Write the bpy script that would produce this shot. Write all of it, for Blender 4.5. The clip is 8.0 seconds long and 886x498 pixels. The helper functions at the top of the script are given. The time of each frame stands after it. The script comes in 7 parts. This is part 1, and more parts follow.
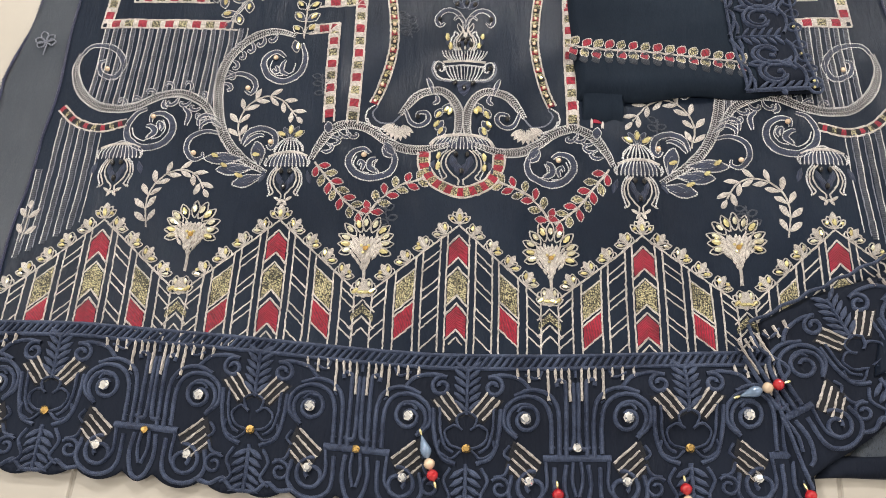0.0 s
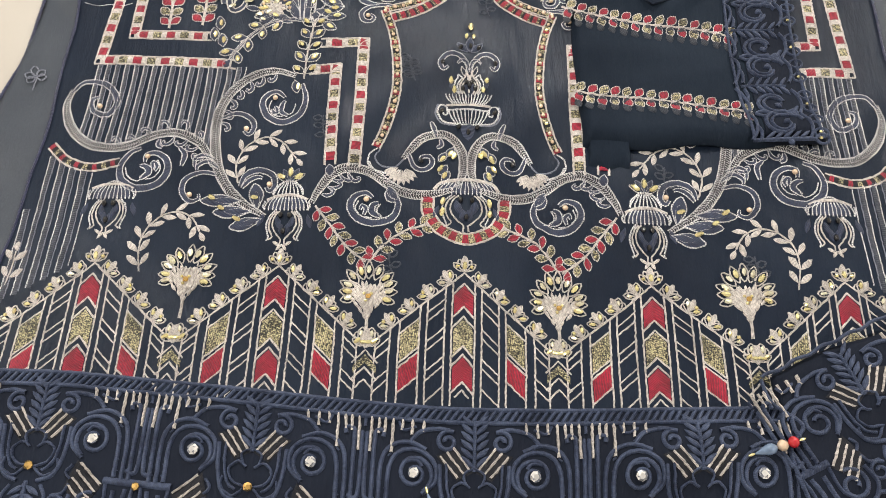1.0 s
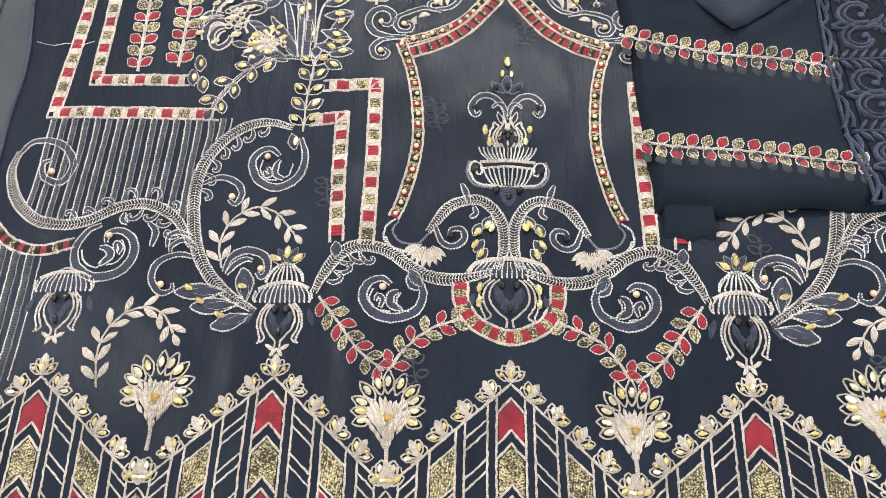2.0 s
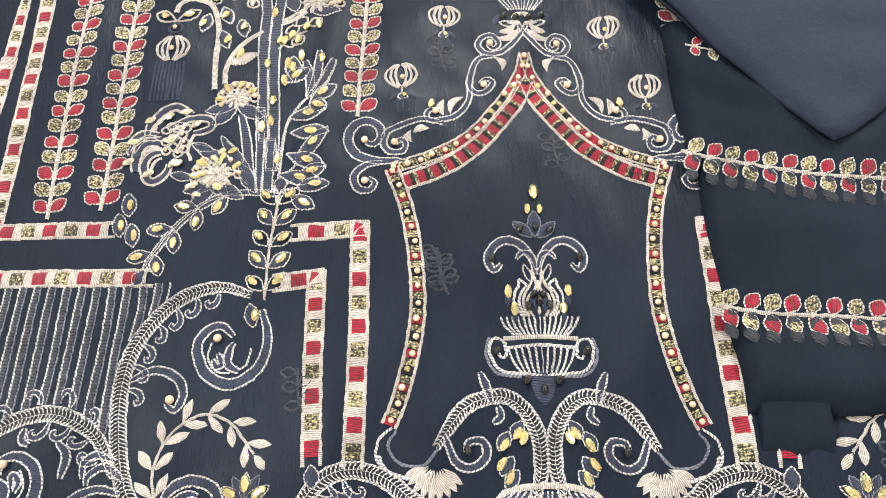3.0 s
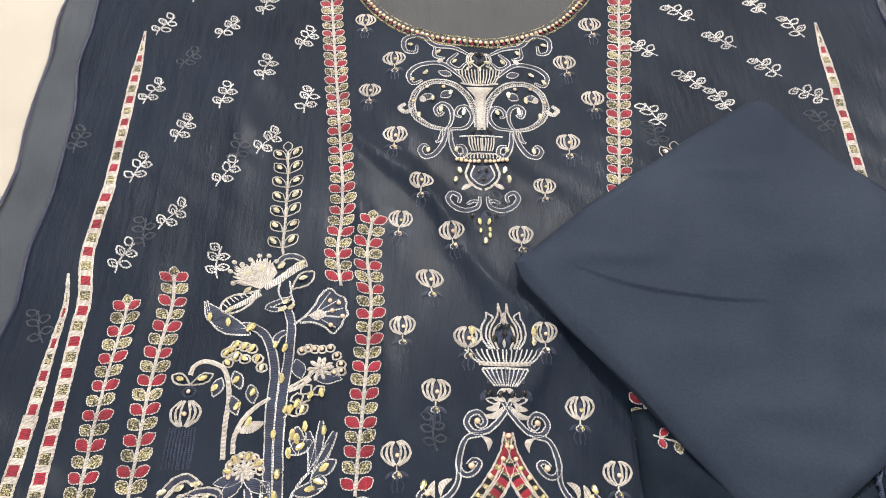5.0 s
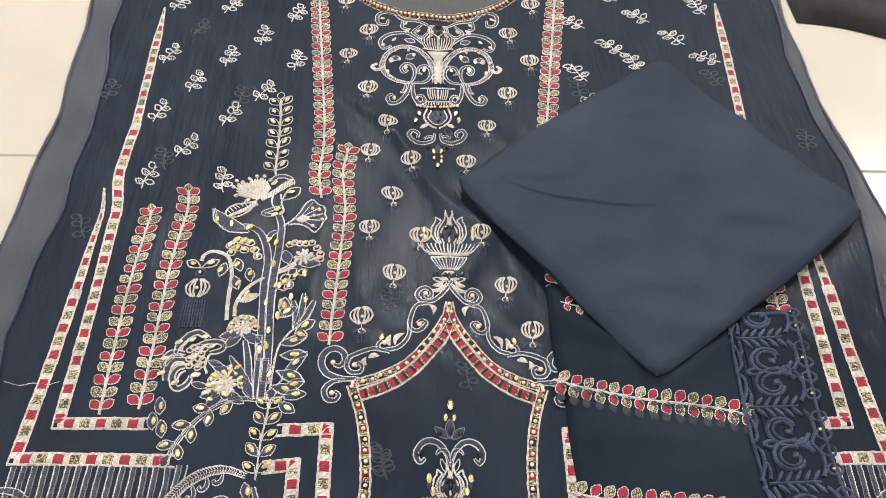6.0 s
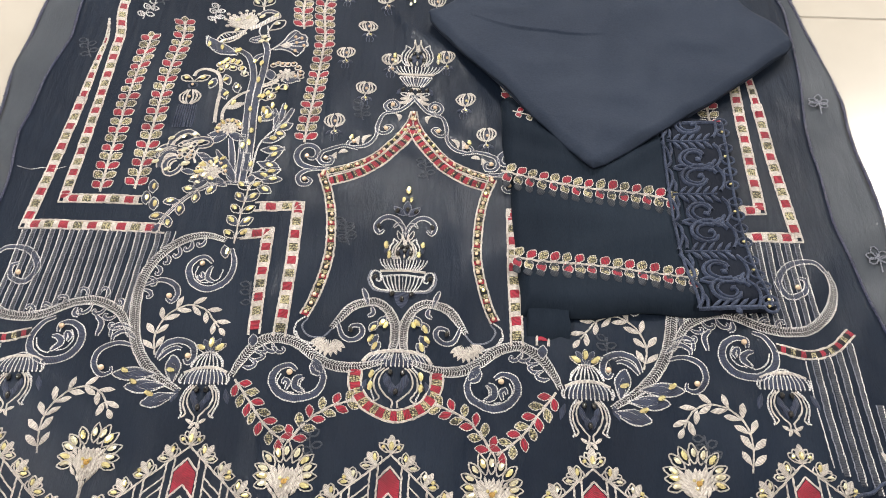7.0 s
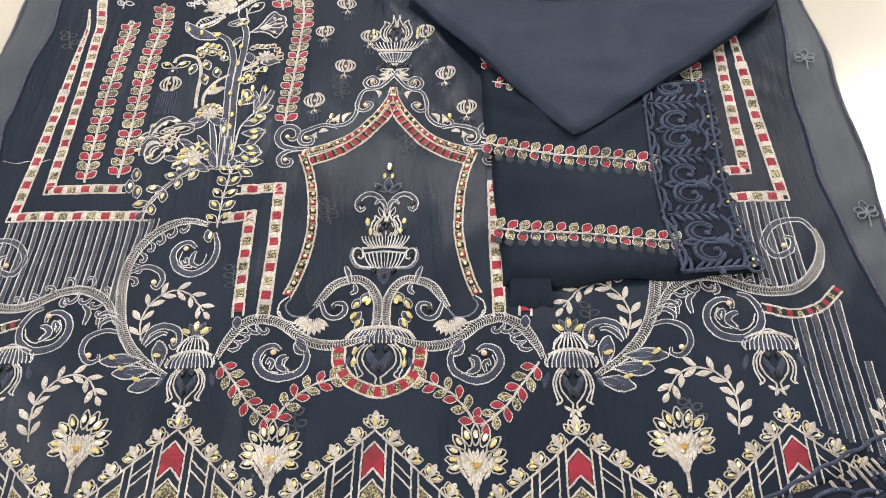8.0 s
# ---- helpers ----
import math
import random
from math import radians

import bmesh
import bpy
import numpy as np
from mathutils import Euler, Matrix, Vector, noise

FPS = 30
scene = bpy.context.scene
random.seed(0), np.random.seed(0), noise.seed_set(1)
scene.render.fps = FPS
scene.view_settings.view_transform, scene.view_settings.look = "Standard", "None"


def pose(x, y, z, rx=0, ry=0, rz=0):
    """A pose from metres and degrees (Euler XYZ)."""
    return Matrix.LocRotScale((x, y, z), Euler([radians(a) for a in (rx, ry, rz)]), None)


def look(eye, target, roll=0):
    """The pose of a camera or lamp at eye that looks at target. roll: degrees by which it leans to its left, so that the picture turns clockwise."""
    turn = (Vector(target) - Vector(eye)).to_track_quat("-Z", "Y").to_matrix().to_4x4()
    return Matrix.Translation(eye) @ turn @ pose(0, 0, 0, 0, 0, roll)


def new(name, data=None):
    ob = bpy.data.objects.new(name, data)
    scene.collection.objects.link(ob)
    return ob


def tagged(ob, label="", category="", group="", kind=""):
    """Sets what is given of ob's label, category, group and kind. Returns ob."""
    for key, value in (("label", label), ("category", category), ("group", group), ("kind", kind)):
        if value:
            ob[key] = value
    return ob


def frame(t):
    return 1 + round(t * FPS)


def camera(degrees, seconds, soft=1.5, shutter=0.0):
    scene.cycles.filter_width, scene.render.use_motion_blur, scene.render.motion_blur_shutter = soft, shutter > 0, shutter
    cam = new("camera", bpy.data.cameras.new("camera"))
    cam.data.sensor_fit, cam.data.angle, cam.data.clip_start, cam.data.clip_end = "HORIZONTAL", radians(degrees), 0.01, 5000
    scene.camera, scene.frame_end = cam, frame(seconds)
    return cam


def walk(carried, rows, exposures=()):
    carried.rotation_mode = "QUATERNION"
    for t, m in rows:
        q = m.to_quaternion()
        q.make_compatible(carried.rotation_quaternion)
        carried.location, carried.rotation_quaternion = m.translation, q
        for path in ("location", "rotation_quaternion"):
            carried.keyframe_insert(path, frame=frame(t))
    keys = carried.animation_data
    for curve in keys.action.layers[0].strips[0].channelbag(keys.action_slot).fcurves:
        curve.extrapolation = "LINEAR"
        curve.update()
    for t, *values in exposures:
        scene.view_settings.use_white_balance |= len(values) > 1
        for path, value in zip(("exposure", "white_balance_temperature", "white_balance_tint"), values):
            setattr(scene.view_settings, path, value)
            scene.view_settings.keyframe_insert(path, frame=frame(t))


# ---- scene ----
cam = camera(55.7, 8.0, 0.85)
PATH = [
    (0, (0.032, -0.106, 0.668), (-0.096, 0.687, -1.164), -7.6),
    (0.5, (0.001, -0.105, 0.684), (-0.086, 0.714, -1.139), -4.2),
    (1, (0.001, -0.085, 0.658), (-0.058, 0.775, -1.146), -2.2),
    (1.2, (0.007, -0.077, 0.644), (-0.043, 0.79, -1.157), -1.6),
    (2.3, (-0.034, 0.106, 0.505), (-0.142, 0.976, -1.293), -6.7),
    (2.5, (-0.038, 0.146, 0.482), (-0.149, 1.026, -1.31), -7.2),
    (3, (-0.03, 0.221, 0.447), (-0.135, 1.09, -1.351), -8.0),
    (3.5, (-0.032, 0.262, 0.476), (-0.097, 1.166, -1.307), -5.0),
    (4, (-0.033, 0.301, 0.522), (-0.081, 1.293, -1.214), -3.4),
    (4.5, (-0.039, 0.337, 0.55), (-0.072, 1.391, -1.15), -2.3),
    (4.7, (-0.041, 0.349, 0.562), (-0.069, 1.433, -1.119), -1.9),
    (5.8, (-0.015, 0.225, 0.648), (-0.039, 1.415, -0.959), -1.3),
    (6, (-0.001, 0.155, 0.663), (-0.017, 1.337, -0.95), -0.9),
    (6.5, (0.033, 0.004, 0.641), (0.006, 1.164, -0.988), -0.3),
    (7, (0.055, -0.039, 0.635), (0.001, 1.107, -1.003), -1.2),
    (7.5, (0.074, -0.037, 0.624), (-0.009, 1.088, -1.028), -3.5),
    (8, (0.093, -0.041, 0.629), (-0.017, 1.063, -1.034), -6.3),
]
walk(cam, [(t, look(eye, target, roll)) for t, eye, target, roll in PATH],
     [(0, 0.06), (1.2, 0.10), (2.3, 0.32), (3.5, 0.38), (4.7, 0.26), (5.8, 0.18), (8, 0.20)])

# ---- light ----
world = bpy.data.worlds.new("room_light")
scene.world = world
world.use_nodes = True
world.node_tree.nodes["Background"].inputs[0].default_value = (0.95, 0.97, 1.0, 1)
world.node_tree.nodes["Background"].inputs[1].default_value = 0.05


def ceiling_lamp_or_fill(x, y, sx, sy, power):
    lamp = bpy.data.lights.new("ceiling_lamp_or_fill", "AREA")
    lamp.shape, lamp.size, lamp.size_y, lamp.energy = "RECTANGLE", sx, sy, power
    lamp.color = (1.0, 0.975, 0.94)
    ob = new("ceiling_lamp_or_fill", lamp)
    ob.matrix_world = pose(x, y, 2.66)
    return ob


# First two sit where glare puts them; the last three are added fill.
for lx, ly, lw in ((-0.08, 2.66, 92), (2.0, 2.64, 62), (-2.1, 1.15, 52), (1.9, -0.7, 44), (-1.9, -0.7, 44)):
    ceiling_lamp_or_fill(lx, ly, 0.34, 0.34, lw)


# ---- materials ----
def nodes_of(name):
    m = bpy.data.materials.new(name)
    m.use_nodes = True
    return m, m.node_tree.nodes, m.node_tree.links, m.node_tree.nodes["Principled BSDF"]


def ramp(nodes, a, b, lo=0.3, hi=0.7):
    r = nodes.new("ShaderNodeValToRGB")
    r.color_ramp.elements[0].position, r.color_ramp.elements[1].position = lo, hi
    r.color_ramp.elements[0].color, r.color_ramp.elements[1].color = (*a, 1), (*b, 1)
    return r


def thread(name, a, b, period, angle, rough=0.5, sheen=0.3, metal=0.0, speck=0.0, depth=0.9, gapped=0.6, spec=0.35, grain=240):
    """Embroidery thread: stitches side by side at an angle to the run; gaps mix cloth show-through and painted shade.
    """
    m, nodes, links, p = nodes_of(name)
    uv = nodes.new("ShaderNodeUVMap")
    mp = nodes.new("ShaderNodeMapping")
    mp.inputs["Rotation"].default_value = (0, 0, radians(angle))
    links.new(uv.outputs[0], mp.inputs[0])
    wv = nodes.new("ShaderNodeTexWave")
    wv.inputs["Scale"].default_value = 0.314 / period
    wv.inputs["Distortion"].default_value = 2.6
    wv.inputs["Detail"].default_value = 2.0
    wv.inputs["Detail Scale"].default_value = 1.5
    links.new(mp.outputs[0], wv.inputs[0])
    tc = nodes.new("ShaderNodeTexCoord")
    ns = nodes.new("ShaderNodeTexNoise")
    ns.inputs["Scale"].default_value = 720 if speck else grain
    ns.inputs["Detail"].default_value = 3
    links.new(tc.outputs["Object"], ns.inputs["Vector"])
    big = nodes.new("ShaderNodeTexNoise")
    big.inputs["Scale"].default_value = 45
    links.new(tc.outputs["Object"], big.inputs["Vector"])
    r = ramp(nodes, a, b, *((0.45, 0.60) if speck else (0.36, 0.64)))
    mixed = nodes.new("ShaderNodeMath")
    mixed.operation = "MULTIPLY_ADD"
    mixed.inputs[1].default_value = 0.75 if speck else 0.5
    half = nodes.new("ShaderNodeMath")
    half.operation = "MULTIPLY"
    half.inputs[1].default_value = 0.25 if speck else 0.5
    links.new(big.outputs[0], half.inputs[0])
    links.new(ns.outputs[0], mixed.inputs[0])
    links.new(half.outputs[0], mixed.inputs[2])
    links.new(mixed.outputs[0], r.inputs[0])
    # Gap colour joins cloth showing through with shade painted between the strands.
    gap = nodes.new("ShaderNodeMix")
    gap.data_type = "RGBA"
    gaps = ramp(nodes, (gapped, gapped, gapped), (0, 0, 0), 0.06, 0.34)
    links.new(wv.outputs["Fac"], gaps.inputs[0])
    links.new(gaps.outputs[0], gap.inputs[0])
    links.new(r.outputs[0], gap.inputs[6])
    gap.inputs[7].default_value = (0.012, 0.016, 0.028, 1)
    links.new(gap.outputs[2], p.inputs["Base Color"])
    bump = nodes.new("ShaderNodeBump")
    bump.inputs["Strength"].default_value = depth
    bump.inputs["Distance"].default_value = 0.0006
    p.inputs["Specular IOR Level"].default_value = spec
    links.new(wv.outputs["Fac"], bump.inputs["Height"])
    links.new(bump.outputs[0], p.inputs["Normal"])
    p.inputs["Roughness"].default_value = rough
    p.inputs["Metallic"].default_value = metal
    p.inputs["Sheen Weight"].default_value = sheen
    p.inputs["Sheen Roughness"].default_value = 0.4
    return m


def cloth(name, a, b, weave=0.0007, rough=0.5, sheen=0.06, crease=0.5, alpha=1.0, streak=5.0, spec=0.3, glint=0.0):
    """Woven cloth: fine uneven weave, faint streaks along the warp, broad soft tones."""
    m, nodes, links, p = nodes_of(name)
    tc = nodes.new("ShaderNodeTexCoord")
    mp = nodes.new("ShaderNodeMapping")
    mp.inputs["Scale"].default_value = (streak, 1, 1)
    links.new(tc.outputs["Object"], mp.inputs[0])
    fine = nodes.new("ShaderNodeTexNoise")
    fine.inputs["Scale"].default_value = 0.25 / weave
    fine.inputs["Detail"].default_value = 4
    links.new(mp.outputs[0], fine.inputs["Vector"])
    # Broad tones paint the light and dark of soft wrinkles into the colour.
    wide = nodes.new("ShaderNodeTexNoise")
    wide.inputs["Scale"].default_value = 7
    wide.inputs["Detail"].default_value = 4
    links.new(tc.outputs["Object"], wide.inputs["Vector"])
    mix = nodes.new("ShaderNodeMath")
    mix.operation = "MULTIPLY_ADD"
    mix.inputs[1].default_value = 0.35
    half = nodes.new("ShaderNodeMath")
    half.operation = "MULTIPLY"
    half.inputs[1].default_value = 0.65
    links.new(wide.outputs[0], half.inputs[0])
    links.new(fine.outputs[0], mix.inputs[0])
    links.new(half.outputs[0], mix.inputs[2])
    r = ramp(nodes, a, b, 0.33, 0.66)
    links.new(mix.outputs[0], r.inputs[0])
    links.new(r.outputs[0], p.inputs["Base Color"])
    bump = nodes.new("ShaderNodeBump")
    bump.inputs["Strength"].default_value = crease
    bump.inputs["Distance"].default_value = 0.0006
    links.new(fine.outputs[0], bump.inputs["Height"])
    soft = nodes.new("ShaderNodeBump")
    soft.inputs["Strength"].default_value = 0.5
    soft.inputs["Distance"].default_value = 0.007
    fold = nodes.new("ShaderNodeTexNoise")
    fold.inputs["Scale"].default_value = 14
    fold.inputs["Detail"].default_value = 5
    links.new(mp.outputs[0], fold.inputs["Vector"])
    links.new(fold.outputs[0], soft.inputs["Height"])
    links.new(soft.outputs[0], bump.inputs["Normal"])
    links.new(bump.outputs[0], p.inputs["Normal"])
    p.inputs["Roughness"].default_value = rough
    p.inputs["Sheen Weight"].default_value = sheen
    p.inputs["Sheen Roughness"].default_value = 0.45
    p.inputs["Specular IOR Level"].default_value = spec
    p.inputs["Sheen Tint"].default_value = (0.7, 0.8, 1.0, 1)
    p.inputs["Alpha"].default_value = alpha
    p.inputs["Coat Weight"].default_value = glint
    p.inputs["Coat Roughness"].default_value = 0.10
    flat = nodes.new("ShaderNodeBump")
    flat.inputs["Strength"].default_value = 0.5
    flat.inputs["Distance"].default_value = 0.0004
    links.new(fine.outputs[0], flat.inputs["Height"])
    links.new(flat.outputs[0], p.inputs["Coat Normal"])
    return m


def shiny(name, col, rough, metal=0.0, transmission=0.0, coat=0.0):
    m, nodes, links, p = nodes_of(name)
    tc = nodes.new("ShaderNodeTexCoord")
    ns = nodes.new("ShaderNodeTexNoise")
    ns.inputs["Scale"].default_value = 300
    links.new(tc.outputs["Object"], ns.inputs["Vector"])
    info = nodes.new("ShaderNodeObjectInfo")
    add = nodes.new("ShaderNodeMath")
    add.operation = "MULTIPLY_ADD"
    add.inputs[1].default_value = 0.5
    links.new(info.outputs["Random"], add.inputs[0])
    links.new(ns.outputs[0], add.inputs[2])
    r = ramp(nodes, [c * 0.72 for c in col], [min(1, c * 1.12) for c in col], 0.3, 1.0)
    links.new(add.outputs[0], r.inputs[0])
    links.new(r.outputs[0], p.inputs["Base Color"])
    p.inputs["Roughness"].default_value = rough
    p.inputs["Metallic"].default_value = metal
    p.inputs["Transmission Weight"].default_value = transmission
    p.inputs["Coat Weight"].default_value = coat
    p.inputs["Coat Roughness"].default_value = 0.08
    return m


# Wide tone ranges paint crisp highlights and shade into cream and silver strands.
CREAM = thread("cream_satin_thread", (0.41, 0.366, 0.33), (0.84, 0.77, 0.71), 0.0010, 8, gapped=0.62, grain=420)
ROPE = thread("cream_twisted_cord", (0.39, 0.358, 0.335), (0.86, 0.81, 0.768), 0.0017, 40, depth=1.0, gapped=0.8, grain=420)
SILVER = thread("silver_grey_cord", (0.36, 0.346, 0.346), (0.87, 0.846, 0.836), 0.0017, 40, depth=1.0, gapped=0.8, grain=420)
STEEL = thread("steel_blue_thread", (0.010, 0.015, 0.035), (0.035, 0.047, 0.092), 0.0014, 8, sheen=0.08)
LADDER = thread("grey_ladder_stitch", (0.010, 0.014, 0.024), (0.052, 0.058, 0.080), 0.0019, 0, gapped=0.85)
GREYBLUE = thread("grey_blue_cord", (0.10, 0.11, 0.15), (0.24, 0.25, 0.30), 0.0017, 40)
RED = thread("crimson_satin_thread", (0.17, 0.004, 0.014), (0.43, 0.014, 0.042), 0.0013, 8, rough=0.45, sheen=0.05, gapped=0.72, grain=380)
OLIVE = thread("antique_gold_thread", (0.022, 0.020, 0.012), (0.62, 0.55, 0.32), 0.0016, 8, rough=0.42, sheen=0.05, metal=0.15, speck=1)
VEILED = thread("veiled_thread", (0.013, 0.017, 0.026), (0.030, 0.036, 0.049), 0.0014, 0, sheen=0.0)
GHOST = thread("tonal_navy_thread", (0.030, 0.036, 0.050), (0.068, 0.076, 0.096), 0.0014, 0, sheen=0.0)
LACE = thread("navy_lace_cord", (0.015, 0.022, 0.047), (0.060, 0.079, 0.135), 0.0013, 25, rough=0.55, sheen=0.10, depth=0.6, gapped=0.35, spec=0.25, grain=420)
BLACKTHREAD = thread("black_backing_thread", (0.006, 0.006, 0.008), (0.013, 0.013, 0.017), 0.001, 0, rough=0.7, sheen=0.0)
NAVY = cloth("navy_georgette", (0.0040, 0.0072, 0.0152), (0.0130, 0.0194, 0.0330), rough=0.40, spec=0.07, sheen=0.0, crease=0.65, glint=0.05)
NET = cloth("navy_lace_ground", (0.0026, 0.0042, 0.0098), (0.0072, 0.0110, 0.0215), rough=0.75, sheen=0.0, spec=0.15)
NECKNET = cloth("sheer_neck_net", (0.028, 0.030, 0.034), (0.046, 0.047, 0.050), rough=0.6)
ORGANZA = cloth("sheer_grey_blue_margin", (0.036, 0.044, 0.057), (0.074, 0.083, 0.098), rough=0.4, alpha=0.84, spec=0.12, sheen=0.0, crease=0.9, glint=0.06)
TROUSER = cloth("dark_navy_trouser_cloth", (0.0055, 0.0090, 0.0155), (0.0142, 0.0206, 0.0315), rough=0.6, spec=0.04, sheen=0.0)
LINING = cloth("folded_navy_lining", (0.0130, 0.0190, 0.0335), (0.0260, 0.0345, 0.0545), weave=0.0005, rough=0.55, crease=0.35, streak=1.0, sheen=0.0, spec=0.07)
BLACKCLOTH = cloth("black_cloth", (0.004, 0.004, 0.005), (0.010, 0.010, 0.011), rough=0.75)
GOLD = shiny("faceted_gold_stone", (1.0, 0.84, 0.46), 0.14, metal=0.85)
PALEGOLD = shiny("pale_champagne_stone", (1.0, 0.92, 0.72), 0.14, metal=0.85)
PEARL = shiny("champagne_pearl", (0.74, 0.56, 0.40), 0.22, metal=0.35, coat=0.8)
JET = shiny("jet_black_stone", (0.006, 0.006, 0.008), 0.08, coat=0.6)
CRYSTAL = shiny("clear_crystal", (0.95, 0.96, 0.98), 0.06, metal=0.75)
AMBER = shiny("amber_stone", (0.80, 0.52, 0.18), 0.12, metal=0.85, coat=0.3)
REDBEAD = shiny("red_bead", (0.42, 0.012, 0.02), 0.18, metal=0.3, coat=0.8)
BLUEBEAD = shiny("blue_grey_drop_bead", (0.17, 0.24, 0.36), 0.18, metal=0.4, coat=0.8)


def tile_material():
    m, nodes, links, p = nodes_of("cream_glazed_tile")
    tc = nodes.new("ShaderNodeTexCoord")
    ns = nodes.new("ShaderNodeTexNoise")
    ns.inputs["Scale"].default_value = 5
    ns.inputs["Detail"].default_value = 6
    links.new(tc.outputs["Object"], ns.inputs["Vector"])
    r = ramp(nodes, (0.355, 0.324, 0.280), (0.410, 0.378, 0.334))
    links.new(ns.outputs[0], r.inputs[0])
    links.new(r.outputs[0], p.inputs["Base Color"])
    p.inputs["Roughness"].default_value = 0.21
    p.inputs["Specular IOR Level"].default_value = 0.4
    return m


def plaster(name, col):
    m, nodes, links, p = nodes_of(name)
    tc = nodes.new("ShaderNodeTexCoord")
    ns = nodes.new("ShaderNodeTexNoise")
    ns.inputs["Scale"].default_value = 3
    links.new(tc.outputs["Object"], ns.inputs["Vector"])
    r = ramp(nodes, [c * 0.92 for c in col], col)
    links.new(ns.outputs[0], r.inputs[0])
    links.new(r.outputs[0], p.inputs["Base Color"])
    p.inputs["Roughness"].default_value = 0.8
    return m


TILE = tile_material()
GROUT = plaster("grout", (0.30, 0.27, 0.23))
WALL = plaster("painted_wall", (0.62, 0.59, 0.54))


# ---- where things lie ----
def warp(x, y):
    """From the symmetric pattern to the shirt as it lies, a little skewed."""
    y2 = y - 0.03 * x * math.exp(-(x / 0.2) ** 2)
    k = min(max((y - 0.68) / 0.07, 0), 1)
    if x > 0:
        y2 -= 0.006 * math.exp(-((x - 0.155) / 0.06) ** 2 - ((y - 0.19) / 0.06) ** 2)
        x -= 0.0055 * math.exp(-((x - 0.12) / 0.09) ** 2) * min(max((y - 0.2) / 0.25, 0.5), 1.1)
    return x - 0.001 - 0.012 * k * k * (3 - 2 * k), y2


def swell(x, y):
    """Height of the shirt's face over its flat lie: soft wrinkles along the body."""
    w = 0.0011 * math.sin(31 * x + 5 * math.sin(4 * y)) + 0.0009 * math.sin(17 * y + 9 * x)
    w += 0.0007 * math.sin(83 * x + 12 * math.sin(7 * y)) * math.sin(9 * y + 2) + 0.0003 * math.sin(140 * x + 60 * y + 5 * math.sin(23 * y))
    for cx, cy, slope, wide, reach, high in ((-0.105, 0.70, -0.2, 0.010, 0.22, 0.0026), (0.05, 0.64, -0.35, 0.009, 0.12, 0.0030), (-0.03, 0.74, -0.5, 0.008, 0.10, 0.0030),
                                             (-0.06, 0.80, -0.7, 0.008, 0.09, 0.0024), (0.0, 0.70, -0.9, 0.007, 0.07, 0.0022), (-0.12, 0.86, -0.9, 0.010, 0.07, 0.0030),
                                             (-0.13, 0.62, 0.05, 0.006, 0.20, 0.0024), (-0.115, 0.28, -0.06, 0.007, 0.14, 0.0026), (0.10, 0.26, 0.05, 0.007, 0.12, 0.0024),
                                             (0.06, 0.235, 0.4, 0.006, 0.05, 0.0022), (-0.05, 0.235, -0.2, 0.006, 0.05, 0.0020), (0.045, 0.42, -0.1, 0.008, 0.10, 0.0020), (0.02, 0.62, 0.5, 0.007, 0.06, 0.0022),
                                             (-0.24, 0.88, -0.15, 0.012, 0.14, 0.0024), (-0.30, 0.62, 0.1, 0.010, 0.16, 0.0020), (0.28, 0.22, 0.15, 0.008, 0.07, 0.0022), (-0.19, 0.22, 0.1, 0.007, 0.06, 0.0022)):
        k = 1 - ((y - cy) / reach) ** 2
        if k > 0:
            d = (x - cx - slope * (y - cy)) / wide
            if abs(d) < 3:
                w += high * k * math.exp(-d * d)
    return w


def on_shirt(x, y):
    u, v = warp(x, y)
    return u, v, swell(u, v)


def mesh_object(name, verts, faces, mats, parent=None, label="", uvs=None, index=None, smooth=True):
    me = bpy.data.meshes.new(name)
    me.from_pydata(verts, [], faces)
    for m in mats:
        me.materials.append(m)
    if index is not None:
        me.polygons.foreach_set("material_index", index)
    if uvs is not None:
        layer = me.uv_layers.new(name="UVMap")
        loops = np.zeros(len(me.loops), dtype=np.int32)
        me.loops.foreach_get("vertex_index", loops)
        layer.data.foreach_set("uv", np.asarray(uvs, dtype=np.float32)[loops].ravel())
    me.polygons.foreach_set("use_smooth", [smooth] * len(me.polygons))
    me.update()
    ob = new(name, me)
    ob.parent = parent
    if label:
        ob["label"] = label
    return ob


def empty(name, x, y, z):
    ob = new(name)
    ob.empty_display_size = 0.05
    ob.location = (x, y, z)
    return ob


def under(ob, parent):
    ob.parent = parent
    ob.matrix_parent_inverse = Matrix.Translation(-Vector(parent.location))
    return ob


def sheet(name, outline_l, outline_r, ys, rows, cols, mat, lift, thick, parent, label="", wave=None):
    """A sheet of cloth between two edges that are functions of y, with a rolled thickness."""
    verts, faces = [], []
    for j in range(rows + 1):
        y = ys[0] + (ys[1] - ys[0]) * j / rows
        l, r = outline_l(y), outline_r(y)
        for i in range(cols + 1):
            x = l + (r - l) * i / cols
            verts.append((x, y, (wave or swell)(x, y) + lift))
    n = len(verts)
    verts += [(x, y, z - thick) for x, y, z in verts]
    q = cols + 1
    for j in range(rows):
        for i in range(cols):
            a = j * q + i
            faces.append((a, a + 1, a + q + 1, a + q))
            faces.append((n + a, n + a + q, n + a + q + 1, n + a + 1))
    rim = [i for i in range(q)] + [j * q + cols for j in range(1, rows + 1)]
    rim += [rows * q + i for i in range(cols - 1, -1, -1)] + [j * q for j in range(rows - 1, 0, -1)]
    for a, b in zip(rim, rim[1:] + rim[:1]):
        faces.append((a, n + a, n + b, b))
    ob = mesh_object(name, verts, faces, [mat], None, label)
    return under(ob, parent) if parent else ob


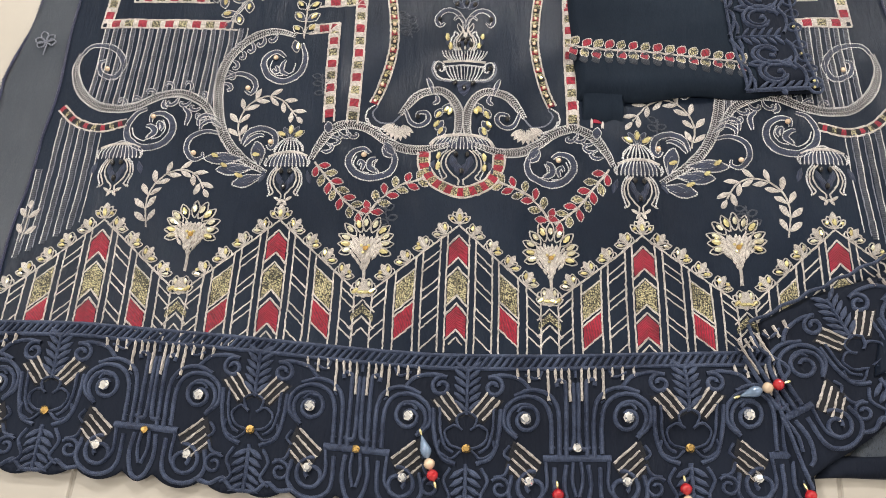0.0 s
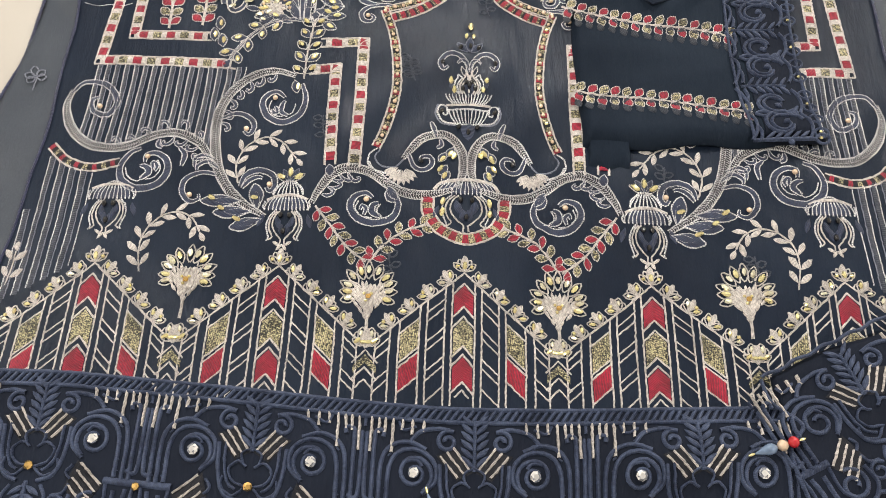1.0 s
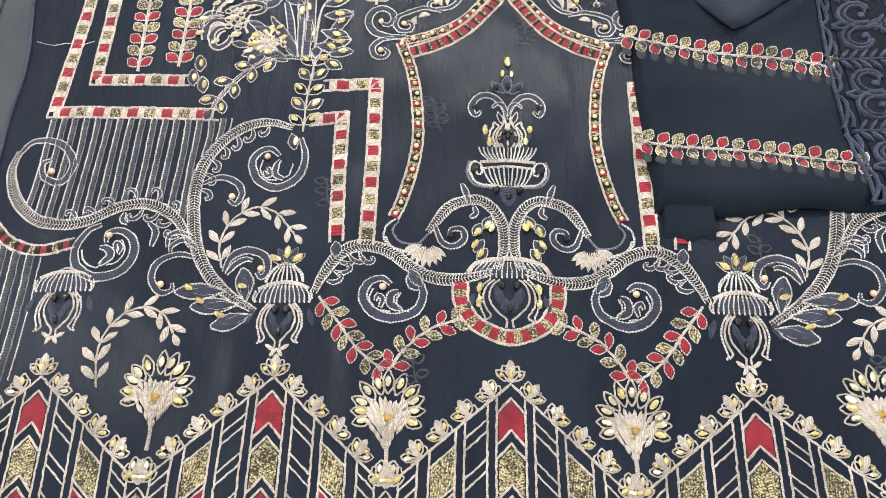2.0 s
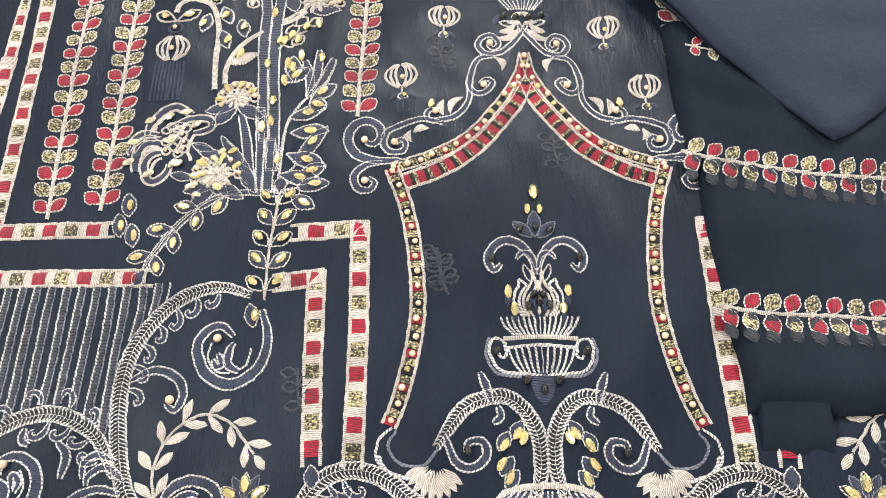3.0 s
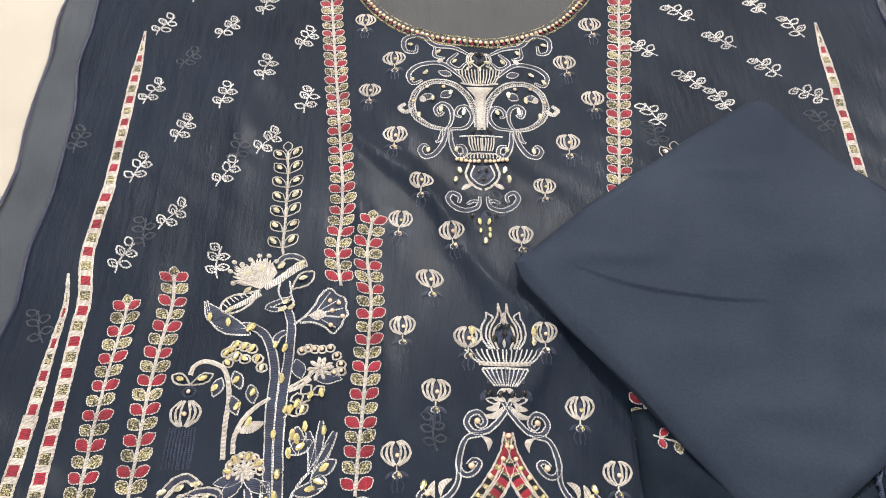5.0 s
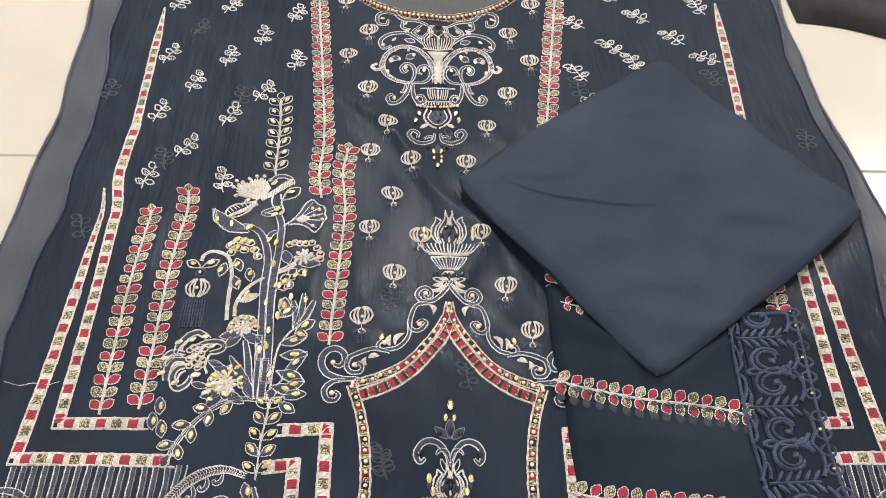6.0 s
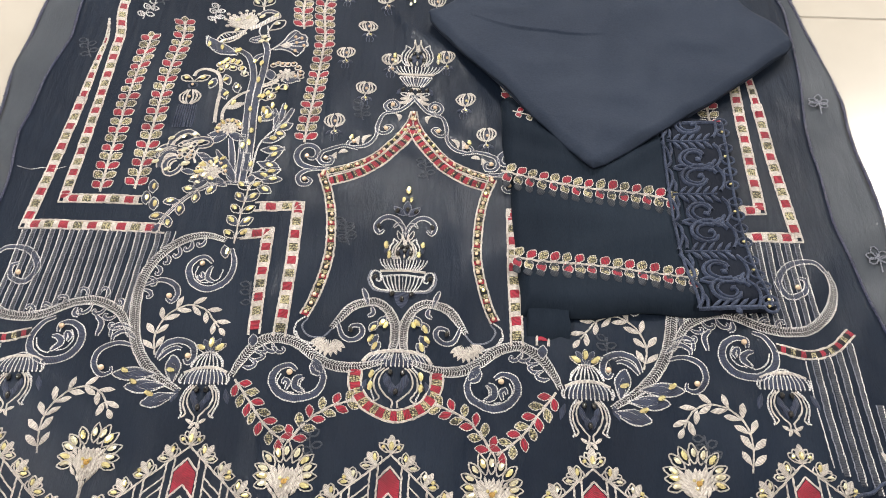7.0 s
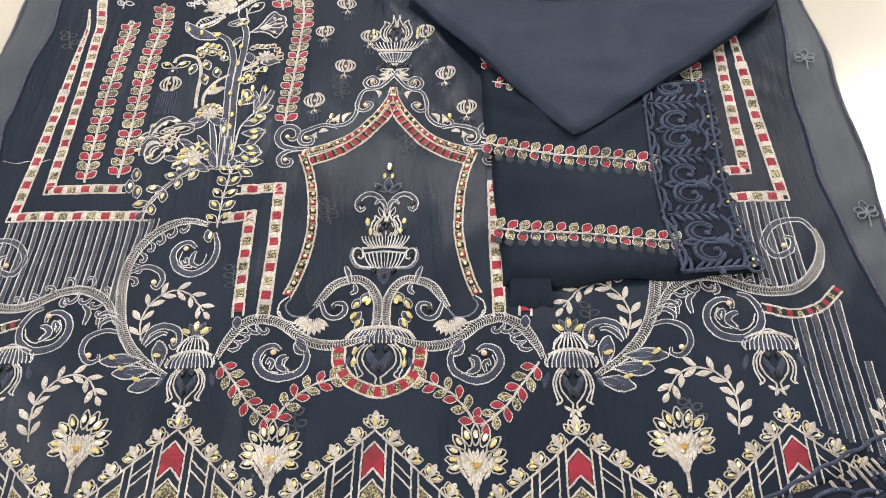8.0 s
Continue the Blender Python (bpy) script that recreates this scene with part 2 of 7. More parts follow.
# ---- the room: floor, walls, ceiling ----
FLOOR_Z = -0.006
TILE_X, TILE_Y, TILE_SIZE, TILE_TURN = 0.322, 0.7485, 0.60, radians(-1.9)


def flat_box(x0, y0, z0, x1, y1, z1, bevel=0.0):
    b = bevel
    v = [(x0, y0, z0), (x1, y0, z0), (x1, y1, z0), (x0, y1, z0),
         (x0, y0, z1 - b), (x1, y0, z1 - b), (x1, y1, z1 - b), (x0, y1, z1 - b)]
    f = [(3, 2, 1, 0), (0, 1, 5, 4), (1, 2, 6, 5), (2, 3, 7, 6), (3, 0, 4, 7)]
    if b:
        v += [(x0 + b, y0 + b, z1), (x1 - b, y0 + b, z1), (x1 - b, y1 - b, z1), (x0 + b, y1 - b, z1)]
        f += [(4, 5, 9, 8), (5, 6, 10, 9), (6, 7, 11, 10), (7, 4, 8, 11), (8, 9, 10, 11)]
    else:
        f.append((4, 5, 6, 7))
    return v, f


def setting(name, box, mat, label, category):
    v, f = flat_box(*box)
    return tagged(mesh_object(name, v, f, [mat], smooth=False), label, category, kind="structure")


floor = setting("floor", (-3.0, -2.5, FLOOR_Z - 0.05, 3.0, 4.0, FLOOR_Z - 0.0015), GROUT,
                "cream glazed tile floor with thin grout lines", "floor")
tv, tf = flat_box(0, 0, -0.008, TILE_SIZE - 0.0022, TILE_SIZE - 0.0022, 0, 0.0012)
tile_mesh = None
for i in range(-5, 5):
    for j in range(-5, 6):
        x = TILE_X + TILE_SIZE * (i * math.cos(TILE_TURN) - j * math.sin(TILE_TURN))
        y = TILE_Y + TILE_SIZE * (i * math.sin(TILE_TURN) + j * math.cos(TILE_TURN))
        if x < -2.98 or x > 2.37 or y < -2.47 or y > 3.38:
            continue
        if tile_mesh is None:
            first = mesh_object("tile", tv, tf, [TILE], smooth=False)
            tile_mesh = first.data
            ob = first
        else:
            ob = new("tile", tile_mesh)
        ob.location, ob.rotation_euler = (x, y, FLOOR_Z), (0, 0, TILE_TURN)
        ob.parent = floor
setting("wall_north", (-3.0, 4.0, FLOOR_Z - 0.05, 3.0, 4.15, 2.75), WALL, "plain painted wall", "wall")
setting("wall_south", (-3.0, -2.65, FLOOR_Z - 0.05, 3.0, -2.5, 2.75), WALL, "plain painted wall", "wall")
setting("wall_west", (-3.15, -2.5, FLOOR_Z - 0.05, -3.0, 4.0, 2.75), WALL, "plain painted wall", "wall")
setting("wall_east", (3.0, -2.5, FLOOR_Z - 0.05, 3.15, 4.0, 2.75), WALL, "plain painted wall", "wall")
setting("ceiling", (-3.0, -2.5, 2.7, 3.0, 4.0, 2.8), plaster("ceiling_paint", (0.75, 0.74, 0.71)), "plain white ceiling", "ceiling")

# ---- needlework ----
def curve(pts, step=0.0018, closed=False):
    """A smooth line through a few points, at even steps."""
    p = [np.array(q, dtype=float) for q in pts]
    if closed:
        p = [p[-1]] + p + [p[0], p[1]]
    else:
        p = [2 * p[0] - p[1]] + p + [2 * p[-1] - p[-2]]
    out = []
    for a, b, c, d in zip(p, p[1:], p[2:], p[3:]):
        n = max(2, int(np.linalg.norm(c - b) / step))
        for i in range(n):
            t = i / n
            out.append(0.5 * (2 * b + (c - a) * t + (2 * a - 5 * b + 4 * c - d) * t * t + (3 * b - a - 3 * c + d) * t ** 3))
    out.append(p[-2])
    return np.array(out)


def straight(pts, step=0.002):
    out = []
    for a, b in zip(pts, pts[1:]):
        a, b = np.array(a, dtype=float), np.array(b, dtype=float)
        n = max(1, int(np.linalg.norm(b - a) / step))
        out += [a + (b - a) * i / n for i in range(n)]
    out.append(np.array(pts[-1], dtype=float))
    return np.array(out)


def normals(path):
    d = np.gradient(path, axis=0)
    d /= np.maximum(np.linalg.norm(d, axis=1, keepdims=True), 1e-9)
    return np.stack([-d[:, 1], d[:, 0]], axis=1)


def lengths(path):
    s = np.concatenate([[0], np.cumsum(np.linalg.norm(np.diff(path, axis=0), axis=1))])
    return s


def at_length(path, s):
    """Point and heading at a length along a path."""
    L = lengths(path)
    i = int(min(max(np.searchsorted(L, s) - 1, 0), len(path) - 2))
    k = (s - L[i]) / max(L[i + 1] - L[i], 1e-9)
    d = path[i + 1] - path[i]
    return path[i] + d * k, math.atan2(d[1], d[0])


def spiral(cx, cy, r0, r1, a0, turns, n=36):
    """A curl from radius r0 in to r1, from angle a0 (degrees), turns > 0 counterclockwise."""
    out = []
    for i in range(n + 1):
        t = i / n
        a = radians(a0) + 2 * math.pi * turns * t
        r = r0 + (r1 - r0) * t
        out.append((cx + r * math.cos(a), cy + r * math.sin(a)))
    return np.array(out)


random.seed(7)


class Sew:
    """Collects the raised stitching and the stones of one motif."""

    def __init__(self):
        self.v, self.f, self.uv, self.mi, self.mats, self.stones = [], [], [], [], [], []
        self.owner, self.names, self.now = [], [""], 0

    def piece(self, name):
        """What follows is a piece of its own, until piece("")."""
        if name:
            self.names.append(name)
        self.now = len(self.names) - 1 if name else 0

    def slot(self, mat):
        if mat not in self.mats:
            self.mats.append(mat)
        return self.mats.index(mat)

    def strip(self, path, w, mat, h=0.0008, cols=None, lift=0.0):
        """A domed run of stitches along a path; w may vary along it."""
        path = np.asarray(path)
        n = len(path)
        if n < 2:
            return
        nor, L = normals(path), lengths(path)
        total = max(L[-1], 1e-6)
        wide = [w(s / total) if callable(w) else w for s in L]
        top = max(wide)
        uneven = 0.20 if top < 0.0026 else 0.07
        path = path + nor * np.random.normal(0, 0.00016 if top < 0.0026 else 0.00008, (n, 1))
        wide = [k * random.uniform(1 - uneven, 1 + uneven) for k in wide]
        rise = [h * random.uniform(0.72, 1.25) if top < 0.0026 else h * random.uniform(0.9, 1.1) for _ in wide]
        if cols is None:
            cols = 5 if max(wide) > 0.0026 else 3
        prof = {3: (0, 1, 0), 5: (0, 0.8, 1, 0.8, 0)}[cols]
        base, m = len(self.v), self.slot(mat)
        for i in range(n):
            for c in range(cols):
                k = c / (cols - 1) - 0.5
                q = path[i] + nor[i] * k * wide[i]
                self.v.append((q[0], q[1], lift + rise[i] * prof[c] + 0.0001))
                self.uv.append((L[i], k * wide[i]))
        for i in range(n - 1):
            for c in range(cols - 1):
                a = base + i * cols + c
                self.f.append((a, a + cols, a + cols + 1, a + 1))
                self.mi.append(m)
                self.owner.append(self.now)

    def cord(self, pts, mat=None, w=0.0013, h=0.0008, smooth=True, lift=0.0):
        path = curve(pts) if smooth else straight(pts)
        self.strip(path, w, mat or ROPE, h, lift=lift)

    def fill(self, outline, mat, angle=0.0, h=0.0007, lift=0.0):
        """A closed shape filled with satin stitch, its threads at an angle (degrees)."""
        o = np.asarray(outline, dtype=float)
        c = o.mean(axis=0)
        ca, sa = math.cos(radians(angle)), math.sin(radians(angle))
        base, m, n = len(self.v), self.slot(mat), len(o)
        area = 0.5 * np.sum(o[:, 0] * np.roll(o[:, 1], -1) - np.roll(o[:, 0], -1) * o[:, 1])
        if area < 0:
            o = o[::-1]
        for ring, z in ((1.0, 0.0), (0.8, 0.85), (0.4, 1.0)):
            for q in o:
                r = c + (q - c) * ring
                self.v.append((r[0], r[1], lift + h * z + 0.0001))
                d = r - c
                self.uv.append((d[0] * ca + d[1] * sa, -d[0] * sa + d[1] * ca))
        for k in range(2):
            for i in range(n):
                a, b = base + k * n + i, base + k * n + (i + 1) % n
                self.f.append((a, b, b + n, a + n))
                self.mi.append(m)
                self.owner.append(self.now)
        self.f.append(tuple(base + 2 * n + i for i in range(n)))
        self.mi.append(m)
        self.owner.append(self.now)

    def leaf(self, x, y, ang, length, width, mat=None, edge=None, full=0.5, ew=0.0009, h=0.0009, bend=0.0):
        """A pointed satin leaf that grows from (x, y) at an angle, edged with cord if asked."""
        ca, sa = math.cos(radians(ang)), math.sin(radians(ang))
        side = []
        for i in range(7):
            t = i / 6
            k = math.sin(math.pi * t ** (math.log(0.5) / math.log(full))) ** 0.8 if 0 < t < 1 else 0.0
            side.append((t * length, k * width / 2, bend * length * math.sin(math.pi * t)))
        loop = [(u, v + b) for u, v, b in side] + [(u, b - v) for u, v, b in side[-2:0:-1]]
        pts = [(x + u * ca - v * sa, y + u * sa + v * ca) for u, v in loop]
        held = self.now
        if held == 0 and length > 0.0075:
            self.piece("leaf")
        if mat:
            rag = [(px + random.gauss(0, width * 0.035), py + random.gauss(0, width * 0.035)) for px, py in pts]
            self.fill(rag, mat, ang + 118, h)
        if edge:
            self.strip(curve(pts + [pts[0]], 0.0016), ew, edge, h + 0.0002)
        self.now = held

    def ring(self, x, y, rx, ry, mat, w=0.0012, a0=0, a1=360, h=0.0008, tilt=0):
        n = max(8, int(abs(a1 - a0) / 20))
        t = radians(tilt)
        out = []
        for i in range(n + 1):
            a = radians(a0 + (a1 - a0) * i / n)
            u, v = rx * math.cos(a), ry * math.sin(a)
            out.append((x + u * math.cos(t) - v * math.sin(t), y + u * math.sin(t) + v * math.cos(t)))
        self.strip(np.array(out), w, mat, h)

    def feather(self, pts, w, mat=None, gap=0.0023, taper=True, middle=True):
        """A plume band: two cord edges, a middle cord and slanting strokes between them."""
        mat = mat or SILVER
        path = curve(pts)
        nor, L = normals(path), lengths(path)
        width = np.array([w * (min(1, 0.45 + 3 * min(s, L[-1] - s) / L[-1]) if taper else 1) for s in L])[:, None]
        self.strip(path, lambda t: w * 0.8, BLACKTHREAD, 0.0003)
        for k in (-0.5, 0.5):
            self.strip(path + nor * width * k, 0.0012, mat, 0.0009)
        if middle:
            self.strip(path + nor * width * 0.05, 0.0008, mat, 0.0007)
        s = gap
        while s < L[-1] - gap:
            p, a = at_length(path, s)
            ww = float(np.interp(s, L, width[:, 0]))
            n = np.array([-math.sin(a), math.cos(a)])
            d = np.array([math.cos(a), math.sin(a)])
            for k in (-0.48, 0.48):
                e = p + n * ww * k
                self.strip(np.array([p + d * 0.0, (p + e) / 2 + d * 0.0006, e + d * 0.0022]), 0.00095, mat, 0.0007)
            s += gap

    def piped(self, pts, w, fillm=None, edge=None, ends=0.35, ew=0.0012):
        """A band of dark satin between two cords, narrowing to its ends."""
        path = curve(pts)
        nor, L = normals(path), lengths(path)
        width = np.array([w * (ends + (1 - ends) * math.sin(math.pi * min(max(s / L[-1], 0), 1)) ** 0.6) for s in L])[:, None]
        tot = L[-1]
        self.strip(path, lambda t: float(np.interp(t * tot, L, width[:, 0])), fillm or STEEL, 0.0006)
        for k in (-0.5, 0.5):
            self.strip(path + nor * width * k, ew, edge or SILVER, 0.0009)

    def checks(self, pts, w, seq=None, block=0.0085, smooth=False, edge=None, taper=0.0):
        """A ribbon of satin blocks in turn, between two cream edges."""
        seq = seq or (CREAM, RED, CREAM, OLIVE)
        runs = [curve(pts)] if smooth else [straight([a, b]) for a, b in zip(pts, pts[1:])]
        k = 0
        whole = curve(pts) if smooth else straight(pts)
        if smooth:
            nor = normals(whole)
            L = lengths(whole)
            wf = np.array([w * min(1.0, (0.08 + s / taper) if taper else 1.0) for s in L])[:, None]
            for side in (-0.43, 0.43):
                self.strip(whole + nor * wf * side, 0.0021 if w > 0.008 else 0.0015, edge or CREAM, 0.0011)
        for path in runs:
            L = lengths(path)
            lo, hi = 0.0, L[-1]
            if not smooth:
                nor = normals(path)
                ext = path.copy()
                d = (path[-1] - path[0]) / max(hi, 1e-6)
                ext[0] = ext[0] - d * w * 0.43
                ext[-1] = ext[-1] + d * w * 0.43
                for side in (-0.43, 0.43):
                    self.strip(ext + nor * w * side, 0.0021 if w > 0.008 else 0.0015, edge or CREAM, 0.0011)
            count = max(1, round((hi - lo) / block))
            shares = [(0.78 if seq[(k + i) % len(seq)] is CREAM else 1.22) if CREAM in seq and len(seq) == 4 else 1.0 for i in range(count)]
            starts = np.concatenate([[0], np.cumsum(shares)]) * (hi - lo) / sum(shares)
            for i in range(count):
                lo, size = starts[i] - 0.0, starts[i + 1] - starts[i]
                ww = w * (min(1.0, 0.08 + (lo + 0.5 * size) / taper) if taper else 1.0)
                m = seq[k % len(seq)]
                k += 1
                part_path = np.array([at_length(path, lo + size * j / 4)[0] for j in range(5)])
                j = random.uniform(0.74, 0.84)
                if m is not None and ww > 0.002:
                    self.piece("block" if size > 0.0035 else "")
                    self.strip(part_path, ww * j, m, 0.0007 if m is OLIVE else 0.0009, cols=5)
                    self.piece("")

        if not smooth:
            for a, b, c in zip(pts, pts[1:], pts[2:]):
                d1, d2 = np.subtract(b, a), np.subtract(c, b)
                d1, d2 = d1 / np.linalg.norm(d1), d2 / np.linalg.norm(d2)
                if abs(d1 @ d2) < 0.5:
                    h = w * 0.40
                    n, m = np.array(b) + (d1 - d2) * h, np.array(b) - (d1 - d2) * h
                    p, q = np.array(b) + (d1 + d2) * h, np.array(b) - (d1 + d2) * h
                    self.piece("block")
                    self.fill([n, p, m, q], CREAM, 40, 0.0008)
                    self.fill([q + (n - q) * 0.12, n + (m - n) * 0.2, q + (m - q) * 0.9], RED, 20, 0.0012)
                    self.piece("")

    def vine(self, pts, spacing, length, width, mats, spread=52, stem=0.0021, full=0.5, edge=None, grow=0.0, smooth=True, tip=True, flip=0, jitter=5, stone=None):
        """A stem with leaves in pairs, the colours taken in turn."""
        path = curve(pts) if smooth else straight(pts)
        if stem:
            self.strip(path, stem, CREAM, 0.0012)
        L = lengths(path)[-1]
        n = max(1, int((L - spacing * 0.4) / spacing))
        for i in range(n):
            s = spacing * (0.45 + i) * (L / (n * spacing))
            p, a = at_length(path, s)
            k = 1 - grow * s / L
            for side in (-1, 1):
                m = mats[(i + (flip if side > 0 else 0)) % len(mats)]
                ang = math.degrees(a) + side * (spread + random.uniform(-jitter, jitter))
                off = np.array([-math.sin(a), math.cos(a)]) * side * stem * 0.4
                size = k * random.uniform(0.94, 1.06)
                self.leaf(p[0] + off[0], p[1] + off[1], ang, length * size, width * size, m, edge, full)
                if stone:
                    r = radians(ang)
                    self.stone(stone, p[0] + off[0] + math.cos(r) * length * 0.6, p[1] + off[1] + math.sin(r) * length * 0.6, ang)
        if tip:
            p, a = at_length(path, L)
            self.leaf(p[0], p[1], math.degrees(a), length * 0.75, width * 0.9, mats[n % len(mats)], edge, full)

    def stone(self, kind, x, y, ang=0.0, size=1.0, z=0.0012):
        self.stones.append((kind, x, y, ang, size, z))

    def stones_at(self, kind, pts, ang=90.0, size=1.0, z=0.0012):
        for x, y in pts:
            self.stone(kind, x, y, ang + random.uniform(-14, 14), size, z)

    def emit(self, name, parent, label="", mirror=False, place=None, stones=True):
        place = place or on_shirt
        sx = -1 if mirror else 1
        verts = []
        for x, y, z in self.v:
            u, v, b = place(x * sx, y)
            verts.append((u, v, b + z))
        groups = {}
        for i, o in enumerate(self.owner):
            groups.setdefault(o, []).append(i)
        ob = None
        for o in sorted(groups):
            ids = groups[o]
            used, loc = {}, []
            for i in ids:
                loc.append([used.setdefault(k, len(used)) for k in (self.f[i][::-1] if mirror else self.f[i])])
            mats = sorted({self.mi[i] for i in ids})
            made = mesh_object(name if ob is None else self.names[o], [verts[k] for k in used], loc, [self.mats[k] for k in mats], None,
                               label if ob is None else "", [self.uv[k] for k in used], [mats.index(self.mi[i]) for i in ids])
            if ob is None:
                ob = under(made, parent)
            else:
                made.parent = ob
        for kind, x, y, ang, size, z in (self.stones if stones else ()):
            u, v, b = place(x * sx, y)
            a = 180 - ang if mirror else ang
            s = new(STONE_NAME[kind], STONE[kind])
            s.matrix_world = Matrix.LocRotScale((u, v, b + z), Euler((random.uniform(-0.3, 0.3), random.uniform(-0.3, 0.3), radians(a))), (size, size, size))
            s.parent = ob
        return ob

    def both(self, name, parent, label="", stones=True):
        return [self.emit(name, parent, label), self.emit(name, parent, label, True)]


def gem(name, length, width, height, mat, n=8, power=1.0, smooth=False, zig=0.0):
    """A cut stone: girdle, crown facets and a flat table."""
    v = []
    for k, z in ((1.0, 0.0), (1.0, 0.3), (0.5, 1.0)):
        for i in range(n):
            a = 2 * math.pi * i / n
            c, s = math.cos(a), math.sin(a)
            if 0 < z < 1:
                z = 0.3 + zig * (i % 2)
            v.append((k * length / 2 * c, k * width / 2 * (abs(s) ** power) * (1 if s >= 0 else -1), z * height))
    f = []
    for k in range(2):
        for i in range(n):
            a, b = k * n + i, k * n + (i + 1) % n
            f.append((a, b, b + n, a + n))
    f.append(tuple(2 * n + i for i in range(n)))
    me = bpy.data.meshes.new(name)
    me.from_pydata(v, [], f)
    me.materials.append(mat)
    me.polygons.foreach_set("use_smooth", [smooth] * len(f))
    return me


def ball(name, r, mat, squash=0.85):
    bm = bmesh.new()
    bmesh.ops.create_icosphere(bm, subdivisions=2, radius=r)
    for v in bm.verts:
        v.co.z *= squash
        v.co.z += r * 0.3
    me = bpy.data.meshes.new(name)
    bm.to_mesh(me)
    bm.free()
    me.materials.append(mat)
    me.polygons.foreach_set("use_smooth", [True] * len(me.polygons))
    return me


STONE = {
    "gold": gem("gold_stone", 0.0084, 0.0047, 0.0022, GOLD, 8, 1.25, zig=0.2),
    "pale": gem("champagne_stone", 0.0080, 0.0045, 0.0021, PALEGOLD, 8, 1.25, zig=0.2),
    "dot": gem("gold_stone_round", 0.0040, 0.0038, 0.0017, GOLD, 8),
    "pearl": ball("pearl", 0.0021, PEARL),
    "jet": gem("jet_stone", 0.0062, 0.0042, 0.0026, JET, 10, 1.0, True),
    "crystal": gem("crystal", 0.0088, 0.0088, 0.0040, CRYSTAL, 8, zig=0.25),
    "amber": gem("amber_stone", 0.0078, 0.0076, 0.0034, AMBER, 8, zig=0.25),
}
STONE_NAME = {"gold": "gold_stone", "pale": "champagne_stone", "dot": "gold_bead", "pearl": "pearl", "jet": "jet_stone",
              "crystal": "crystal", "amber": "amber_stone"}

# ---- the shirt ----
shirt = tagged(empty("embroidered_shirt", 0, 0.1, FLOOR_Z),
               "unstitched navy shirt panel with cream and crimson embroidery, on tiles", "shirt")


def along(y, ys, xs):
    return float(np.interp(y, ys, xs))


def edge_left(y):
    return along(y, (0.10, 0.16, 0.22, 0.33, 0.41, 0.50, 0.545, 0.62, 0.69, 0.75, 0.84, 0.90, 0.965, 1.03, 1.4),
                 (-0.410, -0.4085, -0.405, -0.398, -0.399, -0.402, -0.409, -0.405, -0.396, -0.398, -0.3975, -0.402, -0.4115, -0.413, -0.42)) + 0.0012 * math.sin(57 * y)


def edge_right(y):
    return along(y, (0.14, 0.31, 0.365, 0.39, 0.45, 0.527, 0.60, 0.68, 0.75, 0.83, 0.92, 0.98, 1.4),
                 (0.440, 0.422, 0.410, 0.407, 0.402, 0.399, 0.404, 0.413, 0.413, 0.401, 0.396, 0.400, 0.41)) + 0.0012 * math.sin(53 * y)


def rim_left(y):
    return along(y, (0.0, 0.36, 0.42, 0.50, 0.64, 0.72, 0.835, 0.90, 0.966, 1.03, 1.4), (-0.468, -0.455, -0.445, -0.438, -0.443, -0.444, -0.440, -0.443, -0.4455, -0.449, -0.455)) + 0.0016 * math.sin(47 * y)


def rim_right(y):
    return along(y, (0.14, 0.38, 0.46, 0.50, 0.60, 0.69, 0.766, 0.89, 0.98, 1.4), (0.458, 0.446, 0.4475, 0.446, 0.445, 0.4375, 0.424, 0.4125, 0.409, 0.42)) + 0.0016 * math.sin(43 * y)


def under_wave(x, y):
    return swell(x, y) - 0.0012 + 0.0011 * math.sin(26 * y + 7 * x) + 0.0008 * math.sin(61 * y)


sheet("panel", edge_left, edge_right, (0.075, 1.36), 260, 150, NAVY, 0.0, 0.0006, shirt)
sheet("side_margin", rim_left, lambda y: edge_left(y) + 0.012,
      (0.02, 1.36), 200, 10, ORGANZA, -0.0012, 0.0004, shirt, "sheer grey-blue selvedge beside the panel", under_wave)
sheet("side_margin", lambda y: edge_right(y) - 0.012, rim_right,
      (0.14, 1.36), 200, 10, ORGANZA, -0.0012, 0.0004, shirt, "sheer grey-blue selvedge beside the panel", under_wave)


def whipped(edge, y0, y1, mat, name, label, w=0.0026, drop=0.0):
    """An overlocked edge: a cord with stitches thrown over it."""
    s = Sew()
    n = int((y1 - y0) / 0.004)
    line = np.array([(edge(y0 + (y1 - y0) * i / n), y0 + (y1 - y0) * i / n) for i in range(n + 1)])
    s.strip(line, w, mat, 0.0010)
    for i in range(0, n, 1):
        x, y = line[i]
        k = w * random.uniform(0.35, 0.75)
        s.strip(np.array([(x - k, y - 0.001), (x, y), (x + k, y + random.uniform(0.0008, 0.0020))]), 0.0009, mat, 0.0013)
    return s.emit(name, shirt, label, place=lambda x, y: (x, y, swell(x, y) - drop))


SEAM = thread("navy_overlock_thread", (0.016, 0.019, 0.060), (0.035, 0.040, 0.10), 0.001, 30)
whipped(edge_left, 0.10, 1.35, SEAM, "overlock_seam", "navy overlock stitching")
whipped(edge_right, 0.14, 1.35, SEAM, "overlock_seam", "navy overlock stitching")
whipped(rim_left, 0.02, 1.35, SEAM, "frayed_edge", "navy overlock stitching", 0.003, 0.002)
whipped(rim_right, 0.14, 1.35, SEAM, "frayed_edge", "navy overlock stitching", 0.003, 0.002)

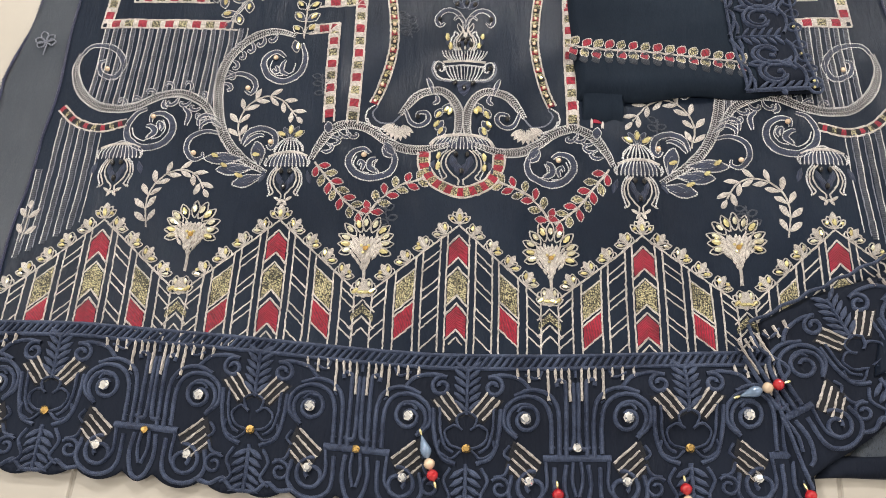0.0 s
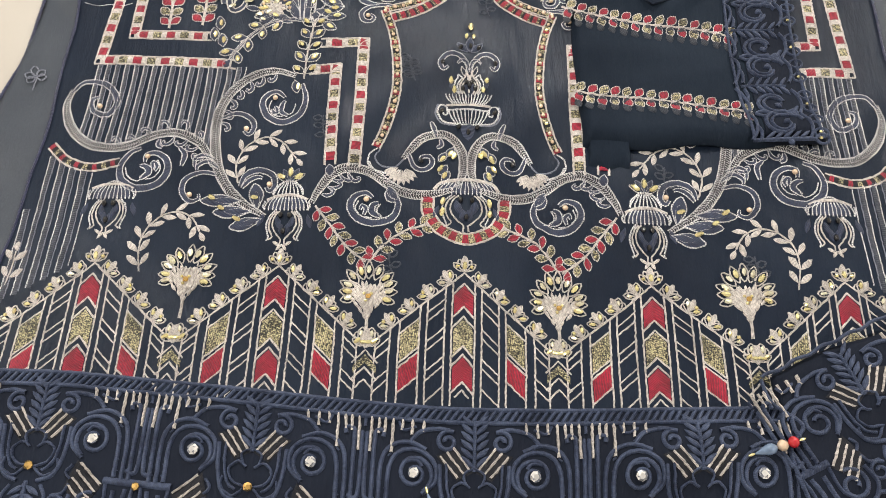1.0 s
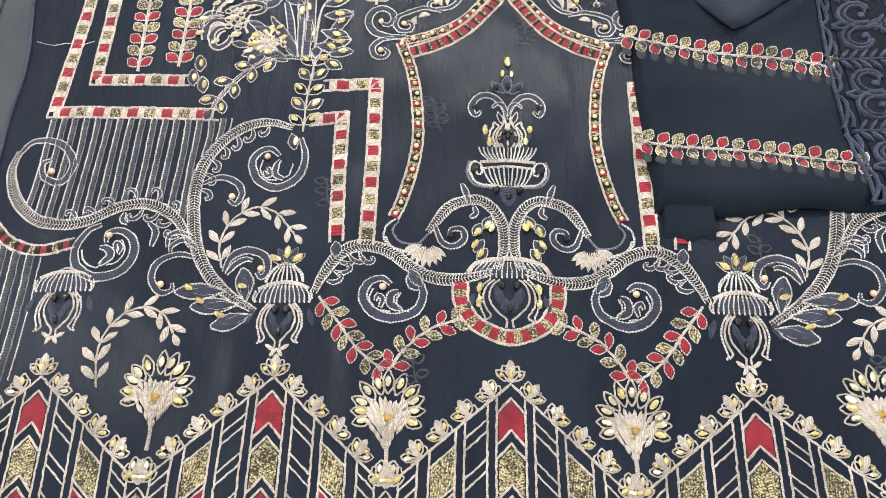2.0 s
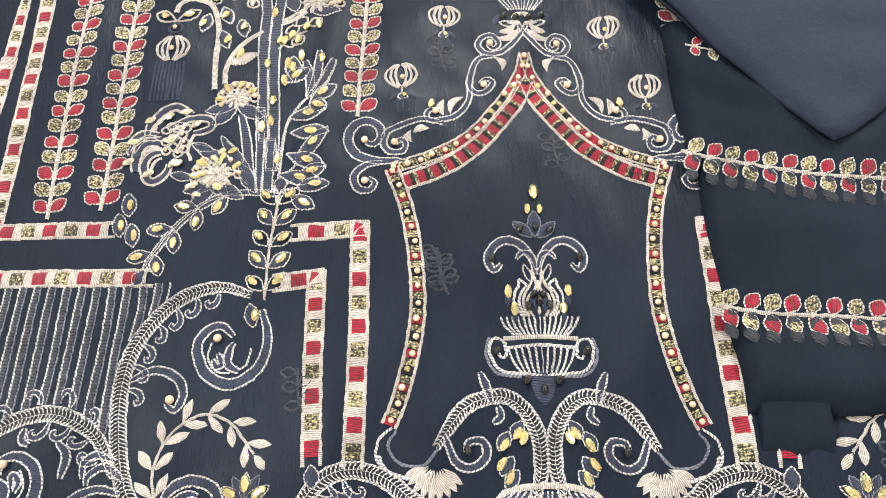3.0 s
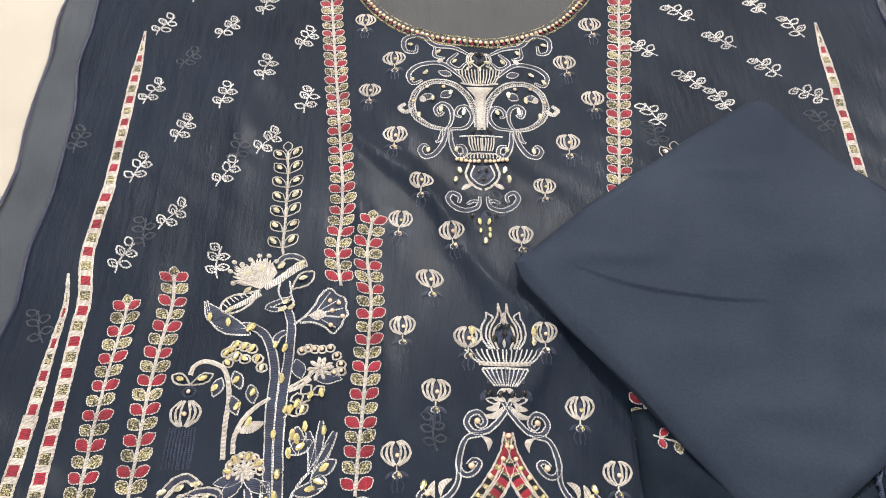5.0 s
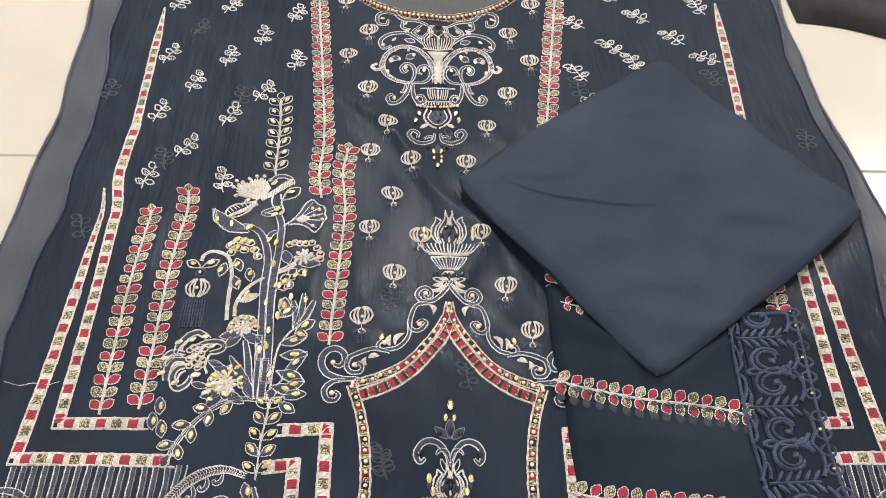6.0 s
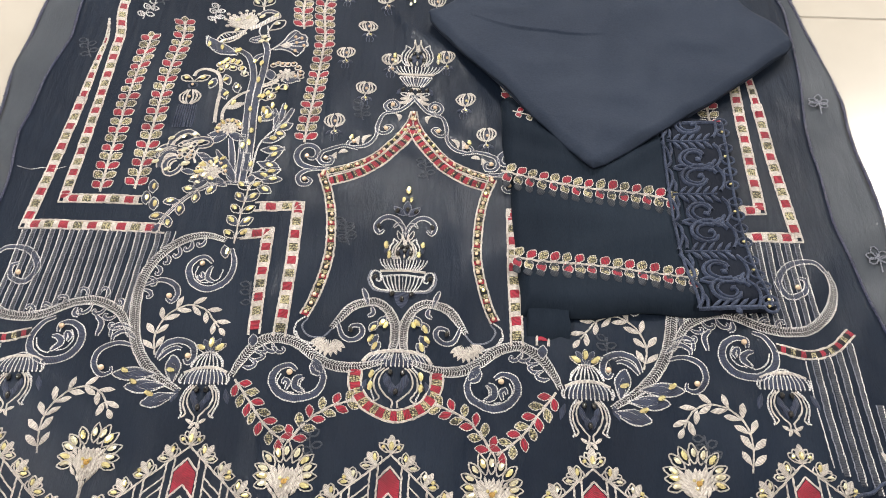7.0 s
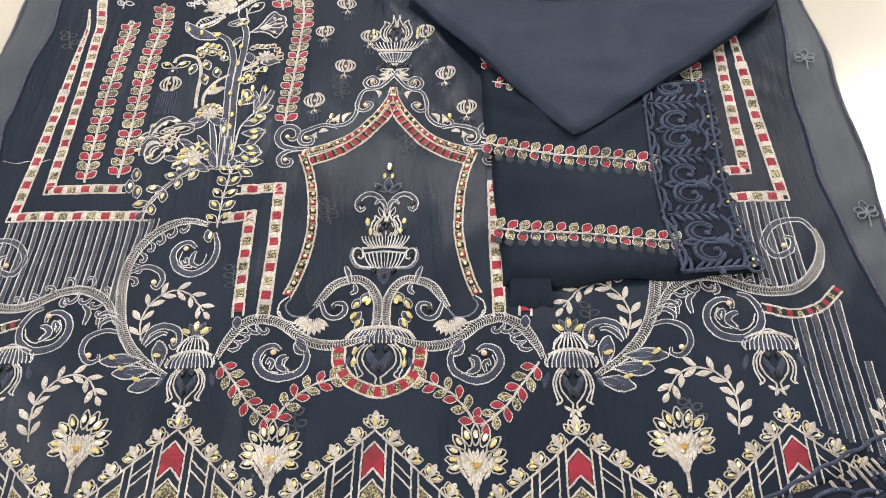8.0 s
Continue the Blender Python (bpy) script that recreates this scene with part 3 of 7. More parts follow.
# sheer neck
NECK_R, NECK_Y = 0.133, 1.1255
nv, nf = [(*on_shirt(0, NECK_Y)[:2], 0.0012)], []
for k in range(1, 9):
    for i in range(48):
        a = 2 * math.pi * i / 48
        u, v, b = on_shirt(NECK_R * k / 8 * math.cos(a), NECK_Y + NECK_R * k / 8 * math.sin(a))
        nv.append((u, v, b + 0.0006))
nf += [(0, 1 + i, 1 + (i + 1) % 48) for i in range(48)]
for k in range(7):
    nf += [(1 + k * 48 + i, 1 + (k + 1) * 48 + i, 1 + (k + 1) * 48 + (i + 1) % 48, 1 + k * 48 + (i + 1) % 48) for i in range(48)]
under(mesh_object("neck_net", nv, nf, [NECKNET], None, "sheer grey net inside the neckline"), shirt)


# -- frames of satin blocks
def frames():
    s = Sew()
    s.checks([(-0.1426, 0.4482), (-0.1047, 0.4493), (-0.1035, 0.3772), (-0.1038, 0.3116)], 0.0115, block=0.0070)
    s.both("column_band", shirt, "cream ribbon with crimson and antique gold blocks")
    s = Sew()
    s.checks([(-0.151, 0.4161), (-0.1295, 0.4179), (-0.1288, 0.3654), (-0.1261, 0.3131)], 0.0115, block=0.0070)
    s.both("column_band", shirt, "cream ribbon with crimson and antique gold blocks")
    s = Sew()
    s.checks([(-0.3512, 0.7196), (-0.354, 0.6606), (-0.3559, 0.59)], 0.0085, smooth=True, block=0.0070, taper=0.11)
    s.checks([(-0.3559, 0.59), (-0.358, 0.5203), (-0.3635, 0.4262)], 0.0115, block=0.0070)
    s.checks([(-0.3635, 0.4262), (-0.2334, 0.4229)], 0.0115, block=0.0070)
    s.both("frame_band", shirt, "cream ribbon with crimson and antique gold blocks, drawn to a point")
    s = Sew()
    s.checks([(-0.3417, 1.0147), (-0.3382, 0.9153), (-0.3337, 0.8091)], 0.0095, smooth=True, block=0.0070, taper=0.06)
    s.checks([(-0.3337, 0.8091), (-0.3392, 0.6747), (-0.3356, 0.5647), (-0.3352, 0.4572)], 0.0112, block=0.0070)
    s.checks([(-0.3352, 0.4572), (-0.2616, 0.4562)], 0.0112, block=0.0070)
    s.both("frame_band", shirt, "cream ribbon with crimson and antique gold blocks, drawn to a point")
    s = Sew()
    s.checks([(-0.3878, 0.3258), (-0.369, 0.3089), (-0.3465, 0.3026), (-0.3198, 0.3085)], 0.0092, (RED, BLACKTHREAD, OLIVE, BLACKTHREAD), 0.0042, True)
    s.both("side_band", shirt, "short curved ribbon of crimson and gold blocks")


frames()


# -- hatching
def hatching():
    side = curve([(-0.2328, 0.3052), (-0.2481, 0.3289), (-0.2702, 0.3406), (-0.2902, 0.3391), (-0.3121, 0.3282), (-0.3324, 0.3236), (-0.3547, 0.3282), (-0.3742, 0.3461)])[::-1]
    scroll = curve([(-0.1678, 0.4088), (-0.1859, 0.4148), (-0.2046, 0.4111), (-0.2219, 0.398), (-0.234, 0.3776), (-0.2377, 0.3557), (-0.2359, 0.3325)])[::-1]
    s = Sew()
    for i in range(17):
        x = -0.364 + i * 0.0091
        y0 = 0.4195
        y1 = float(np.interp(x, side[:, 0], side[:, 1])) + 0.004 + random.uniform(-0.002, 0.002)
        if x > scroll[0][0] - 0.003:
            y1 = float(np.interp(x + 0.004, scroll[:, 0], scroll[:, 1])) + 0.002
        if y0 - y1 < 0.006:
            continue
        mid = (x + random.uniform(-0.001, 0.001), (y0 + y1) / 2)
        s.piece("cord")
        s.cord([(x, y0), mid, (x - 0.001, y1)], SILVER, 0.0011)
        if i < 16:
            s.cord([(x + 0.0043, y0), (mid[0] + 0.0043, mid[1]), (x + 0.0033, y1)], GREYBLUE, 0.0010)
            s.cord([(x + 0.0021, y0), (mid[0] + 0.0021, mid[1]), (x + 0.0011, y1)], LADDER, 0.0028, 0.0006)
    s.both("hatched_field", shirt, "upright lines of grey cord")
    s = Sew()
    for i in range(11):
        x = -0.397 + i * 0.0054
        top = 0.258 if i < 2 else 0.3145 - 0.0022 * (i - 2)
        low = 0.168 + 0.0036 * i
        pts = [(x, top), (x + random.uniform(-0.001, 0.001), (top + low) / 2), (x - 0.002, low)]
        s.piece("cord")
        s.cord(pts, SILVER if i % 2 == 0 else GREYBLUE, 0.0011)
        if i % 2 == 0 and i < 10:
            s.cord([(u + 0.0027, v) for u, v in pts], LADDER, 0.0036, 0.0006)
    s.both("hatched_field", shirt, "upright lines of grey cord")


hatching()


# -- scrolls
def hooks(s, pts, side, count, size, lo=0.1, hi=0.9, mat=None):
    """Small curled leaves that spring from one side of a plume."""
    path = curve(pts)
    L = lengths(path)[-1]
    for i in range(count):
        p, a = at_length(path, L * (lo + (hi - lo) * (i + 0.5) / count))
        b = a + side * radians(74)
        k = size * random.uniform(0.8, 1.15)
        q = [(p[0] + k * u * math.cos(b) - side * k * v * math.sin(b), p[1] + k * u * math.sin(b) + side * k * v * math.cos(b))
             for u, v in ((0.30, 0.10), (0.62, 0.14), (0.90, 0.02), (0.98, -0.20), (0.84, -0.30), (0.74, -0.20))]
        s.piped(q, size * 0.22, mat or STEEL, SILVER, 0.3, 0.0010)


def scrolls():
    big = [(-0.1678, 0.4088), (-0.1859, 0.4148), (-0.2046, 0.4111), (-0.2219, 0.398), (-0.234, 0.3776), (-0.2377, 0.3557), (-0.2359, 0.3325), (-0.2294, 0.3064), (-0.2181, 0.2849), (-0.2025, 0.2692), (-0.1793, 0.254)]
    s = Sew()
    s.feather(big, 0.0088)
    hooks(s, big, 1, 7, 0.0150, 0.06, 0.5)
    s.piped([(-0.1609, 0.3993), (-0.156, 0.3819), (-0.16, 0.3642), (-0.1751, 0.3547), (-0.1905, 0.3624), (-0.1972, 0.3779), (-0.1921, 0.3884), (-0.1833, 0.3903), (-0.1758, 0.3831)], 0.0062)
    s.piped([(-0.1704, 0.362), (-0.1778, 0.3669), (-0.1773, 0.3762), (-0.1747, 0.3794)], 0.0045)
    s.cord([(-0.1889, 0.3805), (-0.1901, 0.3712), (-0.184, 0.3631), (-0.1758, 0.3613)], SILVER, 0.0012)
    s.piped([(-0.1867, 0.3703), (-0.1843, 0.3655), (-0.1808, 0.367), (-0.1844, 0.3735)], 0.0036)
    s.cord([(-0.1651, 0.3759), (-0.1667, 0.3659), (-0.1738, 0.3629)], SILVER, 0.0012)
    s.leaf(*[(-0.1688, 0.4037)][0], -75, 0.016, 0.008, STEEL, ROPE)
    s.stones_at("gold", [(-0.1643, 0.3956)])
    s.stones_at("pearl", [(-0.185, 0.3825), (-0.2084, 0.3472), (-0.1791, 0.2871), (-0.2495, 0.2744)], size=1.25)
    s.piped([(-0.2328, 0.3595), (-0.2192, 0.3651), (-0.2064, 0.36), (-0.2015, 0.3501), (-0.2051, 0.3413), (-0.211, 0.3453)], 0.0048)
    s.piped([(-0.206, 0.2847), (-0.2024, 0.297), (-0.1913, 0.3025), (-0.1786, 0.2984), (-0.1743, 0.2878), (-0.1784, 0.2809), (-0.1823, 0.2851)], 0.0055)
    s.piped([(-0.204, 0.283), (-0.1986, 0.2916), (-0.1911, 0.2957), (-0.1861, 0.2943)], 0.0040)
    s.piped([(-0.2281, 0.2964), (-0.2426, 0.2991), (-0.2555, 0.2926), (-0.2576, 0.2793), (-0.2498, 0.2686), (-0.2412, 0.2701), (-0.2418, 0.2756)], 0.0048)
    s.piped([(-0.227, 0.3028), (-0.2382, 0.311), (-0.2474, 0.3068), (-0.2479, 0.3014)], 0.0040)
    s.piped([(-0.2333, 0.3138), (-0.2446, 0.3177), (-0.251, 0.3134), (-0.2507, 0.305)], 0.0036)
    for tip, base in zip([(-0.2389, 0.2687), (-0.2261, 0.2571), (-0.2095, 0.2425), (-0.1924, 0.2887)], [(-0.2016, 0.2702), (-0.1921, 0.26), (-0.181, 0.2514), (-0.1868, 0.2607)]):
        d = math.degrees(math.atan2(tip[1] - base[1], tip[0] - base[0]))
        s.leaf(*base, d, math.hypot(tip[0] - base[0], tip[1] - base[1]), 0.0125, STEEL, SILVER, 0.58, 0.0013)
        s.leaf(*base, d, 0.7 * math.hypot(tip[0] - base[0], tip[1] - base[1]), 0.006, None, SILVER, 0.58, 0.0010)
    s.stones_at("gold", [(-0.2291, 0.272), (-0.2194, 0.2617), (-0.2044, 0.2516), (-0.1911, 0.2735)], 160)
    s.both("scroll", shirt, "large grey-cream plume scroll with curled leaves, pearls and gold stones")

    side = [(-0.2328, 0.3052), (-0.2481, 0.3289), (-0.2702, 0.3406), (-0.2902, 0.3391), (-0.3121, 0.3282), (-0.3324, 0.3236), (-0.3547, 0.3282), (-0.3742, 0.3461), (-0.3838, 0.369), (-0.3817, 0.3888)]
    s = Sew()
    s.feather(side, 0.0085)
    hooks(s, side, -1, 6, 0.0135, 0.12, 0.55)
    hooks(s, side, 1, 4, 0.0145, 0.03, 0.3)
    s.piped([(-0.3821, 0.3855), (-0.3717, 0.3983), (-0.35, 0.3953), (-0.3365, 0.3776), (-0.3417, 0.3607), (-0.3567, 0.3649), (-0.3605, 0.3773), (-0.3537, 0.3813)], 0.0058)
    s.piped([(-0.3022, 0.3233), (-0.312, 0.3183), (-0.3181, 0.3044), (-0.3148, 0.29), (-0.3006, 0.2803), (-0.2838, 0.2835), (-0.2745, 0.2965), (-0.2765, 0.3102), (-0.2858, 0.3174), (-0.2956, 0.3161), (-0.296, 0.3077)], 0.0066)
    s.piped([(-0.2971, 0.2897), (-0.2906, 0.2975), (-0.2943, 0.3033), (-0.3002, 0.3041)], 0.0055)
    s.piped([(-0.2676, 0.3256), (-0.2615, 0.318), (-0.2627, 0.3053)], 0.0046)
    s.piped([(-0.2872, 0.3336), (-0.2877, 0.3268), (-0.2827, 0.3237)], 0.0036)
    s.stones_at("pearl", [(-0.2939, 0.3131)], size=1.25)
    s.cord([(-0.2844, 0.3104), (-0.2809, 0.302), (-0.2844, 0.2931), (-0.2925, 0.2897)], SILVER, 0.0012)
    s.piped([(-0.2855, 0.2985), (-0.2838, 0.3038), (-0.2881, 0.3075), (-0.2876, 0.3003)], 0.0036)
    s.cord([(-0.3131, 0.3025), (-0.3091, 0.2927), (-0.299, 0.2873), (-0.2957, 0.2933)], SILVER, 0.0013)
    s.stones_at("pearl", [(-0.3512, 0.3696)], size=1.25)
    s.both("scroll", shirt, "grey-cream plume scroll ending in a curl, with pearls")

    mid = [(-0.1393, 0.2687), (-0.1327, 0.284), (-0.1217, 0.2991), (-0.105, 0.3062), (-0.087, 0.3017), (-0.0731, 0.2914), (-0.0596, 0.2837), (-0.0436, 0.2813), (-0.0254, 0.2845), (-0.012, 0.2892)]
    s = Sew()
    s.feather(mid, 0.0088)
    hooks(s, mid, -1, 5, 0.0145, 0.05, 0.35)
    s.piped([(-0.0663, 0.2836), (-0.0611, 0.2695), (-0.0659, 0.2562), (-0.0811, 0.2498), (-0.0959, 0.2541), (-0.1037, 0.2655), (-0.1002, 0.2766), (-0.091, 0.2805), (-0.0841, 0.2755)], 0.0066)
    s.piped([(-0.0757, 0.2557), (-0.0837, 0.2608), (-0.0833, 0.2681), (-0.0783, 0.2702)], 0.0055)
    s.leaf(*[(-0.0721, 0.2879)][0], -55, 0.017, 0.008, STEEL, SILVER)
    s.leaf(*[(-0.1243, 0.2962)][0], 100, 0.013, 0.008, STEEL, SILVER)
    s.stones_at("pearl", [(-0.0897, 0.273)], size=1.3)
    s.cord([(-0.0967, 0.2723), (-0.099, 0.2639), (-0.0934, 0.2567), (-0.0835, 0.2543)], SILVER, 0.0012)
    s.piped([(-0.0946, 0.2623), (-0.0932, 0.2673), (-0.0891, 0.264), (-0.0912, 0.2574)], 0.0036)
    s.piped([(-0.0635, 0.2728), (-0.0695, 0.275), (-0.072, 0.2828)], 0.0046)
    s.cord([(-0.0698, 0.2545), (-0.077, 0.257), (-0.0798, 0.2635), (-0.0767, 0.2692)], SILVER, 0.0013)
    s.both("scroll", shirt, "grey-cream plume scroll with a curled bird-like end")


scrolls()


# -- wreaths
def wreaths():
    for pts in ([(-0.2081, 0.2876), (-0.2121, 0.3061), (-0.2091, 0.3207), (-0.2013, 0.3317), (-0.1885, 0.3383), (-0.1737, 0.3339), (-0.1637, 0.3229), (-0.1577, 0.3155)], [(-0.2814, 0.1985), (-0.2853, 0.2212), (-0.2814, 0.2407), (-0.2696, 0.2538), (-0.2549, 0.2569), (-0.242, 0.2496), (-0.2345, 0.2374)]):
        s = Sew()
        s.vine(pts, 0.0125, 0.0145, 0.0056, (CREAM,), 40, 0.0016, 0.55, grow=0.1)
        s.both("leaf_sprig", shirt, "bowed sprig of cream satin leaves")


wreaths()


# -- leaf chains
def chains():
    lbl = "upright chain of crimson and antique gold leaves on a cream stem"
    for pts in ([(-0.1096, 0.5297), (-0.1092, 0.5605), (-0.1079, 0.5998), (-0.1068, 0.6469), (-0.1049, 0.698), (-0.0963, 0.7726)], [(-0.1283, 0.7039), (-0.1237, 0.7829), (-0.132, 0.8716), (-0.1449, 0.982), (-0.1564, 1.087), (-0.1659, 1.1812)],
                [(-0.3022, 0.4646), (-0.3038, 0.5341), (-0.3047, 0.6087), (-0.3029, 0.691)], [(-0.2693, 0.4694), (-0.2689, 0.5395), (-0.2704, 0.6281), (-0.2641, 0.7181)]):
        s = Sew()
        s.vine(pts, 0.0112, 0.0128, 0.0088, (RED, OLIVE), 50, 0.0026, 0.54, edge=ROPE, tip=False)
        x, y = pts[-1]
        s.leaf(x, y - 0.002, 90, 0.010, 0.008, OLIVE, ROPE)
        s.both("leaf_chain", shirt, lbl)
    s = Sew()
    a = [(-0.1351, 0.2657), (-0.1196, 0.2463), (-0.1044, 0.2263), (-0.0855, 0.2113)]
    b = [(-0.0835, 0.2114), (-0.07, 0.2304), (-0.0539, 0.2434), (-0.0338, 0.2522)]
    s.vine(a, 0.0098, 0.0118, 0.0066, (RED, OLIVE), 48, 0.0020, 0.55, edge=ROPE, tip=False)
    s.vine(b, 0.0098, 0.0118, 0.0066, (RED, OLIVE), 48, 0.0020, 0.55, edge=ROPE, tip=False)
    s.both("garland", shirt, "garland of crimson and antique gold leaves")


chains()


# -- ring, plume pair and fountain in the middle
def ribs(s, x0, x1, y0, y1, top0, top1, count, mat=None, w=0.0013):
    """A ribbed bowl or cap: strokes fanned between a lower and an upper edge."""
    for i in range(count + 1):
        t = i / count
        a = (x0 + (x1 - x0) * t, y0)
        b = (top0 + (top1 - top0) * t, y1)
        bow = (t - 0.5) * (x1 - x0) * 0.10
        s.piece("rib")
        s.strip(curve([a, ((a[0] + b[0]) / 2 + bow, (a[1] + b[1]) / 2), b], 0.003), w, mat or SILVER, 0.0009)
    s.piece("")


def flame(s, x, y, w, h, stones=3, inner=True):
    """A bulb that hangs under a cap: double outlines, dark petals and jet stones."""
    for dx, dy, a, l in ((-0.13, 0.42, 104, 0.42), (0.13, 0.42, 76, 0.42), (-0.05, 0.24, 98, 0.36), (0.05, 0.24, 82, 0.36)):
        s.leaf(x + dx * w, y + dy * h, a, l * h, 0.17 * w, STEEL)
    for sx in (-1, 1):
        # the outer strand turns out into a small foot, the inner ones close towards the tip
        for e, run in ((SILVER, ((0.30, 1.0), (0.45, 0.80), (0.50, 0.52), (0.44, 0.28), (0.40, 0.14), (0.46, 0.06))),
                       (CREAM, ((0.24, 0.98), (0.38, 0.80), (0.43, 0.52), (0.36, 0.30), (0.30, 0.18), (0.40, 0.08))),
                       (CREAM, ((0.16, 0.98), (0.27, 0.86), (0.33, 0.62), (0.28, 0.40), (0.14, 0.20), (0.05, 0.10), (0.07, -0.06)))):
            s.strip(curve([(x + sx * w * u, y + h * v) for u, v in run]), 0.0015, e, 0.0010)
    for dx, dy in ((-0.12, 0.84), (0.12, 0.84), (0.0, 0.34))[:stones]:
        s.stone("jet", x + dx * w, y + dy * h, 90)


def blaze(s, x, y, w, h):
    """A flame of nested tongues, with petals and jet stones inside."""
    for k in (-1, 1):
        s.leaf(x + k * w * 0.13, y + h * 0.10, 90 + k * 8, h * 0.36, w * 0.17, STEEL)
        for e, run in ((SILVER, ((0.30, 0.0), (0.44, 0.22), (0.44, 0.46), (0.36, 0.62), (0.35, 0.74))),
                       (SILVER, ((0.25, 0.0), (0.36, 0.24), (0.33, 0.46), (0.22, 0.64), (0.35, 0.74))),
                       (CREAM, ((0.20, 0.0), (0.29, 0.24), (0.26, 0.44), (0.13, 0.68), (0.10, 0.90))),
                       (CREAM, ((0.12, 0.0), (0.22, 0.22), (0.18, 0.42), (0.05, 0.58), (0.10, 0.90)))):
            s.strip(curve([(x + k * w * u, y + h * v) for u, v in run]), 0.0016, e, 0.0011)
        s.stone("jet", x + k * w * 0.20, y + h * 0.20, 100)
        s.stone("jet", x + k * w * 0.10, y + h * 0.43, 70, 0.9)
    s.leaf(x, y + h * 0.48, 90, h * 0.26, w * 0.13, CREAM)
    s.leaf(x, y + h * 0.02, 90, h * 0.20, w * 0.09, CREAM)
    s.stone("jet", x, y + h * 0.30, 90)


def centre():
    s = Sew()
    left = [(-0.0351, 0.2798), (-0.034, 0.2652), (-0.0262, 0.2508), (-0.0127, 0.2423)]
    pts = left + [(0.0, left[-1][1] - 0.0030)] + [(-x, y) for x, y in left[::-1]]
    s.checks(pts, 0.0122, (RED, OLIVE), 0.0058, True)
    s.emit("ring_band", shirt, "half ring of crimson and gold blocks edged in cream")

    s = Sew()
    top = [(0.0016, 0.2972), (0.0009, 0.2835), (-0.0007, 0.2484)]
    yt, yb, yl = top[0][1], top[1][1], top[2][1]
    s.strip(straight([(-0.024, (yt + yb) / 2), (0.024, (yt + yb) / 2)]), yt - yb - 0.003, STEEL, 0.0003)
    ribs(s, -0.029, 0.029, yb, yt - 0.001, -0.021, 0.021, 15, SILVER, 0.0012)
    s.cord([(-0.030, yb + 0.004), (-0.022, yt - 0.001), (0, yt + 0.002), (0.022, yt - 0.001), (0.030, yb + 0.004)], CREAM, 0.0035)
    flame(s, 0, yl, 0.044, yb - yl, 3)
    for sx in (-1, 1):
        s.stones_at("gold", [(sx * x, y) for x, y in [(-0.0213, 0.2755), (-0.0216, 0.2649)]])
        s.leaf(sx * 0.025, yb - 0.012, -90 + sx * 20, 0.014, 0.005, STEEL)
    s.emit("lantern", shirt, "ribbed dome over a bulb with jet stones")

    # the plumes
    s = Sew()
    plume = [(-0.0097, 0.29), (-0.004, 0.3068), (-0.0052, 0.3273), (-0.0136, 0.3419), (-0.0257, 0.3466), (-0.0432, 0.3403), (-0.0547, 0.3256), (-0.0595, 0.3178)]
    s.feather(plume, 0.0078)
    s.piped([(-0.0547, 0.3245), (-0.0485, 0.3101), (-0.0394, 0.3082), (-0.0325, 0.3151), (-0.0351, 0.3219), (-0.042, 0.3214), (-0.0434, 0.316)], 0.0045)
    s.stones_at("jet", [(-0.0424, 0.3167)])
    s.piped([(-0.0293, 0.3428), (-0.0326, 0.3541), (-0.0353, 0.3599)], 0.0042)
    s.piped([(-0.0258, 0.3409), (-0.0242, 0.3354), (-0.0288, 0.3316)], 0.0036)
    s.cord([(-0.0833, 0.3289), (-0.0904, 0.3226), (-0.0911, 0.3117), (-0.0816, 0.3039), (-0.0713, 0.3012)], SILVER, 0.0016)
    s.cord([(-0.0808, 0.3271), (-0.0854, 0.3197), (-0.0793, 0.31), (-0.0663, 0.3087), (-0.0585, 0.3171)], GREYBLUE, 0.0016)
    s.cord([(-0.0905, 0.3142), (-0.0843, 0.3053), (-0.0706, 0.3019), (-0.0604, 0.3056)], SILVER, 0.0014)
    cx, cy = [(-0.0595, 0.3099)][0]
    for i in range(9):
        a = -158 + i * 15
        s.leaf(cx + 0.004 * math.cos(radians(a)), cy + 0.004 * math.sin(radians(a)), a, 0.017 - 0.0008 * abs(i - 4), 0.0042, CREAM, full=0.62)
    s.stones_at("gold", [(-0.0229, 0.32), (-0.0158, 0.3263), (-0.0206, 0.3029), (-0.0248, 0.3099), (-0.0125, 0.3238)], 60)
    for x, y in [(-0.0235, 0.3214), (-0.0165, 0.3274), (-0.0225, 0.3082), (-0.02, 0.3012)]:
        s.leaf(x - 0.003, y - 0.004, 55, 0.012, 0.007, STEEL, SILVER)
    s.both("plume", shirt, "pair of arching cream plumes with shell fan and gold stones")

    # fountain
    s = Sew()
    y = [q[1] for q in [(-0.0008, 0.3414), (-0.0001, 0.3585), (0.0005, 0.3734), (0.0008, 0.3793), (0.0011, 0.387), (0.0013, 0.3927), (0.0025, 0.4202), (0.0034, 0.441), (0.0037, 0.4476), (0.0048, 0.4735)]]
    ribs(s, -0.012, 0.012, y[1] + 0.001, y[2] + 0.001, -0.019, 0.019, 10, SILVER)
    s.strip(curve([(-0.020, y[2] + 0.001), (0, y[2] + 0.0025), (0.020, y[2] + 0.001)]), 0.0018, SILVER, 0.001)
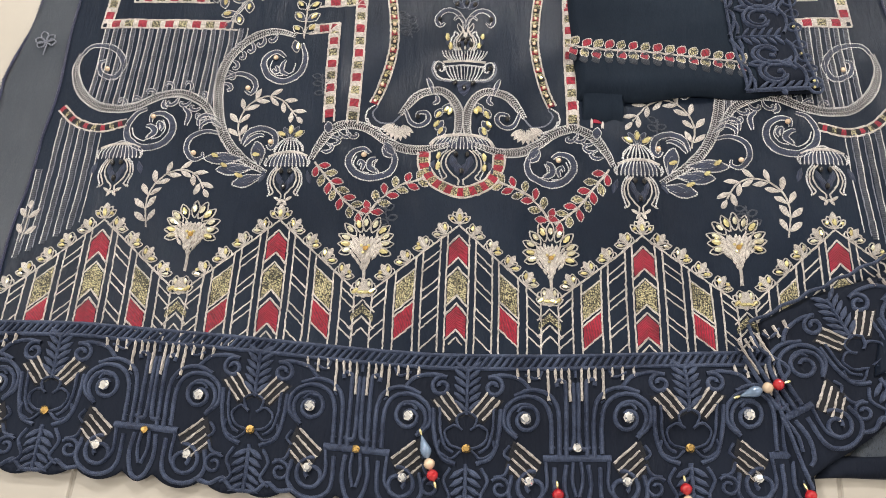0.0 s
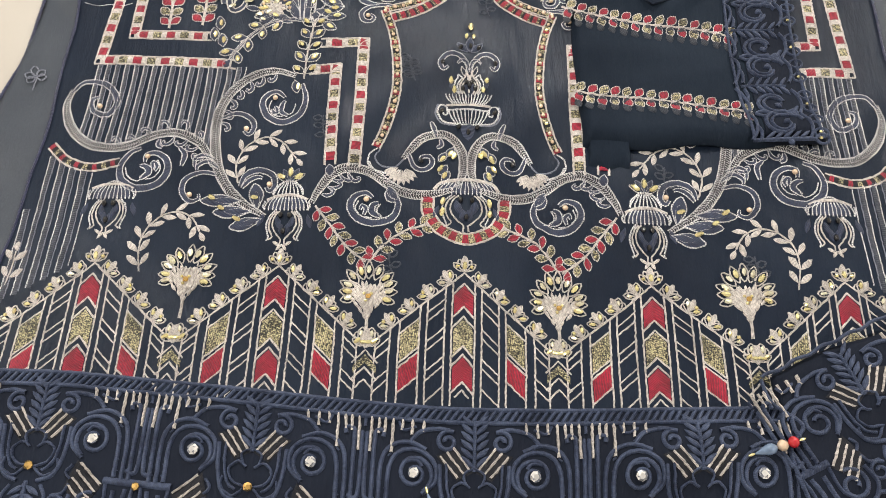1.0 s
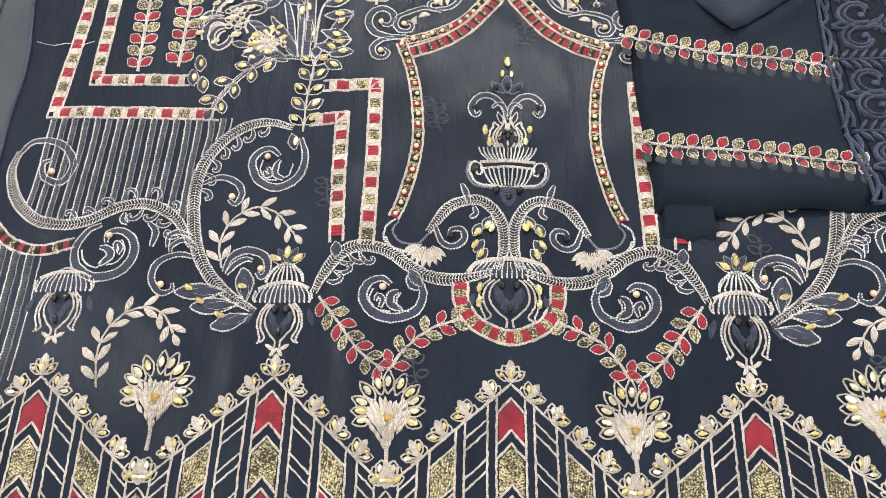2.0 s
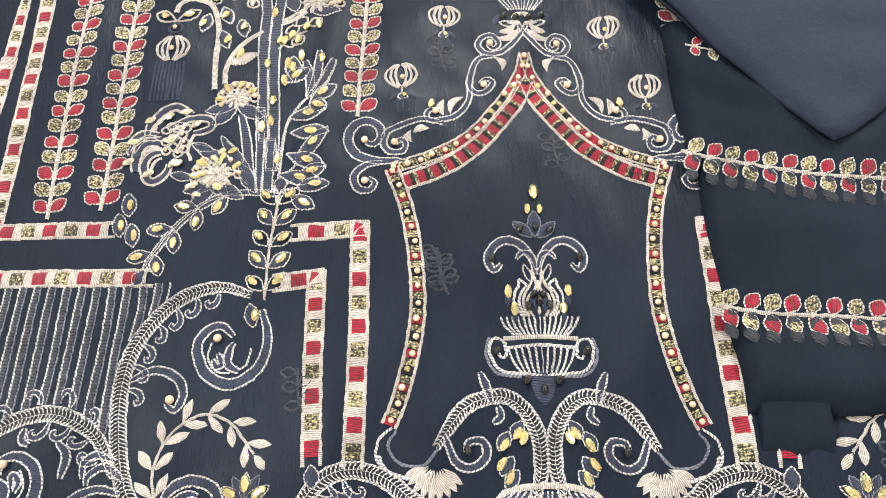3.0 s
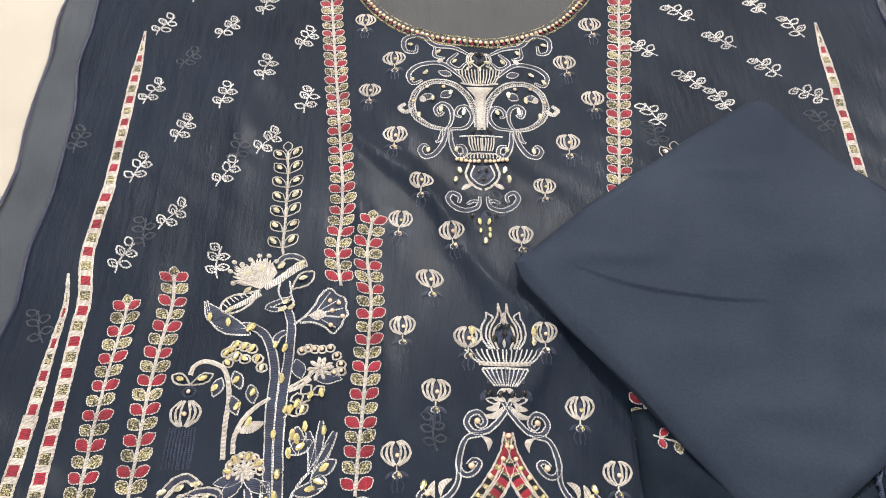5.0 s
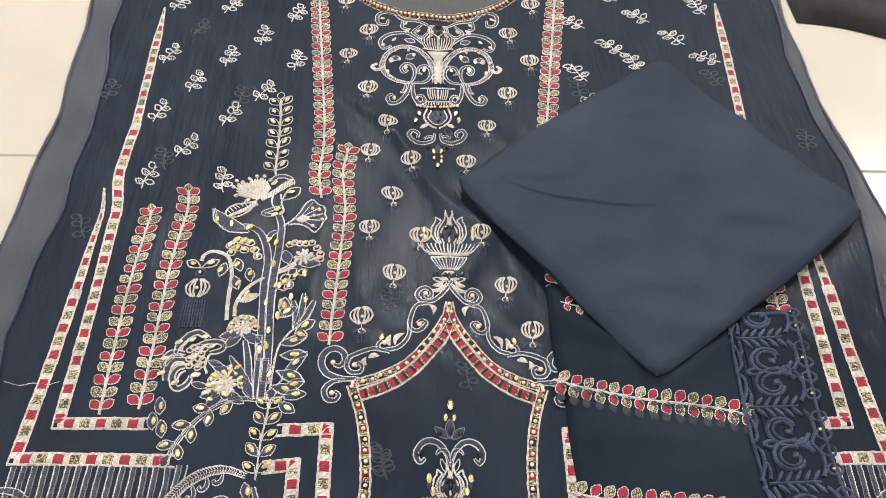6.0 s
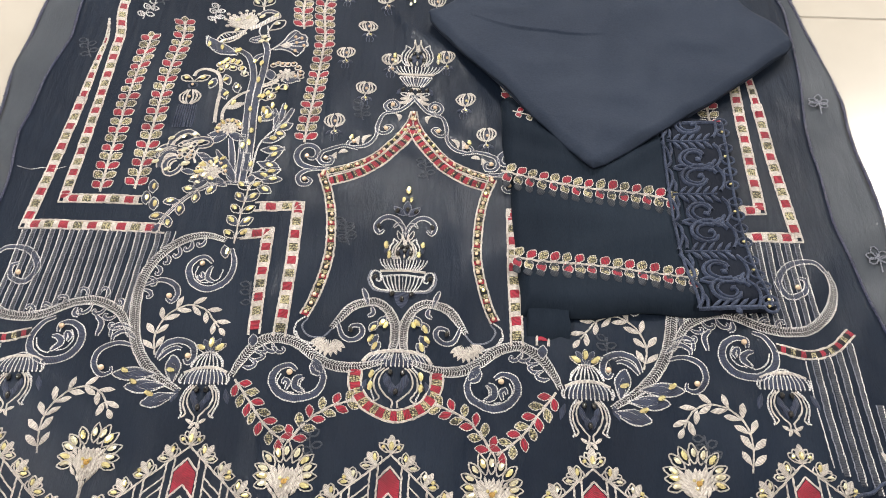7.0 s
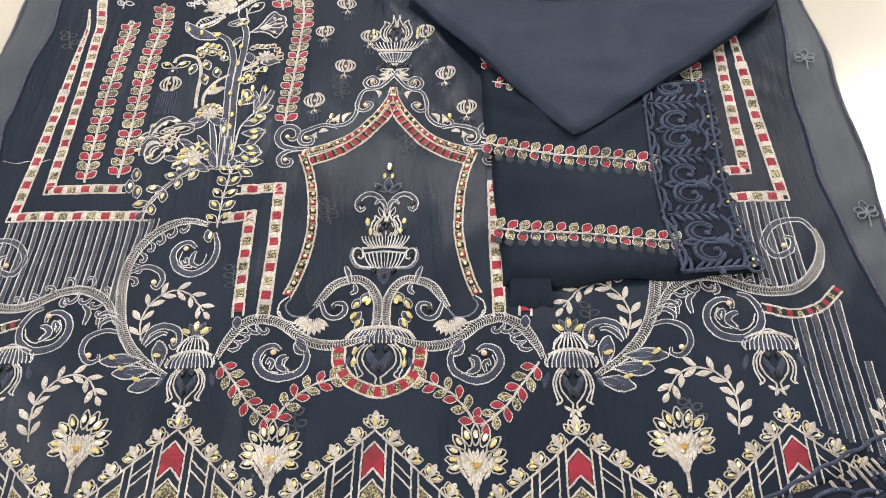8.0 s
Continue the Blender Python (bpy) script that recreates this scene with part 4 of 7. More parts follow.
    for sx in (-1, 1):
        s.cord([(0, y[1]), (sx * 0.013, y[1] + 0.001), (sx * 0.024, y[1] + 0.003), (sx * 0.0295, y[2] - 0.002), (sx * 0.0275, y[3]), (sx * 0.0215, y[3] - 0.001),
                (sx * 0.0200, y[2] - 0.003), (sx * 0.0230, y[2] - 0.005), (sx * 0.0250, y[2])], SILVER, 0.0018)
        s.cord([(sx * 0.012, y[1] - 0.0008), (sx * 0.026, y[1] + 0.0012), (sx * 0.0315, y[2] - 0.003), (sx * 0.0295, y[3] + 0.001)], GREYBLUE, 0.0016)
        s.stone("jet", sx * 0.0255, y[2] - 0.001, 60)
        s.stone("jet", sx * 0.009, y[1] - 0.003, 60)
    s.fill([(-0.008, y[1] - 0.002), (0, y[1] + 0.003), (0.008, y[1] - 0.002), (0.005, y[1] - 0.012), (0, y[0]), (-0.005, y[1] - 0.012)], STEEL, 90)
    s.stone("jet", 0, y[1] - 0.008, 90)
    s.cord([(-0.0215, y[3] + 0.0005), (0, y[3] + 0.0015), (0.0215, y[3] + 0.0005)], CREAM, 0.0026)
    ribs(s, -0.0150, 0.0150, y[3] + 0.002, y[5], -0.0225, 0.0225, 14, SILVER)
    blaze(s, 0, y[5], 0.032, y[6] - y[5] + 0.004)
    for sx in (-1, 1):
        s.leaf(sx * 0.004, y[6] - 0.006, 90 - sx * 20, 0.012, 0.004, None, ROPE)
        for q in [(-0.0178, 0.4081), (-0.0144, 0.3974)]:
            s.stone("gold", sx * abs(q[0]), q[1], 90)
            s.leaf(sx * abs(q[0]), q[1] - 0.009, 90, 0.009, 0.004, STEEL)
        arm = [(0.001, 0.4185), (-0.0034, 0.43), (-0.0116, 0.4395), (-0.0218, 0.4395), (-0.0288, 0.4298), (-0.0256, 0.4212), (-0.021, 0.4255)]
        s.piped([(sx * abs(a), b) for a, b in arm], 0.0050, STEEL, SILVER, 0.25)
        arm = [(0.0004, 0.4214), (-0.0033, 0.4313), (-0.0089, 0.433), (-0.012, 0.4286)]
        s.piped([(sx * abs(a), b) for a, b in arm], 0.0030, STEEL, SILVER, 0.25)
        s.stone("jet", sx * 0.0265, y[7] - 0.012, 90)
        s.stone("jet", sx * 0.0095, y[8], 60)
        s.stone("gold", sx * 0.0042, y[8] + 0.014, 90, 0.85)
        s.leaf(sx * 0.002, y[7] + 0.002, 90 - sx * 48, 0.015, 0.007, STEEL, GREYBLUE)
    s.leaf(0, y[7] + 0.002, 90, 0.018, 0.009, STEEL, GREYBLUE)
    s.stone("jet", 0, y[8] + 0.002, 90)
    s.stone("gold", 0, y[9], 90, 1.25)
    s.emit("fountain", shirt, "tiered fountain with jet and gold stones in grey cord")


centre()


# -- the arch
def arch():
    s = Sew()
    half = [(-0.0791, 0.4805), (-0.0588, 0.4889), (-0.0374, 0.5034), (-0.0182, 0.5261), (-0.0051, 0.5459)]
    tip = (0.0, [(0.0023, 0.5584)][0][1])
    whole = half + [tip]
    s.checks(whole, 0.0122, (RED, RED, BLACKTHREAD, OLIVE), 0.0024, True, CREAM)
    band = [(-0.0865, 0.4906), (-0.0616, 0.4996), (-0.038, 0.5142), (-0.0162, 0.5413), (-0.0041, 0.5627)]
    path = curve(band + [(0.0, [(0.0022, 0.5787)][0][1])])
    nor = normals(path)
    for k in (-0.0036, 0.0036):
        s.strip(path + nor * k, 0.0015, CREAM, 0.001)
    L = lengths(path)[-1]
    n = int(L / 0.0042)
    for i in range(n):
        a, b = at_length(path, L * i / n)[0], at_length(path, L * (i + 0.95) / n)[0]
        s.strip(np.array([a, (a + b) / 2, b]), 0.0052, (RED, OLIVE, OLIVE, RED, BLACKTHREAD)[(i * 7 + i // 3) % 5], 0.0005)
        if i % 2 == 0:
            q = (a + b) / 2 + np.random.normal(0, 0.0006, 2)
            s.stone("pearl" if random.random() < 0.85 else "dot", q[0], q[1], 0, random.uniform(0.85, 1.08))
    s.both("arch_band", shirt, "pointed arch band of crimson and gold bars with a row of pearls")

    s = Sew()
    sidep = curve([(-0.0865, 0.4906), (-0.0785, 0.4679), (-0.0734, 0.4451), (-0.0708, 0.4231), (-0.0696, 0.3977), (-0.0719, 0.3773), (-0.0765, 0.3555), (-0.0814, 0.3391), (-0.0854, 0.3297)])
    nor = normals(sidep)
    for k in (-0.0040, 0.0040):
        s.strip(sidep + nor * k, 0.0018, CREAM, 0.0011)
    L = lengths(sidep)[-1]
    n = int(L / 0.0050)
    for i in range(n):
        a, b = at_length(sidep, L * i / n)[0], at_length(sidep, L * (i + 0.9) / n)[0]
        s.strip(np.array([a, (a + b) / 2, b]), 0.0062, (RED, OLIVE, BLACKTHREAD, OLIVE)[i % 4], 0.0006)
        if i % 2 == 0:
            s.stone("pearl" if random.random() < 0.8 else "dot", *((a + b) / 2 + np.random.normal(0, 0.0005, 2)), 0, random.uniform(0.82, 1.02))
    s.both("curtain_band", shirt, "curved curtain edge of crimson and gold with pearls")

    s = Sew()
    s.piece("volute")
    s.piped([(-0.08, 0.496), (-0.097, 0.4967), (-0.11, 0.5026), (-0.115, 0.5135), (-0.112, 0.5225), (-0.104, 0.5266), (-0.096, 0.5227), (-0.094, 0.5147), (-0.098, 0.5087), (-0.103, 0.5106)], 0.0062)
    s.piece("volute")
    s.piped([(-0.092, 0.4948), (-0.103, 0.4936), (-0.11, 0.4856), (-0.107, 0.4766), (-0.1, 0.4757), (-0.097, 0.4807), (-0.101, 0.4847)], 0.0046)
    # double cords that run down the arch from curl to curl
    for run, wide in (([(0.0031, 0.6031), (-0.006, 0.5898), (-0.016, 0.5805), (-0.026, 0.5792), (-0.031, 0.5861), (-0.028, 0.5932), (-0.021, 0.5944), (-0.017, 0.5875), (-0.021, 0.5834), (-0.024, 0.5873)], 0.0036),
                      ([(-0.019, 0.5774), (-0.03, 0.5751), (-0.035, 0.566), (-0.037, 0.5529), (-0.033, 0.547), (-0.026, 0.5492), (-0.022, 0.5563), (-0.027, 0.5582), (-0.03, 0.5541)], 0.0036),
                      ([(-0.037, 0.5529), (-0.038, 0.5409), (-0.045, 0.5307), (-0.054, 0.5265), (-0.063, 0.5253), (-0.065, 0.5302), (-0.062, 0.5343), (-0.058, 0.5314)], 0.0034),
                      ([(-0.054, 0.5235), (-0.068, 0.5262), (-0.081, 0.5229), (-0.09, 0.5178), (-0.092, 0.5088), (-0.088, 0.5028), (-0.08, 0.503), (-0.078, 0.508), (-0.081, 0.5119), (-0.085, 0.5089)], 0.0038)):
        s.piece("volute")
        s.piped(run, wide, STEEL, SILVER, 0.7, 0.0013)
    s.piece("")
    for base, tip, bend in zip([(-0.003, 0.5999), (-0.001, 0.604), (-0.021, 0.5764), (-0.054, 0.5295), (-0.05, 0.5306), (-0.074, 0.5091), (-0.074, 0.5171), (-0.006, 0.6038)],
                               [(-0.018, 0.5925), (-0.01, 0.6047), (-0.016, 0.5655), (-0.054, 0.5415), (-0.042, 0.5428), (-0.075, 0.518), (-0.064, 0.5193), (-0.016, 0.5975)], (0.22, -0.15, 0.3, 0.2, 0.25, 0.3, 0.12, 0.2)):
        s.leaf(*base, math.degrees(math.atan2(tip[1] - base[1], tip[0] - base[0])), math.hypot(tip[0] - base[0], tip[1] - base[1]) * 1.08, 0.0052, CREAM, bend=bend)
    s.stones_at("pearl", [(-0.104, 0.5116), (-0.103, 0.4816), (-0.085, 0.5089), (-0.028, 0.5532), (-0.023, 0.5873)], size=1.15)
    s.stones_at("gold", [(-0.062, 0.5383)])
    s.stones_at("pearl", [(-0.059, 0.5324)], size=1.1)
    s.both("arch_scroll", shirt, "curled grey scrolls along the arch with pearls")

    # urn on the tip of the arch
    s = Sew()
    y = [q[1] for q in [(0.0, 0.602), (0.0, 0.61), (0.0, 0.616), (0.0021, 0.6311), (0.0021, 0.6341), (0.0031, 0.6471), (0.006, 0.6912)]]
    ribs(s, -0.0085, 0.0085, y[2], y[3] - 0.001, -0.0185, 0.0185, 10)
    s.strip(straight([(-0.0150, (y[2] + y[3]) / 2), (0.0150, (y[2] + y[3]) / 2)]), (y[3] - y[2]) * 0.7, STEEL, 0.0003)
    s.cord([(-0.0185, y[3] - 0.0005), (0, y[3] + 0.0004), (0.0185, y[3] - 0.0005)], SILVER, 0.0018)
    ribs(s, -0.0190, 0.0190, y[4], y[5], -0.0310, 0.0310, 15)
    s.cord([(-0.0205, y[4] + 0.001), (0, y[4] + 0.0005), (0.0205, y[4] + 0.001)], CREAM, 0.0036, 0.0013)
    blaze(s, 0, y[5], 0.040, y[6] - y[5])
    for sx in (-1, 1):
        s.cord([(sx * 0.0185, y[4] + 0.001), (sx * 0.0255, y[4] + 0.005), (sx * 0.0310, y[5])], SILVER, 0.0016)
        s.stone("gold", sx * 0.0255, y[5] + 0.016, 90)
        s.stone("pale", sx * 0.0245, y[5] + 0.007, 90, 0.9)
        s.stone("jet", sx * 0.0135, y[1], 60)
        s.stone("jet", sx * 0.0050, y[1] - 0.001, 60)
        s.leaf(sx * 0.016, y[1] + 0.003, -90 + sx * 20, 0.010, 0.005, STEEL)
        s.leaf(0, y[2] - 0.001, -90 + sx * 55, 0.010, 0.0042, CREAM)
        s.leaf(sx * 0.005, y[0] + 0.0005, 90 - sx * 75, 0.0115, 0.0045, None, SILVER, 0.5, 0.0014)
    s.emit("urn", shirt, "ribbed cream urn with a flame and jet stones")


arch()



# -- zigzag border along the hem
PEAK, APEX, VALLEY, HEM = 0.1605, 0.2065, 0.1345, 0.093


def chevron(s, x, y, half, drop, w=0.0014):
    s.cord([(x - half, y - drop), (x, y), (x + half, y - drop)], CREAM, w, smooth=False)


def arrow(s, x, yt, yb, half, mat):
    d = half * 0.95
    pts = [(x, yt), (x + half, yt - d), (x + half, yb - d), (x, yb), (x - half, yb - d), (x - half, yt - d)]
    for a, b in ((0, 1), (0, -1)):
        q = [(x, yt), (x + b * half if b else x, yt - d), (x + b * half, yb - d), (x, yb)] if b else [(x, yt), (x + half, yt - d), (x + half, yb - d), (x, yb)]
        s.fill(q, mat, 30 if b else 150, 0.0006)


def roof(x):
    """Height of the zigzag line over a distance from the peak."""
    return APEX - (APEX - VALLEY) * min(abs(x) / (PEAK / 2), 1)


def gable(s, cx, sides):
    for k in (-1, 1):
        if k not in sides:
            continue
        s.cord([(cx, APEX), (cx + k * PEAK / 2, VALLEY)], CREAM, 0.0017, smooth=False)
        for d in (0.0096, 0.0155, 0.0303, 0.0362, 0.0530, 0.0606, 0.0725):
            s.cord([(cx + k * d, roof(d)), (cx + k * (d + 0.0004), (roof(d) + HEM) / 2), (cx + k * d, HEM - 0.004)], CREAM, 0.0015)
        for lo, hi, top, step in ((0.0155, 0.0303, 0.011, 0.0155), (0.0606, 0.0725, 0.008, 0.0165)):
            y = roof(lo) - top
            i = 0
            while y - 0.011 > HEM - 0.004:
                s.cord([(cx + k * lo, y), (cx + k * hi, y - (hi - lo) * 0.95)], CREAM, 0.0013, smooth=False)
                y -= step * (0.5 if i % 2 == 0 else 1.15)
                i += 1
        lo, hi = 0.0362, 0.0530
        d = (hi - lo) * 0.92
        for yt, yb, m in ((roof(lo) - 0.011, 0.1375, OLIVE), (0.1335, 0.1125, RED)):
            for y in (yt, yb):
                s.cord([(cx + k * lo, y), (cx + k * hi, y - d)], CREAM, 0.0015, smooth=False)
            s.fill([(cx + k * (lo + 0.001), yt - 0.001), (cx + k * (hi - 0.001), yt - d), (cx + k * (hi - 0.001), yb - d + 0.001), (cx + k * (lo + 0.001), yb)], m, 0, 0.0006)
        for i in range(5):
            t = 0.012 + i * 0.0158
            x, y = cx + k * t, roof(t)
            for a, l in ((0, 0.0118), (29, 0.0100), (57, 0.0128), (86, 0.0122), (114, 0.0088)):
                ang = a if k > 0 else 180 - a
                s.leaf(x, y + 0.0008, ang + random.uniform(-4, 4), l, 0.0060 if a != 57 else 0.0048, CREAM if a == 57 else None, CREAM, 0.58, 0.0012)
            for a, q in ((0, 0.0072), (86, 0.0076)):
                ang = a if k > 0 else 180 - a
                s.stone("pale" if (i + a) % 3 == 0 else "gold", x + q * math.cos(radians(ang)), y + q * math.sin(radians(ang)), ang, 0.72)
            if i % 2:
                s.stone("dot", x + k * 0.0075, y + 0.004, 0, 0.9)
    if len(sides) < 2:
        return
    for y, m, deep in ((0.1945, RED, 0.0180), (0.1640, OLIVE, 0.0225), (0.1305, RED, 0.0195)):
        chevron(s, cx, y + 0.0022, 0.0094, 0.0105, 0.0017)
        chevron(s, cx, y - deep - 0.0012, 0.0094, 0.0105, 0.0017)
        for k in (-1, 1):
            hw = 0.0084
            s.fill([(cx, y), (cx + k * hw, y - 0.0094), (cx + k * hw, y - deep - 0.0090), (cx, y - deep)], m, 90 + k * 30, 0.0006)
    chevron(s, cx, 0.1030, 0.006, 0.007)
    for a in (38, 64, 90, 116, 142):
        s.leaf(cx, APEX + 0.0012, a, 0.0125 if a != 90 else 0.015, 0.0058, CREAM if a == 90 else None, CREAM, 0.55, 0.0013)
    s.stone("gold", cx, APEX + 0.0065, 90, 0.9)
    for k in (-1, 1):
        s.stone("dot", cx + k * 0.0065, APEX + 0.0055, 30, 0.9)


def valley(s, cx):
    chevron(s, cx, VALLEY - 0.002, 0.0108, 0.011)
    for k in (-1, 1):
        s.fill([(cx, VALLEY - 0.0055), (cx + k * 0.0095, VALLEY - 0.0150), (cx + k * 0.0095, 0.1130), (cx, 0.1215)], OLIVE, 90 + k * 30, 0.0006)
    chevron(s, cx, 0.1180, 0.0108, 0.011, 0.0016)
    chevron(s, cx, 0.1080, 0.0085, 0.009)
    for a in (25, 60, 120, 155):
        s.leaf(cx, VALLEY + 0.002, a, 0.0125, 0.006, None, CREAM, 0.55, 0.0013)
    for k in (-1, 1):
        s.stone("gold", cx + k * 0.0072, VALLEY + 0.0055, 40, 0.8)


def border():
    for i in range(-2, 3):
        s = Sew()
        gable(s, i * PEAK, (-1, 1))
        s.emit("gable_motif", shirt, "pointed gable of crimson and gold arrows in cream lines")
    s = Sew()
    gable(s, 3 * PEAK, (-1,))
    for i in range(-2, 2):
        s = Sew()
        valley(s, (i + 0.5) * PEAK)
        s.emit("valley_motif", shirt, "antique gold arrow with leaves and gold stones")


border()


# -- fan flowers
def fan_flower(cx, cy):
    s = Sew()
    s.strip(np.array([(cx, cy - 0.036), (cx + 0.0005, cy - 0.026), (cx, cy - 0.016)]), 0.0028, CREAM, 0.0012)
    for i in range(11):
        a = -16 + i * 21.2 + random.uniform(-3, 3)
        up = max(0, math.sin(radians(a)))
        r0, r1 = 0.0105 + 0.003 * up, 0.0240 + 0.0070 * up * random.uniform(0.8, 1.15)
        x, y = cx + r0 * math.cos(radians(a)), cy + 0.002 + r0 * math.sin(radians(a))
        s.leaf(x, y, a, r1 - r0, 0.0072, None, CREAM, 0.5, 0.0013)
        q = (r0 + r1) / 2
        s.stone("pale" if i % 3 else "gold", cx + q * math.cos(radians(a)), cy + 0.002 + q * math.sin(radians(a)), a, random.uniform(0.92, 1.12), 0.0016)
    # shield-shaped body of overlapping stitches, narrowing to the stem
    s.fill([(cx + u, cy + v) for u, v in ((-0.0105, 0.004), (0, 0.0105), (0.0105, 0.004), (0.0085, -0.005), (0.0045, -0.011), (0, -0.016), (-0.0045, -0.011), (-0.0085, -0.005))], CREAM, 90, 0.0007)
    for v, half, n, l in ((0.0070, 0.0085, 8, 0.0095), (0.0020, 0.0115, 9, 0.0100), (-0.0035, 0.0095, 8, 0.0100), (-0.0085, 0.0062, 6, 0.0095), (-0.0135, 0.0030, 4, 0.0085), (-0.0180, 0.0010, 2, 0.0070)):
        for i in range(n):
            u = half * (2 * i / (n - 1) - 1) + random.uniform(-0.0005, 0.0005)
            a = math.degrees(math.atan2(0.020 + v * 0.5, u * 1.5)) + random.uniform(-8, 8)
            s.leaf(cx + u, cy + v - 0.003, a, l * random.uniform(0.8, 1.15), 0.0030, CREAM, None, 0.55, h=random.uniform(0.0012, 0.0020))
    s.stone("amber", cx + 0.0005, cy - 0.001, 0, 0.62, 0.0022)
    for a in (40, 140, 250):
        s.stone("dot", cx + 0.004 * math.cos(radians(a)), cy - 0.001 + 0.004 * math.sin(radians(a)), a, 0.75, 0.0022)
    s.emit("fan_flower", shirt, "fan-shaped cream flower tipped with gold stones")


for fx, fy in ((-0.0815, 0.180), (0.0815, 0.180), (-0.239, 0.192), (0.239, 0.192)):
    fan_flower(fx, fy)


# -- lanterns over the gables
def lantern(cx, cap, wide, crown):
    s = Sew()
    s.strip(straight([(cx - wide * 0.84, cap - 0.008), (cx + wide * 0.84, cap - 0.008)]), 0.0115, STEEL, 0.0003)
    ribs(s, cx - wide, cx + wide, cap - 0.0150, cap - 0.001, cx - wide * 0.72, cx + wide * 0.72, 11, SILVER, 0.0013)
    s.cord([(cx - wide * 0.95, cap - 0.004), (cx - wide * 0.5, cap), (cx, cap + 0.001), (cx + wide * 0.5, cap), (cx + wide * 0.95, cap - 0.004)], CREAM, 0.0030)
    s.cord([(cx - wide * 1.02, cap - 0.005), (cx - wide * 1.08, cap - 0.011), (cx - wide * 0.95, cap - 0.0145)], SILVER, 0.0016)
    s.cord([(cx + wide * 1.02, cap - 0.005), (cx + wide * 1.08, cap - 0.011), (cx + wide * 0.95, cap - 0.0145)], SILVER, 0.0016)
    flame(s, cx, cap - 0.047, wide * 1.62, 0.032, 3)
    for k in (-1, 1):
        s.leaf(cx + k * wide * 0.98, cap - 0.018, -90 + k * 18, 0.015, 0.005, STEEL)
        s.leaf(cx, cap - 0.048, -90 + k * 35, 0.008, 0.003, CREAM)
        s.leaf(cx + k * 0.002, cap - 0.050, 90 - k * 55, 0.008, 0.003, CREAM)
    if crown:
        ribs(s, cx - 0.0135, cx + 0.0135, cap + 0.001, cap + 0.014, cx - 0.006, cx + 0.006, 7, SILVER, 0.0013)
        s.cord([(cx - 0.0140, cap + 0.001), (cx - 0.011, cap + 0.010), (cx, cap + 0.0165), (cx + 0.011, cap + 0.010), (cx + 0.0140, cap + 0.001)], SILVER, 0.0015)
        for a in (32, 62, 90, 118, 148):
            s.leaf(cx, cap + 0.015, a, 0.0155, 0.0055, STEEL if a in (62, 118) else None, GREYBLUE if a in (62, 118) else ROPE)
            if a not in (62, 118):
                s.stone("gold", cx + 0.0095 * math.cos(radians(a)), cap + 0.015 + 0.0095 * math.sin(radians(a)), a, 1.1)
    else:
        s.cord([(cx - 0.010, cap + 0.0005), (cx, cap + 0.004), (cx + 0.010, cap + 0.0005)], SILVER, 0.0015)
    s.emit("lantern", shirt, "ribbed grey lantern cap over a bulb with jet stones")


for k in (-1, 1):
    lantern(k * 0.161, 0.2755, 0.0195, True)
    lantern(k * 0.320, 0.2840, 0.0205, False)


# -- small hanging lamps over the middle panel
def lamp_motif(x, y, size, tilt):
    s = Sew()
    ca, sa = math.cos(radians(tilt)), math.sin(radians(tilt))

    def q(u, v):
        u, v = u * size, v * size
        return (x + u * ca - v * sa, y + u * sa + v * ca)

    for k in (-1, -0.66, -0.33, 0.33, 0.66, 1):
        s.piece("rib")
        s.strip(curve([q(k * 0.0036, 0.0096), q(k * 0.0086, 0.0064), q(k * 0.0104, 0.0010), q(k * 0.0074, -0.0046), q(k * 0.0016, -0.0078)], 0.0025), 0.0019 * size, CREAM, 0.0011)
    s.piece("")
    s.leaf(*q(0, -0.006), 90 + tilt, 0.013 * size, 0.005 * size, STEEL)
    s.stone("pearl" if random.random() < 0.7 else "dot", *q(0.001, -0.001), 0, 0.85 * size)
    s.strip(np.array([q(0, -0.007), q(0, -0.010), q(0, -0.013)]), 0.0012, CREAM, 0.0008)
    s.ring(*q(0, -0.0152), 0.0030 * size, 0.0024 * size, ROPE, 0.0012)
    s.stone("dot" if random.random() < 0.6 else "pearl", *q(0.0015, -0.0150), 20, 0.8 * size)
    for k in (-1, 0, 1):
        s.strip(curve([q(k * 0.0025, -0.017), q(k * 0.004 + random.uniform(-0.001, 0.001), -0.022), q(k * 0.003, -0.0275)], 0.0025), 0.0011, STEEL, 0.0005)
        s.leaf(*q(k * 0.002, -0.012), -90 + k * 50 + tilt, 0.009, 0.0035, STEEL)
    s.emit("lamp_motif", shirt, "small cream hanging lamp with a bead drop")


for x, y in [(-0.1162, 1.0272), (-0.0844, 0.9689), (-0.1065, 0.9246), (-0.0803, 0.8664), (-0.0554, 0.8118), (-0.073, 0.7717), (-0.0287, 0.7583), (-0.0539, 0.7111), (-0.0803, 0.667), (-0.0534, 0.6109), (-0.0818, 0.5603)]:
    lamp_motif(x, y, random.uniform(0.94, 1.05), random.uniform(-6, 6))
for x, y in [(0.12, 1.0205), (0.0893, 0.9661), (0.1125, 0.9159), (0.0834, 0.8595), (0.057, 0.8075), (0.0321, 0.7552), (0.057, 0.5994), (0.0802, 0.5497), (-0.0288, 0.657), (0.0337, 0.6616)]:
    lamp_motif(x, y, random.uniform(0.94, 1.05), random.uniform(-6, 6))


